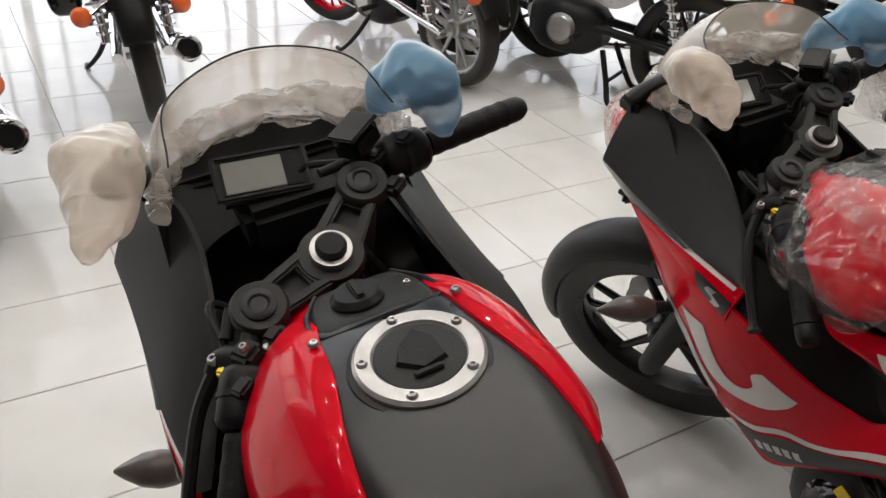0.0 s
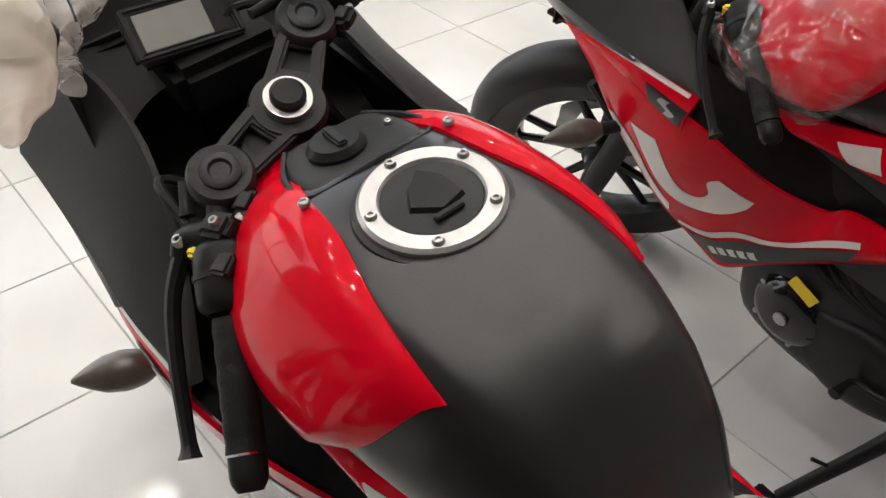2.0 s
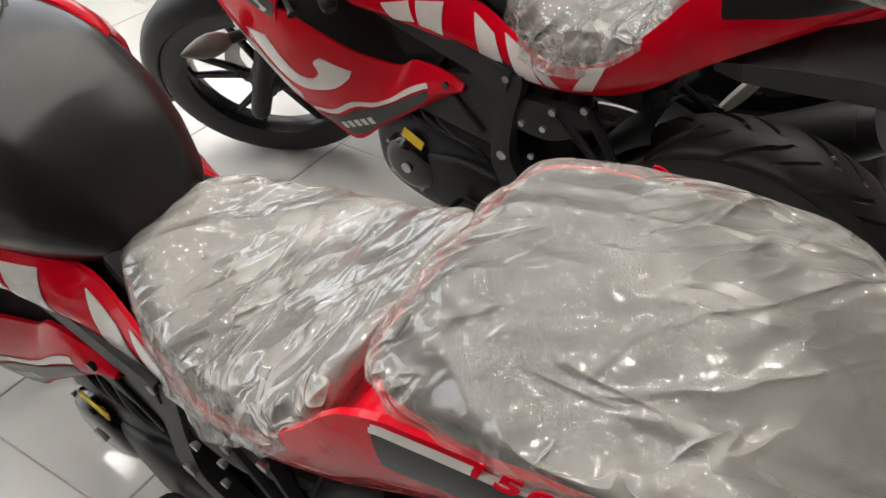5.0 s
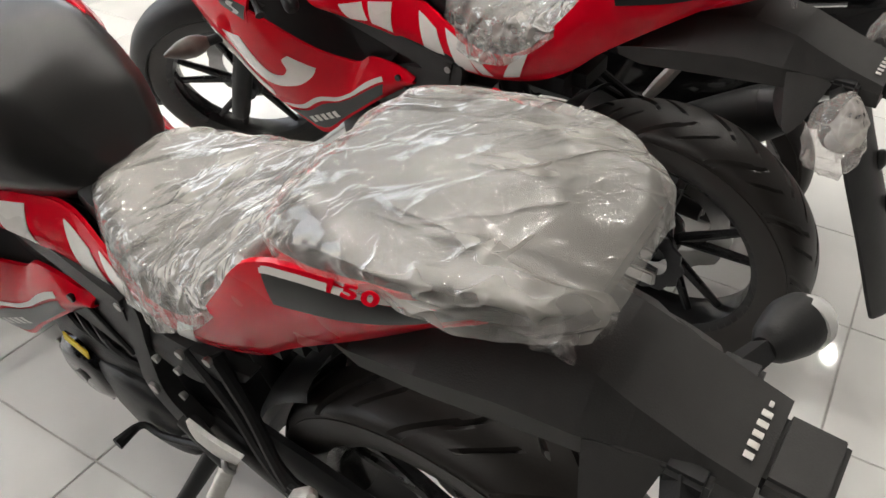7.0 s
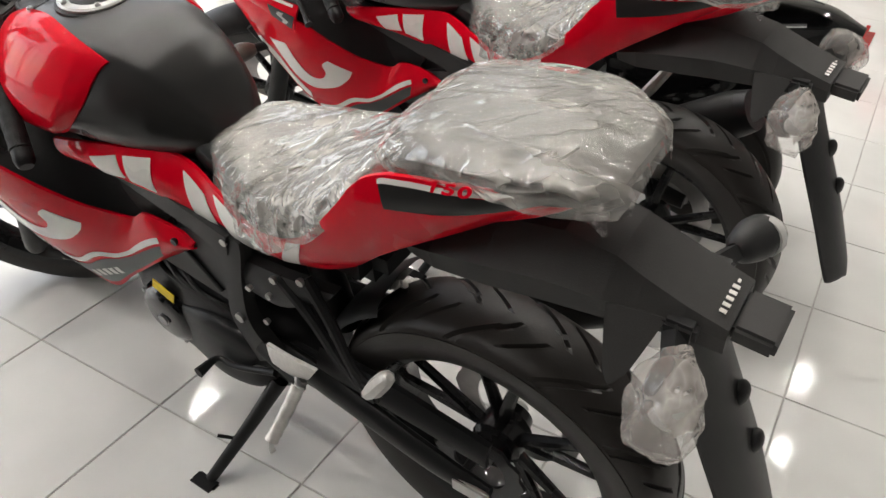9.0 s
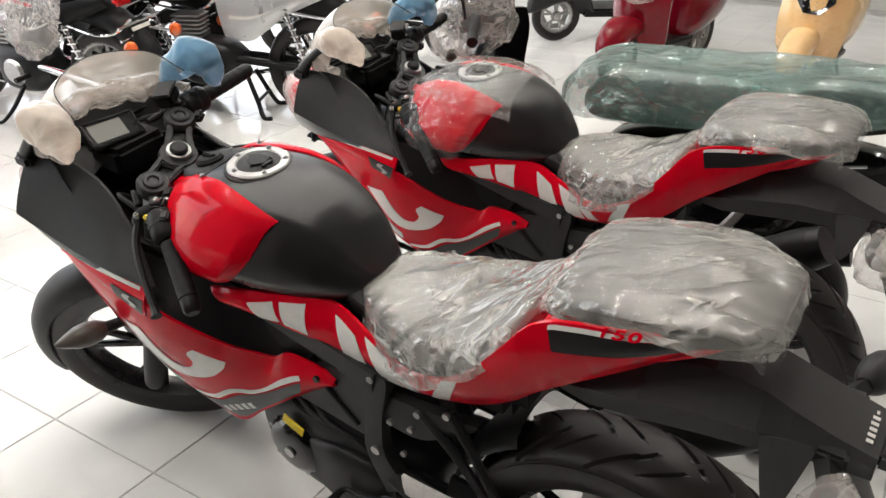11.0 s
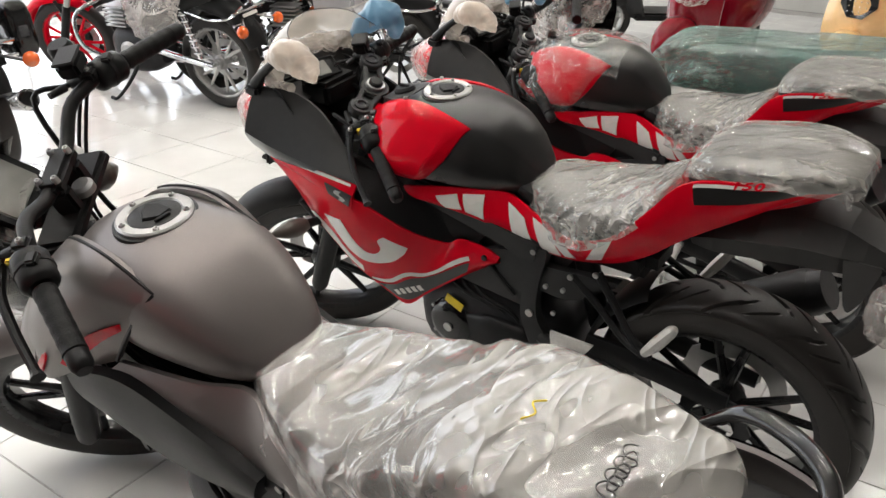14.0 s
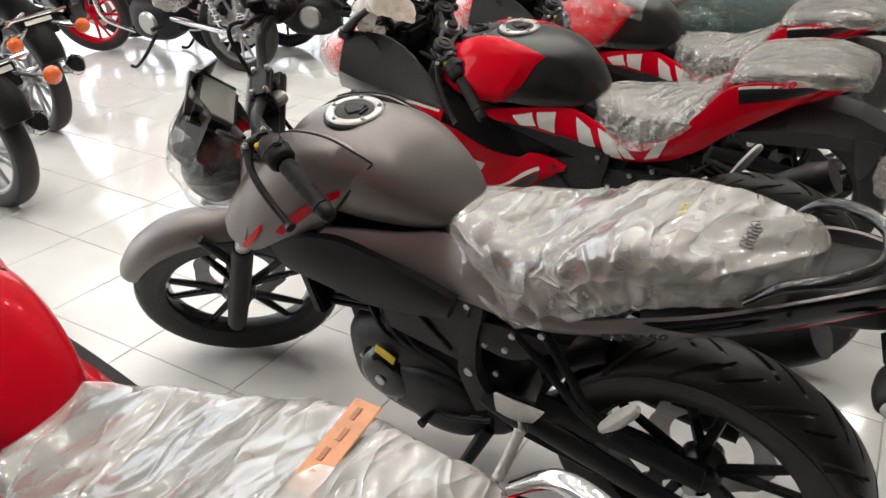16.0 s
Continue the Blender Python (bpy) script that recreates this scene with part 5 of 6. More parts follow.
    for i, w in enumerate((0.9, 1.0, 0.95, 1.0, 0.95, 0.4)):
        part("white_bar_mark", block(0.884, -0.026 + 0.0105 * i, 0.8105, 0.009 * w, 0.0060, 0.001, 0.0003, Matrix.Rotation(radians(9), 4, "Y")), WHITE, tu)
    for s in (-1, 1):
        part("fender_wing", Skin([(0.770, s * 0.076, 0.808), (0.800, s * 0.070, 0.806), (0.835, s * 0.058, 0.800)], [(0.792, s * 0.118, 0.742), (0.803, s * 0.124, 0.735), (0.818, s * 0.110, 0.752)], 0.004).sheet(14, 6, 0.006), MATT_PLASTIC, tu)
        part("lamp_socket", block(0.850, s * 0.056, 0.792, 0.040, 0.022, 0.026, 0.005), SOFT_BLACK, tu)
        ob = wrapped_lamp(root, (0.845, s * 0.055, 0.788), (0.868, s * 0.124, 0.782), s)
        bag = crumpled([(0.862, s * 0.098, 0.800), (0.866, s * 0.120, 0.792), (0.872, s * 0.145, 0.772), (0.880, s * 0.166, 0.745), (0.886, s * 0.178, 0.722)], [0.016, 0.034, 0.041, 0.036, 0.012], 34, 34, 0.010, 20, 3.0 * s)
        if s < 0 or foil_on_tank:
            part("foil_bag", bag, FILM_THIN, ob, "crumpled clear foil bag")
    part("mud_flap", flap(), SOFT_BLACK, root, "long matt black mud flap")
    for z, x, y in ((0.625, 0.922, 0.030), (0.545, 0.957, 0.030)):
        part("flap_bump", ball((x, y, z), 0.017, 14, (0.7, 1.0, 1.2)), SOFT_BLACK, root)
    part("tail_lamp", loft([(0.69, 0.895, 0.925, 0.055), (0.73, 0.905, 0.932, 0.04), (0.748, 0.912, 0.928, 0.02)], 8, 16, 3), DARK_RED_LENS, root, "red tail lamp")
    return root


def flap():
    v, n, k = [], 24, 9
    c = cr([(0.862, 0.775), (0.90, 0.67), (0.965, 0.52), (1.012, 0.40), (1.03, 0.355)], n)
    for off in (0.0, 0.005):
        for i in range(n):
            u = i / (n - 1)
            w = 0.060 + 0.012 * math.sin(math.pi * u) if u < 0.9 else 0.060 * math.sqrt(max(1 - ((u - 0.9) / 0.105) ** 2, 0.05))
            for j in range(k):
                b = 2 * j / (k - 1) - 1
                v.append((c[i][0] + off - 0.018 * b * b, w * b, c[i][1] + off * 0.4))
    f = grid_faces(n, k) + [tuple(reversed(q)) for q in grid_faces(n, k, False, n * k)]
    rim = [i * k for i in range(n)] + [(n - 1) * k + j for j in range(1, k)] + [i * k + k - 1 for i in reversed(range(n - 1))] + list(range(k - 2, 0, -1))
    f += [(b, a, a + n * k, b + n * k) for a, b in zip(rim, rim[1:] + rim[:1])]
    return v, f


SCREEN = film("milky_screen_foil", (0.74, 0.67, 0.58), 0.44, 0.2, 5, 0.3, 0.006, 0.02, 0.5, lines=0.1)
FILM_DULL = film("gathered_foil", (0.66, 0.60, 0.54), 0.36, 0.2, 22, 0.8, 0.014, 0.04, 0.5, True)
LABEL_INK = surface("faded_ink", (0.42, 0.18, 0.09), 0.6)


# ---- the naked street motorcycle ----
RED_STREAK = ((0.385, 0.676), (0.48, 0.706), (0.580, 0.748), (0.42, 0.672), (0.49, 0.690), (0.574, 0.728))


def naked_bike(label, paint, steer_angle=40, trim=SOFT_BLACK, rail=None, streak=True, group="street motorcycles", paper=False, seat_seed=4.0):
    root = thing("street_motorcycle", label, "motorcycle", group)
    m = steer(steer_angle)
    ahead = Matrix.Translation((-0.030, 0, -0.008)) @ m
    wheel(root, "front_wheel", FRONT_AXLE, 0.278, 0.084, ahead, 1)
    wheel(root, "rear_wheel", REAR_AXLE, 0.308, 0.135, None, 1)
    front_fork(root, ahead)
    lower_bike(root)
    fender(root, ahead, paint, 34, 125, 0.058, 0.296, "painted front mudguard")
    yk = part("top_yoke", moved(join(block(NUT.x - 0.02, 0, NUT.z - 0.02, 0.075, 0.22, 0.026, 0.008), block(NUT.x - 0.008, -0.03, NUT.z + 0.012, 0.04, 0.026, 0.05, 0.006), block(NUT.x - 0.008, 0.03, NUT.z + 0.012, 0.04, 0.026, 0.05, 0.006)), m), BLACK, root)
    part("bar_clamp", moved(block(NUT.x - 0.008, 0, NUT.z + 0.048, 0.042, 0.10, 0.026, 0.008), m), BLACK, yk)
    for s in (-1, 1):
        for dx in (-0.014, 0.014):
            part("clamp_bolt", moved(bolt((NUT.x - 0.008 + dx, s * 0.034, NUT.z + 0.062), 0.006, "Z", 0.006), m), STEEL, yk)
        part("riser_bar", moved(tube([(NUT.x - 0.008, 0, NUT.z + 0.045), (NUT.x - 0.01, s * 0.06, NUT.z + 0.047), (NUT.x - 0.005, s * 0.13, NUT.z + 0.075), (NUT.x + 0.02, s * 0.19, NUT.z + 0.075), (NUT.x + 0.03, s * 0.22, NUT.z + 0.068)], 0.0115, 12, 18), m), BLACK, yk)
        bar_side(root, m, (NUT.x + 0.028, s * 0.215, NUT.z + 0.068), (NUT.x + 0.115, s * 0.358, NUT.z + 0.03), s, 0.02)
    part("stem_nut", moved(lathe([(0, 0), (0.019, 0), (0.019, 0.012), (0.014, 0.018), (0, 0.018)], 16, (NUT.x + 0.012, 0, NUT.z - 0.002), "Z"), m), STEEL, yk)
    part("brake_reservoir", moved(lathe([(0, 0), (0.022, 0), (0.022, 0.035), (0.018, 0.042), (0, 0.042)], 20, (NUT.x - 0.03, 0.24, NUT.z + 0.085), "Z"), m), BLACK, root)
    # dash and lamp unit, carried by the fork
    tl = m @ Matrix.Translation((NUT.x - 0.115, 0, NUT.z + 0.035)) @ Matrix.Rotation(radians(52), 4, "Y")
    dash = part("dash", moved(block(0, 0, -0.014, 0.115, 0.155, 0.036, 0.014), tl), BLACK, root, "black dash with a grey display")
    part("display", moved(block(0.004, 0.0, 0.004, 0.078, 0.105, 0.005, 0.003), tl), SCREEN_LCD, dash, "grey display, switched off")
    lamp_unit = moved(loft([(-0.10, -0.085, 0.045, 0.088), (-0.15, -0.12, 0.055, 0.105), (-0.20, -0.13, 0.02, 0.095), (-0.245, -0.10, -0.02, 0.06), (-0.255, -0.08, -0.05, 0.02)], 18, 24, 3), m @ Matrix.Translation((NUT.x, 0, NUT.z - 0.07)))
    lu = part("headlamp_cowl", lamp_unit, GLOSS_BLACK, root, "gloss black headlamp cowl")
    part("headlamp_lens", moved(loft([(-0.17, -0.155, -0.045, 0.085), (-0.215, -0.15, -0.035, 0.075), (-0.25, -0.12, -0.05, 0.04)], 12, 20, 3), m @ Matrix.Translation((NUT.x, 0, NUT.z - 0.07))), CLEARLENS, lu, "clear headlamp lens")
    fly = Skin([(-0.10, -0.085, 0.10), (-0.14, -0.0, 0.125), (-0.10, 0.085, 0.10)], [(-0.20, -0.10, -0.02), (-0.26, 0.0, -0.02), (-0.20, 0.10, -0.02)], 0.0)
    part("fly_screen", moved(fly.sheet(16, 8, 0.004), m @ Matrix.Translation((NUT.x, 0, NUT.z - 0.03))), SMOKE, lu, "smoked fly screen")
    wrap = loft([(-0.085, -0.150, 0.075, 0.100), (-0.15, -0.170, 0.085, 0.120), (-0.21, -0.168, 0.060, 0.110), (-0.262, -0.135, 0.01, 0.070), (-0.275, -0.10, -0.04, 0.025)], 34, 40, 3)
    wrap = ([tuple(Vector(p) + noise.noise_vector(Vector(p) * 17 + Vector((seat_seed, 0, 0))) * 0.010) for p in wrap[0]], grid_faces(34, 40, True))
    part("foil_wrap", moved(wrap, m @ Matrix.Translation((NUT.x, 0, NUT.z - 0.06))), FILM_CLEAR, lu, "clear foil over the headlamp")
    for s in (-1, 1):
        c, e = m @ Vector((NUT.x - 0.10, s * 0.12, NUT.z - 0.10)), m @ Vector((NUT.x - 0.06, s * 0.215, NUT.z - 0.145))
        leaf_indicator(root, tuple(c), tuple(e), s, False)
    # tank, shrouds, seat
    part("tank", loft([(-0.305, 0.79, 0.86, 0.04), (-0.27, 0.745, 0.905, 0.092), (-0.20, 0.725, 0.925, 0.118), (-0.10, 0.728, 0.931, 0.124), (-0.02, 0.733, 0.918, 0.114), (0.05, 0.740, 0.874, 0.092), (0.10, 0.752, 0.825, 0.062), (0.125, 0.765, 0.79, 0.02)], 44, 40, 2.5), paint, root, "satin painted fuel tank")
    filler_cap(root, (-0.150, 0.0, 0.927), 1)
    seat_secs = [(0.05, 0.735, 0.772, 0.04), (0.10, 0.715, 0.788, 0.075), (0.20, 0.70, 0.785, 0.112), (0.30, 0.70, 0.795, 0.126), (0.38, 0.735, 0.84, 0.126), (0.45, 0.765, 0.872, 0.120), (0.56, 0.805, 0.885, 0.108), (0.65, 0.835, 0.885, 0.090), (0.70, 0.85, 0.882, 0.055)]
    seat = part("seat", loft(seat_secs, 28, 24, 3.2), VINYL, root, "long black seat under clear foil")
    part("seat_foil", drape([(0.048, 0.772, 0.026, 0.764, 0.752, 0.752, 0.002), (0.10, 0.797, 0.073, 0.766, 0.735, 0.735, 0.012), (0.18, 0.799, 0.106, 0.766, 0.698, 0.705, 0.020), (0.26, 0.804, 0.128, 0.770, 0.662, 0.685, 0.018), (0.34, 0.826, 0.136, 0.786, 0.690, 0.705, 0.012), (0.42, 0.866, 0.132, 0.820, 0.742, 0.750, 0.008),
                             (0.50, 0.890, 0.122, 0.846, 0.784, 0.790, 0.008), (0.58, 0.896, 0.110, 0.860, 0.814, 0.818, 0.008), (0.66, 0.896, 0.092, 0.868, 0.828, 0.842, 0.008), (0.705, 0.890, 0.068, 0.868, 0.846, 0.852, 0.006), (0.724, 0.876, 0.040, 0.866, 0.856, 0.856, 0.004)], 140, 110, 0.0055, 11, 70, seat_seed, 0.010, 2.6), FILM_MILKY, seat, "crumpled clear plastic foil")
    if paper:
        tl = Matrix.Translation((0.50, 0.055, 0.894)) @ Matrix.Rotation(radians(-6), 4, "Y") @ Matrix.Rotation(radians(6), 4, "X") @ Matrix.Rotation(radians(86), 4, "Z")
        part("paper_label", moved(block(0, 0, 0, 0.105, 0.032, 0.002, 0.0008), tl), LABEL_ORANGE, seat, "orange paper label")
        for k in range(4):
            part("label_bar", moved(block(-0.036 + 0.024 * k, 0.003 * (k % 2), 0.0016, 0.015, 0.006, 0.001, 0.0003), tl), LABEL_INK, seat)
    else:
        loops = [(0.622 + (0.008 + 0.004 * math.sin(0.37 * k)) * math.sin(0.8 * k), -0.060 + 0.0011 * k + 0.007 * math.cos(0.8 * k), 0.9005) for k in range(56)]
        part("pen_scrawl", tube(loops, 0.0008, 5, 170), INK, seat)
        part("yellow_scrawl", tube([(0.505, -0.022, 0.8975), (0.514, -0.008, 0.898), (0.504, 0.004, 0.898), (0.515, 0.014, 0.898)], 0.0011, 5, 24), YELLOW, seat)
    for s in (-1, 1):
        sh = Skin([(-0.325, s * 0.075, 0.868), (-0.25, s * 0.088, 0.908), (-0.14, s * 0.098, 0.922), (-0.038, s * 0.098, 0.892)], [(-0.395, s * 0.182, 0.64), (-0.33, s * 0.182, 0.655), (-0.25, s * 0.162, 0.70), (-0.169, s * 0.132, 0.734)], 0.036, 36, 0.55, 0.3)
        so = part("tank_shroud", sh.sheet(28, 14, 0.012), paint, root, "satin painted radiator shroud")
        if streak:
            part("red_streak", sh.band([(0.54, 0.85), (0.70, 0.65), (0.94, 0.36)], [(0.62, 0.93), (0.79, 0.76), (0.965, 0.44)], 14, 4, 0.0045), RED, so, "red streak")
            part("red_streak", sh.band([(0.08, 0.93), (0.22, 0.83), (0.36, 0.72)], [(0.12, 0.985), (0.27, 0.90), (0.38, 0.76)], 10, 3, 0.0045), RED, so)
        fw = Skin([(-0.36, s * 0.10, 0.83), (-0.33, s * 0.125, 0.84), (-0.29, s * 0.135, 0.84)], [(-0.44, s * 0.165, 0.69), (-0.42, s * 0.18, 0.66), (-0.37, s * 0.188, 0.65)], 0.012)
        part("shroud_front", fw.sheet(12, 10, 0.01), paint, root)
        part("shroud_seam", tube([tuple(sh.at(1.0, k / 8, -0.002)) for k in range(9)], 0.0035, 6, 24), BLACK, so)
        part("shroud_seam", tube([tuple(sh.at(0.25 + 0.75 * k / 8, 0.0, -0.003)) for k in range(9)], 0.003, 6, 24), BLACK, so)
        sc = Skin([(-0.31, s * 0.165, 0.665), (-0.21, s * 0.162, 0.712), (-0.12, s * 0.152, 0.725), (0.0, s * 0.146, 0.705), (0.14, s * 0.138, 0.665)], [(-0.28, s * 0.16, 0.605), (-0.18, s * 0.158, 0.595), (-0.08, s * 0.152, 0.58), (0.03, s * 0.145, 0.59), (0.12, s * 0.138, 0.61)], 0.006)
        part("scoop", sc.sheet(16, 6, 0.02), BLACK, root, "black air scoop")
        sd = Skin([(-0.165, s * 0.130, 0.732), (0.0, s * 0.106, 0.752), (0.095, s * 0.082, 0.765), (0.17, s * 0.114, 0.745), (0.26, s * 0.136, 0.715), (0.36, s * 0.141, 0.715), (0.56, s * 0.132, 0.79), (0.72, s * 0.098, 0.862), (0.84, s * 0.03, 0.895)],
                  [(-0.21, s * 0.140, 0.690), (-0.03, s * 0.134, 0.672), (0.09, s * 0.124, 0.66), (0.17, s * 0.12, 0.652), (0.255, s * 0.124, 0.652), (0.35, s * 0.127, 0.664), (0.56, s * 0.122, 0.742), (0.70, s * 0.095, 0.80), (0.85, s * 0.03, 0.86)], 0.010)
        do = part("side_panel", sd.sheet(60, 8, 0.008), paint, root, "satin painted side panel")
        if streak:
            up, low = [sd.find(x, z) for x, z in RED_STREAK[:3]], [sd.find(x, z) for x, z in RED_STREAK[3:]]
            part("red_streak", sd.band(up, low, 12, 5, 0.002), RED, do, "red streak")
            t0, s0 = sd.find(0.520, 0.741)
            turn = Matrix.Rotation(radians(-21) if s < 0 else radians(21), 4, "Y") @ (Matrix.Rotation(radians(86), 4, "X") if s < 0 else Matrix.Rotation(math.pi, 4, "Z") @ Matrix.Rotation(radians(86), 4, "X"))
            lettering("numeral", "150", 0.016, Matrix.Translation(sd.at(t0, s0, 0.003)) @ turn, INK, do, 0.0005, 0.05, 1.9)
            for k in range(3):
                q = sd.at(*sd.find(0.446 + 0.020 * k, 0.712 + 0.0078 * k), 0.003)
                part("black_bar_mark", block(*q, 0.015, 0.001, 0.012, 0.0003, Matrix.Rotation(radians(-21) if s < 0 else radians(21), 4, "Y")), INK, do)
        part("tail_insert", sd.band([(0.715, 0.03), (0.75, 0.35), (0.80, 0.70)], [(0.995, 0.03), (0.99, 0.40), (0.985, 0.80)], 8, 16, 0.004), GLOSS_BLACK, do, "gloss black tail insert")
        part("tail_red_edge", sd.band([(0.86, 0.86), (0.87, 0.96)], [(0.985, 0.80), (0.985, 0.96)], 4, 8, 0.003), RED, do)
        part("grab_rail", tube([(0.645, s * 0.115, 0.845), (0.69, s * 0.112, 0.888), (0.745, s * 0.09, 0.903), (0.785, s * 0.05, 0.908), (0.797, 0, 0.908)], [0.006, 0.008, 0.009, 0.010, 0.010], 12, 26, 1.4), rail or GLOSS_BLACK, root, "curved pillion grab rail")
        wrapped_lamp(root, (0.83, s * 0.04, 0.80), (0.85, s * 0.12, 0.785), s)
    part("tail_unit", loft([(0.48, 0.70, 0.78, 0.085), (0.60, 0.73, 0.84, 0.092), (0.72, 0.78, 0.865, 0.07), (0.82, 0.80, 0.885, 0.05), (0.86, 0.83, 0.875, 0.03)], 20, 22, 4), SOFT_BLACK, root)
    part("tail_lamp", loft([(0.80, 0.83, 0.865, 0.045), (0.84, 0.835, 0.865, 0.035), (0.855, 0.84, 0.86, 0.01)], 8, 14, 3), DARK_RED_LENS, root, "red tail lamp")
    part("mud_flap", flap(), SOFT_BLACK, root, "long matt black mud flap")
    return root


# ---- the plain commuter motorcycle of the back row ----
def commuter_bike(label, paint, side, rim_bright=True, crash_bar=False, centre_stand=False, foil_side=False, side_box=False, rim_paint=None):
    root = thing("commuter_motorcycle", label, "motorcycle", "commuter motorcycles")
    m = steer(18)
    for name, ax, r, w, mm in (("front_wheel", (-0.64, 0, 0.29), 0.29, 0.082, m), ("rear_wheel", (0.60, 0, 0.29), 0.29, 0.09, None)):
        wheel(root, name, ax, r, w, mm, 1, 6, rim_bright, False, rim_paint if name == "front_wheel" else None)
    front_fork(root, m)
    fender(root, m, paint, 20, 135, 0.055, 0.312, "painted front mudguard")
    part("engine", loft([(-0.22, 0.24, 0.40, 0.07), (-0.12, 0.18, 0.46, 0.13), (0.08, 0.18, 0.44, 0.13), (0.18, 0.24, 0.38, 0.07)], 14, 18, 3.5), CAST, root, "cast engine")
    for i in range(6):
        part("cooling_fin", block(-0.14, 0, 0.46 + 0.024 * i, 0.17, 0.18, 0.010, 0.003), STEEL, root)
    part("engine_cover", lathe([(0, -0.02), (0.06, -0.02), (0.08, 0.0), (0.085, 0.02)], 28, (-0.02, -0.13, 0.31)), STEEL, root, "polished engine cover")
    part("tank", loft([(-0.36, 0.70, 0.78, 0.05), (-0.28, 0.66, 0.86, 0.12), (-0.15, 0.66, 0.89, 0.145), (0.0, 0.68, 0.87, 0.13), (0.08, 0.70, 0.81, 0.08), (0.11, 0.73, 0.77, 0.03)], 28, 26, 2.6), paint, root, "gloss painted fuel tank")
    part("filler_lid", lathe([(0, 0), (0.04, 0), (0.038, 0.012), (0, 0.014)], 24, (-0.14, 0, 0.885), "Z"), CHROME, root)
    part("seat", loft([(0.06, 0.72, 0.77, 0.06), (0.16, 0.70, 0.79, 0.115), (0.38, 0.71, 0.80, 0.125), (0.60, 0.74, 0.82, 0.105), (0.72, 0.77, 0.815, 0.06)], 24, 22, 3), VINYL, root, "long black seat")
    for s in (-1, 1):
        sp = Skin([(0.06, s * 0.12, 0.70), (0.30, s * 0.14, 0.70), (0.52, s * 0.13, 0.74), (0.74, s * 0.07, 0.79)], [(0.10, s * 0.12, 0.48), (0.26, s * 0.14, 0.46), (0.46, s * 0.13, 0.60), (0.74, s * 0.07, 0.72)], 0.02)
        so = part("side_panel", sp.sheet(26, 8, 0.01), side, root, "painted side panel")
        part("pale_streak", sp.band([(0.1, 0.42), (0.4, 0.40), (0.62, 0.42)], [(0.1, 0.50), (0.4, 0.46), (0.62, 0.45)], 10, 3), WHITE, so)
        part("shock", tube([(0.44, s * 0.125, 0.68), (0.56, s * 0.125, 0.34)], 0.018, 12, 2), CHROME, root, "chrome rear shock")
        for i in range(8):
            c = Vector((0.455, s * 0.125, 0.64)).lerp(Vector((0.545, s * 0.125, 0.38)), i / 7)
            part("spring_coil", lathe([(0.022, -0.004), (0.031, -0.004), (0.031, 0.004), (0.022, 0.004)], 18, tuple(c), "Z", True), CHROME, root)
        part("swing_arm", tube([(0.14, s * 0.08, 0.34), (0.62, s * 0.10, 0.29)], 0.022, 10), CHROME if rim_bright else BLACK, root)
        part("indicator_stalk", tube([(0.84, s * 0.04, 0.60), (0.93, s * 0.14, 0.56)], 0.009, 8), CHROME, root)
        part("indicator", ball((0.94, s * 0.17, 0.555), 0.036, 18, (0.9, 1, 1)), AMBER, root, "orange indicator lens")
        part("footpeg", tube([(0.08, s * 0.12, 0.30), (0.08, s * 0.22, 0.30)], 0.015, 10), RUBBER, root)
        bar_side(root, m, (NUT.x - 0.02, s * 0.10, NUT.z + 0.07), (NUT.x + 0.10, s * 0.36, NUT.z + 0.07), s, 0.02)
        part("riser_bar", moved(tube([(NUT.x - 0.02, 0, NUT.z + 0.03), (NUT.x - 0.02, s * 0.06, NUT.z + 0.05), (NUT.x - 0.015, s * 0.11, NUT.z + 0.072)], 0.011, 10, 8), m), CHROME, root)
        part("mirror_stem", moved(tube([(NUT.x, s * 0.2, NUT.z + 0.08), (NUT.x - 0.02, s * 0.25, NUT.z + 0.2)], 0.005, 8), m), BLACK, root)
        part("mirror", moved(ball((NUT.x - 0.02, s * 0.26, NUT.z + 0.22), 0.055, 16, (0.25, 1.1, 0.8)), m), BLACK, root)
        part("grab_rail", tube([(0.42, s * 0.12, 0.77), (0.60, s * 0.125, 0.82), (0.76, s * 0.09, 0.84), (0.80, 0, 0.84)], 0.011, 10, 18), CHROME, root, "chrome grab rail")
        if crash_bar:
            part("crash_bar", tube([(-0.24, s * 0.08, 0.62), (-0.30, s * 0.24, 0.55), (-0.28, s * 0.25, 0.36), (-0.20, s * 0.08, 0.22)], 0.012, 10, 20), CHROME, root, "chrome crash bar")
        if centre_stand:
            part("centre_stand_leg", tube([(0.20, s * 0.09, 0.24), (0.26, s * 0.13, 0.10), (0.30, s * 0.17, 0.015), (0.35, s * 0.175, 0.012)], 0.014, 8, 14), BLACK, root)
    if centre_stand:
        part("stand_brace", tube([(0.26, -0.13, 0.10), (0.26, 0.13, 0.10)], 0.010, 8), BLACK, root)
    else:
        st = part("side_stand", tube([(0.02, -0.12, 0.24), (-0.04, -0.19, 0.12), (-0.08, -0.26, 0.052), (-0.13, -0.262, 0.048)], [0.013, 0.012, 0.010, 0.012], 8, 14), BLACK, root)
    part("rear_fender", tube([(0.42, 0, 0.66), (0.58, 0, 0.66), (0.74, 0, 0.62), (0.86, 0, 0.50), (0.90, 0, 0.42)], [0.05, 0.07, 0.075, 0.07, 0.06], 16, 22), BLACK, root, "black rear mudguard")
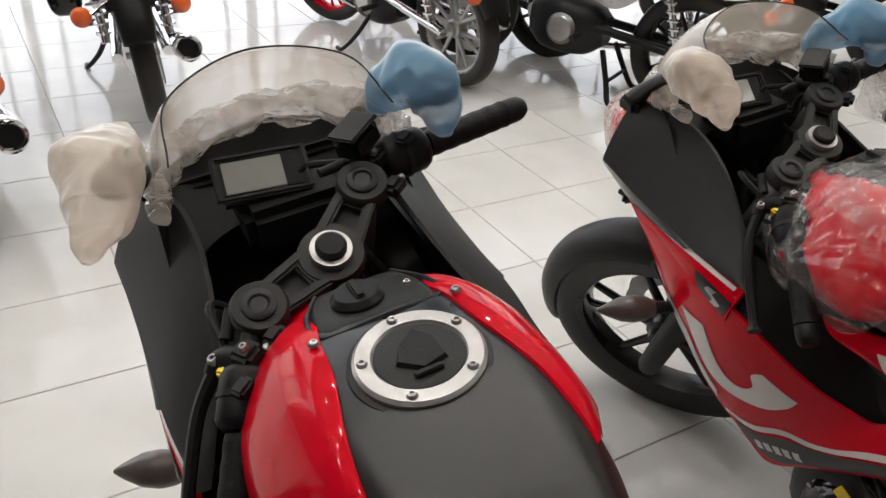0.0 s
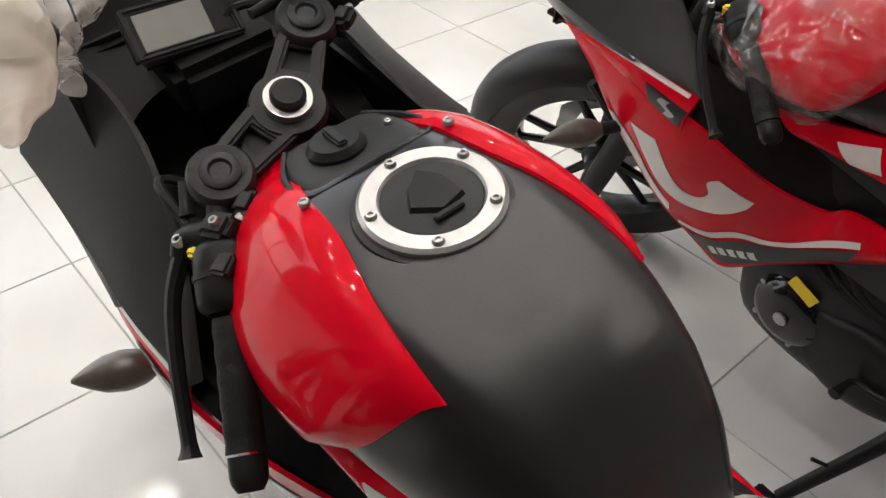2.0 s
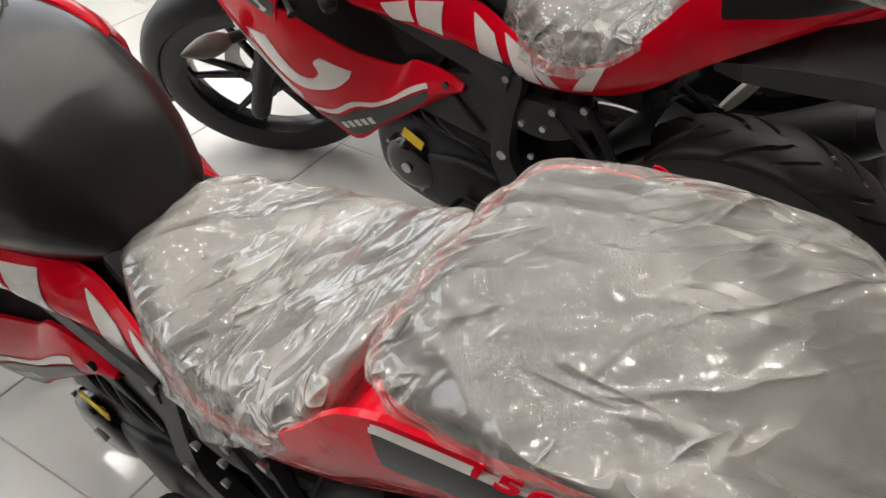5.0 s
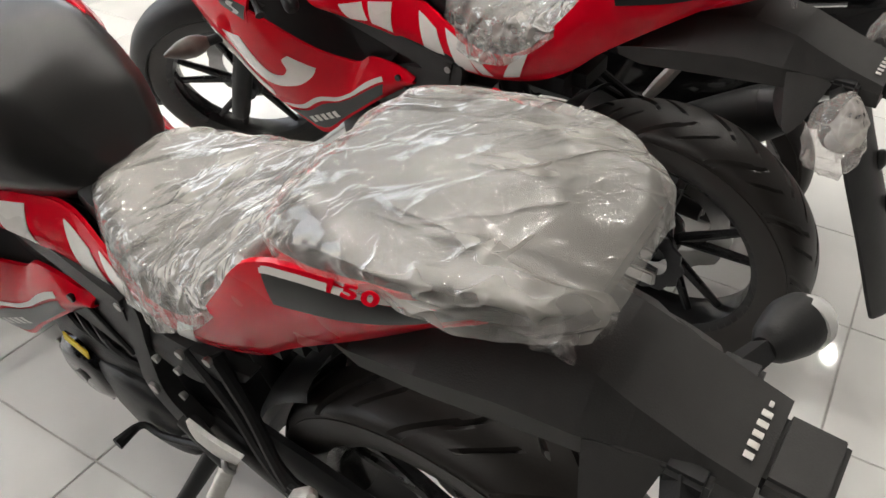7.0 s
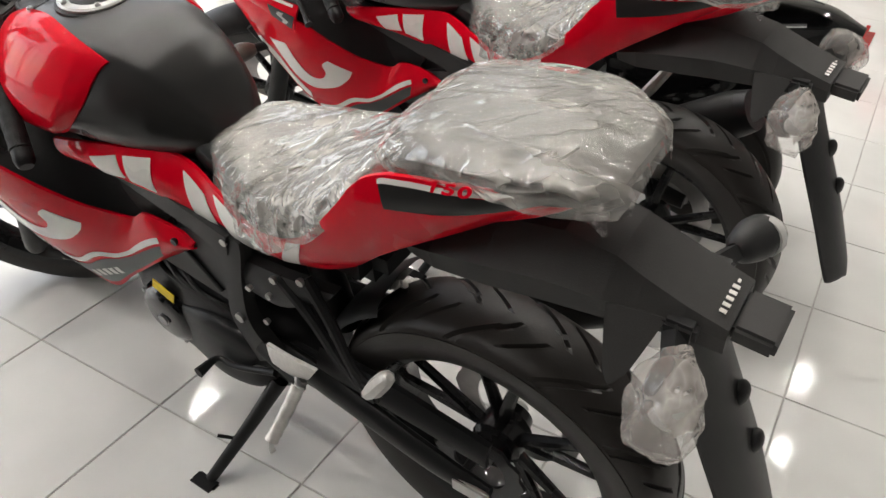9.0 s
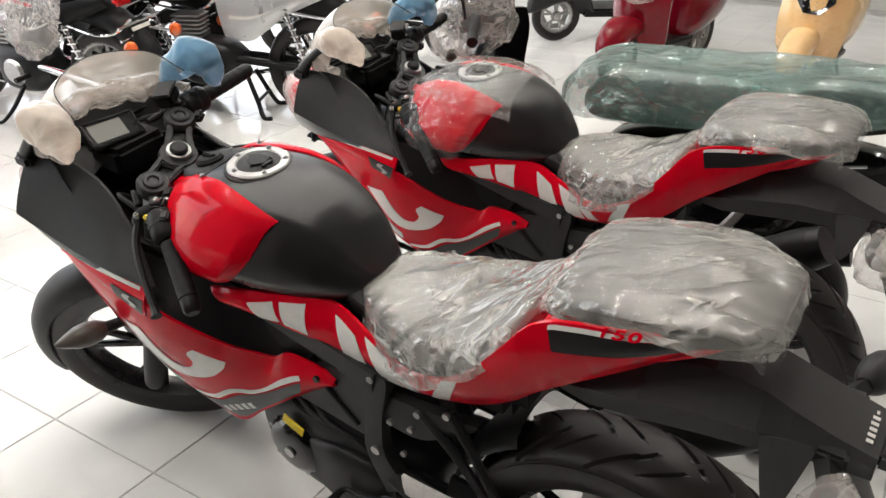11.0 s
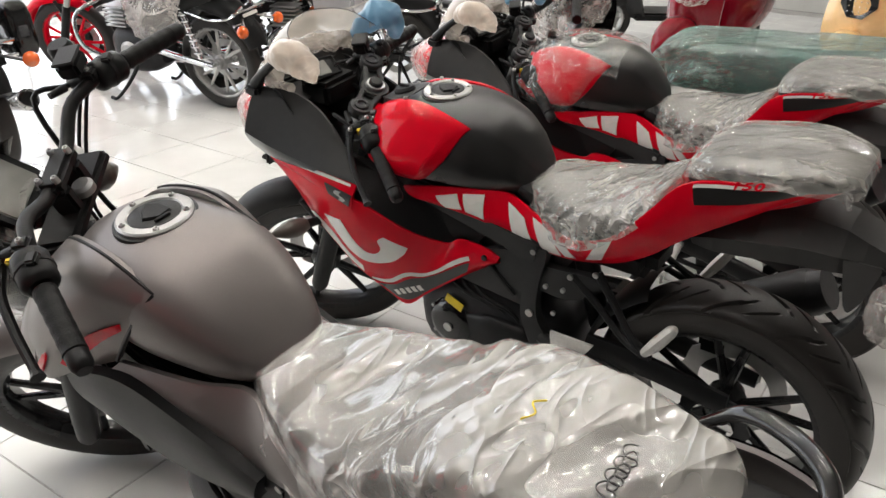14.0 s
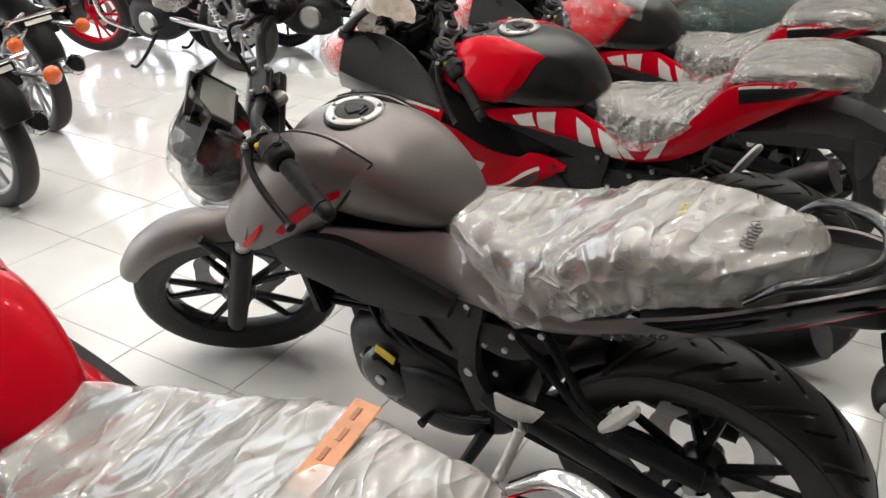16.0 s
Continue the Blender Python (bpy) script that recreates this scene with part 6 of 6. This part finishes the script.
    part("tail_lamp", block(0.79, 0, 0.755, 0.06, 0.13, 0.07, 0.02), DARK_RED_LENS, root, "red tail lamp")
    part("plate_holder", block(0.86, 0, 0.60, 0.012, 0.17, 0.12, 0.004, Matrix.Rotation(radians(-20), 4, "Y")), BLACK, root)
    part("plate_bar", block(0.873, 0, 0.615, 0.004, 0.13, 0.02, 0.001, Matrix.Rotation(radians(-20), 4, "Y")), WHITE, root)
    part("exhaust_pipe", tube([(-0.20, 0.04, 0.42), (-0.28, 0.06, 0.34), (-0.22, 0.10, 0.22), (0.10, 0.14, 0.20), (0.30, 0.15, 0.23)], 0.018, 10, 24), CHROME, root, "chrome exhaust pipe")
    part("silencer", tube([(0.28, 0.15, 0.225), (0.34, 0.155, 0.24), (0.70, 0.17, 0.315), (0.74, 0.172, 0.325)], [0.025, 0.052, 0.056, 0.050], 20, 16), CHROME, root, "chrome silencer")
    part("silencer_tip", tube([(0.725, 0.171, 0.321), (0.76, 0.173, 0.329)], [0.050, 0.036], 18, 3), BLACK, root)
    for s in (-1, 1):
        part("carrier_tube", tube([(0.50, s * 0.13, 0.62), (0.70, s * 0.16, 0.60), (0.84, s * 0.15, 0.62), (0.86, s * 0.05, 0.66)], 0.009, 8, 16), CHROME, root)
    for z in (0.575, 0.64):
        part("plate_frame_bar", tube([(0.865, -0.15, z), (0.865, 0.15, z)], 0.008, 8), CHROME, root, "chrome plate frame bar")
    part("headlamp", moved(ball((NUT.x - 0.14, 0, NUT.z - 0.06), 0.10, 24, (0.75, 1, 1)), m), paint, root, "round headlamp")
    part("headlamp_lens", moved(ball((NUT.x - 0.165, 0, NUT.z - 0.06), 0.092, 24, (0.7, 1, 1)), m), CLEARLENS, root)
    for s in (-1, 1):
        part("clock", moved(lathe([(0, -0.03), (0.042, -0.02), (0.045, 0.02), (0, 0.022)], 22, (NUT.x - 0.09, s * 0.05, NUT.z + 0.06), "Z"), m), BLACK, root)
    if side_box:
        for s in (-1, 1):
            box = part("side_box", loft([(0.50, 0.58, 0.74, 0.03, s * 0.21), (0.54, 0.53, 0.79, 0.055, s * 0.215), (0.80, 0.53, 0.79, 0.06, s * 0.215), (0.85, 0.58, 0.74, 0.035, s * 0.21)], 14, 20, 4), GLOSS_BLACK, root, "black side box")
            part("box_hasp", block(0.853, s * 0.21, 0.66, 0.01, 0.04, 0.05, 0.003), CHROME, box)
    if foil_side:
        g = Skin([(0.04, -0.155, 0.78), (0.30, -0.175, 0.78), (0.56, -0.165, 0.80)], [(0.08, -0.155, 0.44), (0.26, -0.175, 0.42), (0.48, -0.165, 0.56)], 0.03).sheet(30, 20, 0.002)
        part("foil_wrap", ([tuple(Vector(p) + noise.noise_vector(Vector(p) * 16) * 0.014) for p in g[0]], g[1]), FILM_THIN, root, "clear foil over the side panel")
    return root


# ---- scooters ----
def scooter(label, paint, seat_mat=None, bag=None, badge=False, front_foil=False, seat_len=0.78):
    root = thing("scooter", label, "scooter", "scooters")
    m = steer(10)
    wheel(root, "front_wheel", (-0.60, 0, 0.215), 0.215, 0.085, None, 1, 5, True, False)
    wheel(root, "rear_wheel", (0.62, 0, 0.215), 0.215, 0.095, None, 1, 5, True, False)
    part("front_mudguard", loft([(-0.86, 0.24, 0.33, 0.02), (-0.82, 0.24, 0.42, 0.075), (-0.72, 0.27, 0.49, 0.098), (-0.60, 0.32, 0.51, 0.10), (-0.48, 0.34, 0.49, 0.09), (-0.40, 0.36, 0.44, 0.05)], 24, 24, 2.4), paint, root, "rounded painted front mudguard")
    sh = []
    n, k = 26, 15
    prof = cr([(-0.36, 0.24, 0.15), (-0.42, 0.34, 0.20), (-0.47, 0.52, 0.215), (-0.46, 0.72, 0.205), (-0.42, 0.88, 0.17), (-0.40, 0.97, 0.11)], n)
    for off in (0.0, 0.02):
        for x, z, w in prof:
            for j in range(k):
                b = 2 * j / (k - 1) - 1
                sh.append((x + off + 0.11 * b * b - 0.05, (w - off * 0.2) * b, z))
    f = grid_faces(n, k) + [tuple(reversed(q)) for q in grid_faces(n, k, False, n * k)]
    rim = [i * k for i in range(n)] + [(n - 1) * k + j for j in range(1, k)] + [i * k + k - 1 for i in reversed(range(n - 1))] + list(range(k - 2, 0, -1))
    f += [(b, a, a + n * k, b + n * k) for a, b in zip(rim, rim[1:] + rim[:1])]
    shield = part("leg_shield", (sh, f), paint, root, "curved painted leg shield")
    if badge:
        hexa = [(0.0, 0.82), (0.105, 0.76), (0.12, 0.66), (0.05, 0.58), (-0.05, 0.58), (-0.12, 0.66), (-0.105, 0.76)]
        v = [(-0.535 + 0.11 * (y / 0.21) ** 2 + o, y, z) for o in (0.0, 0.015) for y, z in hexa]
        part("front_grille", (v, [tuple(range(7)), tuple(range(13, 6, -1))] + [(i, i + 7, (i + 1) % 7 + 7, (i + 1) % 7) for i in range(7)]), GLOSS_BLACK, shield, "black dotted front panel", 20)
        for r in range(5):
            for c in range(4):
                y = -0.055 + 0.037 * c
                part("grille_stud", ball((-0.537 + 0.11 * (y / 0.21) ** 2, y, 0.62 + 0.035 * r), 0.005, 8), CHROME, shield)
    part("floorboard", block(-0.12, 0, 0.27, 0.56, 0.34, 0.07, 0.02), BLACK, root)
    part("body", loft([(0.02, 0.26, 0.58, 0.08), (0.08, 0.24, 0.66, 0.155), (0.30, 0.26, 0.70, 0.19), (0.58, 0.34, 0.72, 0.18), (0.80, 0.46, 0.73, 0.12), (0.92, 0.56, 0.70, 0.04)], 30, 28, 2.8), paint if not bag else GLOSS_BLACK, root, "rounded rear body")
    rise = 0.04 if seat_mat else 0.0
    seat_secs = [(-0.02, 0.68, 0.75, 0.07), (0.04, 0.67, 0.795, 0.135), (0.20, 0.68, 0.81, 0.155), (0.42, 0.70, 0.83, 0.155), (0.70, 0.73, 0.86, 0.13), (0.88, 0.77, 0.86, 0.07)]
    seat = part("seat", loft([(x, low + rise, top + rise, w) for x, low, top, w in seat_secs], 26, 24, 2.8), VINYL, root, "long black seat")
    if seat_mat:
        part("seat_foil", drape([(-0.095, 0.770, 0.045, 0.750, 0.735, 0.735, 0.002), (-0.080, 0.822, 0.100, 0.790, 0.735, 0.735, 0.004), (-0.040, 0.866, 0.136, 0.810, 0.735, 0.735, 0.008), (0.04, 0.892, 0.158, 0.825, 0.742, 0.742, 0.008), (0.20, 0.902, 0.168, 0.838, 0.752, 0.752, 0.008), (0.45, 0.914, 0.166, 0.850, 0.775, 0.775, 0.008),
                                 (0.65, 0.930, 0.150, 0.872, 0.805, 0.805, 0.008), (0.82, 0.938, 0.120, 0.892, 0.840, 0.840, 0.008), (0.93, 0.932, 0.075, 0.902, 0.870, 0.870, 0.006), (0.965, 0.916, 0.030, 0.904, 0.890, 0.890, 0.002)], 110, 90, 0.006, 11, 14, 11.0, 0.010), seat_mat, seat, "crumpled greenish foil")
    part("steering_tube", moved(tube([(-0.47, 0, 0.62), (-0.42, 0, 0.98)], 0.03, 12), m), BLACK, root)
    hs = part("handlebar_cowl", moved(loft([(-0.56, 0.93, 0.99, 0.03), (-0.52, 0.90, 1.05, 0.085), (-0.44, 0.91, 1.07, 0.12), (-0.36, 0.94, 1.05, 0.09), (-0.32, 0.96, 1.02, 0.03)], 20, 22, 2.5), m), paint, root, "painted handlebar cowl")
    part("headlamp", moved(ball((-0.545, 0, 0.975), 0.062, 20, (0.5, 1.1, 0.9)), m), CLEARLENS, hs, "clear headlamp")
    for s in (-1, 1):
        part("grip", moved(tube([(-0.40, s * 0.10, 1.0), (-0.36, s * 0.22, 1.01), (-0.32, s * 0.34, 1.0)], [0.014, 0.017, 0.017], 10, 10), m), GRIP, hs)
        part("mirror", moved(ball((-0.38, s * 0.27, 1.18), 0.055, 14, (0.3, 1.1, 0.8)), m), BLACK, hs)
        part("mirror_stem", moved(tube([(-0.40, s * 0.20, 1.02), (-0.38, s * 0.26, 1.16)], 0.005, 8), m), BLACK, hs)
        part("indicator", ball((-0.46, s * 0.15, 0.86), 0.03, 12, (0.6, 1, 0.7)), AMBER if not bag else SMOKE_LENS, root)
    if bag:
        part("foil_bag", crumpled([(-0.56, -0.06, 0.82), (-0.52, -0.06, 0.87), (-0.46, -0.07, 0.93), (-0.37, -0.08, 0.97), (-0.28, -0.08, 0.96)], [0.03, 0.08, 0.12, 0.12, 0.05], 34, 30, 0.022, 9, 4.0), bag, hs, "crumpled foil over the handlebar cowl")
        for s in (-1, 1):
            part("trim_strip", tube([(0.06, s * 0.168, 0.655), (0.16, s * 0.196, 0.64), (0.34, s * 0.204, 0.66), (0.58, s * 0.190, 0.705), (0.80, s * 0.132, 0.735)], 0.006, 8, 30), CHROME, root, "bright trim strip")
    if front_foil:
        v, ff = crumpled([(-0.50, 0, 0.60), (-0.52, 0, 0.72), (-0.50, 0, 0.92)], [0.10, 0.17, 0.12], 26, 24, 0.02, 9, 8.0)
        part("foil_wrap", (v, ff), FILM_THIN, shield, "clear foil over the front")
    part("tail_lamp", block(0.92, 0, 0.66, 0.04, 0.14, 0.06, 0.015), DARK_RED_LENS, root)
    part("silencer", tube([(0.30, 0.14, 0.20), (0.45, 0.17, 0.23), (0.80, 0.19, 0.30)], [0.02, 0.05, 0.045], 16, 12), BLACK, root)
    part("side_stand", tube([(0.02, -0.14, 0.24), (-0.03, -0.20, 0.12), (-0.06, -0.25, 0.05)], 0.011, 8, 8), BLACK, root)
    return root


# ---- the room ----
TILE = 0.4
X0, X1, Y0, Y1, HEIGHT = -5.6, 5.2, -5.2, 9.2, 5.0


def floor_material():
    m = surface("floor_tile", (0.68, 0.68, 0.66), 0.10, 0.0, 0.0, 0.08, 3.0, rough_vary=0.05, big=2.2, spec=0.34)
    nt = m.node_tree
    oi, mx = nt.nodes.new("ShaderNodeObjectInfo"), nt.nodes.new("ShaderNodeMix")
    mr = nt.nodes.new("ShaderNodeMapRange")
    mr.inputs["To Min"].default_value, mr.inputs["To Max"].default_value = 0.0, 0.10
    mx.data_type = "RGBA"
    mx.inputs["B"].default_value = (0.5, 0.49, 0.46, 1)
    b = nt.nodes["Principled BSDF"]
    src = b.inputs["Base Color"].links[0].from_socket
    nt.links.new(oi.outputs["Random"], mr.inputs["Value"]), nt.links.new(mr.outputs["Result"], mx.inputs["Factor"])
    nt.links.new(src, mx.inputs["A"]), nt.links.new(mx.outputs["Result"], b.inputs["Base Color"])
    nb, bp, tc = nt.nodes.new("ShaderNodeTexNoise"), nt.nodes.new("ShaderNodeBump"), nt.nodes.new("ShaderNodeNewGeometry")
    nb.inputs["Scale"].default_value, nb.inputs["Detail"].default_value = 5.0, 2
    bp.inputs["Strength"].default_value, bp.inputs["Distance"].default_value = 0.25, 0.004
    nt.links.new(tc.outputs["Position"], nb.inputs["Vector"]), nt.links.new(nb.outputs["Fac"], bp.inputs["Height"]), nt.links.new(bp.outputs["Normal"], b.inputs["Normal"])
    for n in nt.nodes:
        if n.type == "TEX_NOISE" and n is not nb:
            nt.links.new(tc.outputs["Position"], n.inputs["Vector"])
    return m


FLOOR_TILE = floor_material()
GROUT = surface("grout", (0.42, 0.41, 0.39), 0.9, vary=0.25, grain=60)
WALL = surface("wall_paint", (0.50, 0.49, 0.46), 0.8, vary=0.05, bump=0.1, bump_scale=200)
# unseen east wall: tone lowered to put less light on the hind floor
WALL_EAST_DIMMED = surface("dimmed_east_wall", (0.22, 0.215, 0.21), 0.8, vary=0.06, bump=0.1, bump_scale=200)
# unseen south wall: dark tone stands in for the dim side of the room
WALL_DIMMED = surface("dimmed_unseen_wall", (0.10, 0.10, 0.105), 0.7, vary=0.08, bump=0.1, bump_scale=200)
CEIL = surface("ceiling_paint", (0.42, 0.41, 0.40), 0.85, vary=0.04)
MULLION = surface("dark_aluminium", (0.08, 0.08, 0.085), 0.4, 0.5)
PAVING = surface("paving", (0.45, 0.43, 0.40), 0.8, vary=0.2, grain=12)
LAMP_ON = lit("lamp_diffuser", (1.0, 0.95, 0.88), 165.0)


def tile_mesh():
    g, b, h = (TILE - 0.004) / 2, 0.0012, 0.006
    v = [(x * g, y * g, z) for z in (-h, -b) for x, y in ((-1, -1), (1, -1), (1, 1), (-1, 1))] + [(x * (g - b), y * (g - b), 0.0) for x, y in ((-1, -1), (1, -1), (1, 1), (-1, 1))]
    f = [(8, 9, 10, 11)] + [(4 + i, 4 + (i + 1) % 4, 8 + (i + 1) % 4, 8 + i) for i in range(4)] + [(i, (i + 1) % 4, 4 + (i + 1) % 4, 4 + i) for i in range(4)]
    return v, f


def plain_box(name, x0, x1, y0, y1, z0, z1, mat, label="", category="", kind="structure", bevel=0.0):
    geo = block((x0 + x1) / 2, (y0 + y1) / 2, (z0 + z1) / 2, x1 - x0, y1 - y0, z1 - z0, 0.002)
    ob = part(name, geo, mat)
    return tagged(ob, label, category, "", kind)


floor = plain_box("floor", X0, X1, Y0, Y1, -0.15, -0.003, GROUT, "pale glossy square floor tiles with thin grout lines", "floor")
plain_box("ceiling", X0, X1, Y0, Y1, HEIGHT, HEIGHT + 0.15, CEIL, "plain white painted ceiling", "ceiling")
# added out of view; its grey only dims what the floor mirrors
plain_box("wall_east", X1, X1 + 0.2, Y0, Y1, 0, HEIGHT, WALL_EAST_DIMMED, "unseen plain wall, toned grey to dim floor reflections", "wall")
# added out of view, kept dark so the tank flanks mirror little light
plain_box("wall_south", X0, X1, Y0 - 0.2, Y0, 0, HEIGHT, WALL_DIMMED, "unseen plain wall, toned dark to dim reflections", "wall")
plain_box("wall_north", X0, X1, Y1, Y1 + 0.2, 0, HEIGHT, WALL, "plain pale painted wall", "wall")
plain_box("wall_west", X0 - 0.2, X0, Y0, Y1, HEIGHT - 0.3, HEIGHT, WALL, "pale lintel over the shop front", "wall")
plain_box("pavement", -60, X0, -40, 45, -0.2, -0.02, PAVING, "sunlit paving outside the shop front", "pavement")
shop_front = thing("window_1", "tall glazed shop front with dark frames", "window", "", "structure")
for i in range(9):
    y = Y0 + (Y1 - Y0) * i / 8
    part("window_frame", block(X0 - 0.1, min(max(y, Y0 + 0.04), Y1 - 0.04), (HEIGHT - 0.3) / 2, 0.08, 0.08, HEIGHT - 0.3, 0.006), MULLION, shop_front)
for i in range(32):
    y = Y0 + (Y1 - Y0) * (i + 0.5) / 32
    part("window_bar", block(X0 - 0.1, y, (HEIGHT - 0.3) / 2, 0.03, 0.03, HEIGHT - 0.34, 0.004), MULLION, shop_front)
for z in (0.04, 2.2, 3.5):
    part("window_rail", block(X0 - 0.1, (Y0 + Y1) / 2, z, 0.06, Y1 - Y0, 0.08, 0.006), MULLION, shop_front)

lamp = thing("ceiling_lamp", "round white ceiling downlight, switched on", "lamp", "ceiling lamps")
part("housing", lathe([(0.085, -0.012), (0.105, -0.008), (0.110, 0.0), (0.108, 0.012), (0.085, 0.012)], 32, axis="Z", closed=True), WHITE, lamp)
part("diffuser", lathe([(0.0, -0.006), (0.084, -0.006), (0.084, 0.006), (0.0, 0.006)], 28, axis="Z"), LAMP_ON, lamp)
lamp.matrix_world = pose(-3.0, -3.6, HEIGHT - 0.014)
for i in range(5):
    for j in range(9):
        if (i or j) and (j >= 5 if i == 4 else j < 7):
            copy_thing(lamp, pose(-3.0 + 1.35 * i, -3.6 + 1.35 * j, HEIGHT - 0.014))

# ---- vehicles ----
bike_a = set_at(sport_bike("red and black sports motorcycle with foil-wrapped seats, leaning on its stand"), 1.0, 0.176, -3.5, 10)
bike_b = set_at(sport_bike("red and black sports motorcycle with foil over seats and tank", 34, True), 1.0, 1.005, -6, 10)
set_at(naked_bike("satin grey street motorcycle with foil-wrapped seat and red streaks", GREY_PAINT, 41), 1.068, -0.672, -4.5, 12.5)
set_at(naked_bike("red street motorcycle with foil-wrapped seat and orange label", RED, 36, rail=CHROME, streak=False, paper=True, seat_seed=17.0), 0.935, -1.52, 0.0, 11)
set_at(commuter_bike("silver commuter motorcycle with chrome silencer", SILVER, SILVER), -1.91, -0.36, 2, 7)
set_at(commuter_bike("black commuter motorcycle with chrome rear shocks", GLOSS_BLACK, GLOSS_BLACK, side_box=True), -2.60, 0.47, -8, 7)
set_at(commuter_bike("red commuter motorcycle with crash bar and foil-wrapped side panel", RED, BLACK, True, True, False, True, rim_paint=RED), -2.58, 1.78, 8, 7)
set_at(commuter_bike("red and black commuter motorcycle with black wheels", RED, GLOSS_BLACK, False), -2.79, 2.38, 22, 7)
set_at(commuter_bike("grey commuter motorcycle standing on its centre stand", SILVER, SILVER, False, False, True), -1.80, 2.42, 28, 0)
set_at(commuter_bike("black commuter motorcycle with black wheels", GLOSS_BLACK, BLACK, False), -1.75, 4.05, 30, 7)
set_at(scooter("black scooter with green foil on seat and bagged handlebar", GLOSS_BLACK, FILM_GREEN, FILM_THIN), 0.97, 1.50, -2, 6)
set_at(scooter("deep red retro scooter with clear foil on its front", DEEP_RED, None, None, False, True), 0.13, 4.92, 80, 4)
set_at(scooter("cream retro scooter with black dotted front panel", CREAM, None, None, True), 1.15, 5.15, 86, 4)
set_at(scooter("dark grey scooter with bright wheels", SOFT_BLACK), -0.55, 6.0, 40, 4)
set_at(scooter("bright red scooter with black seat", RED), 2.75, 3.9, 5, 4)

# ---- floor tiles, laid last ----
near = to_mesh("tile", tile_mesh(), FLOOR_TILE)
rest_v, rest_f = [], []
tv, tf = tile_mesh()
for ix in range(int(X0 / TILE), int(X1 / TILE)):
    for iy in range(int(Y0 / TILE), int(Y1 / TILE)):
        cx, cy = (ix + 0.5) * TILE, (iy + 0.5) * TILE
        if -2.9 < cx < 2.9 and -2.2 < cy < 5.9 and len(floor.children) < 300:
            ob = new("tile", near)
            ob.location = (cx, cy, 0)
            ob.parent = floor
        else:
            b0 = len(rest_v)
            rest_v += [(p[0] + cx, p[1] + cy, p[2]) for p in tv]
            rest_f += [tuple(i + b0 for i in q) for q in tf]
me = bpy.data.meshes.new("far_tiles")
me.from_pydata(rest_v, [], rest_f)
me.materials.append(FLOOR_TILE)
far_tiles = tagged(new("far_tiles", me), "pale glossy floor tiles", "", "", "stuff")
far_tiles.parent = floor
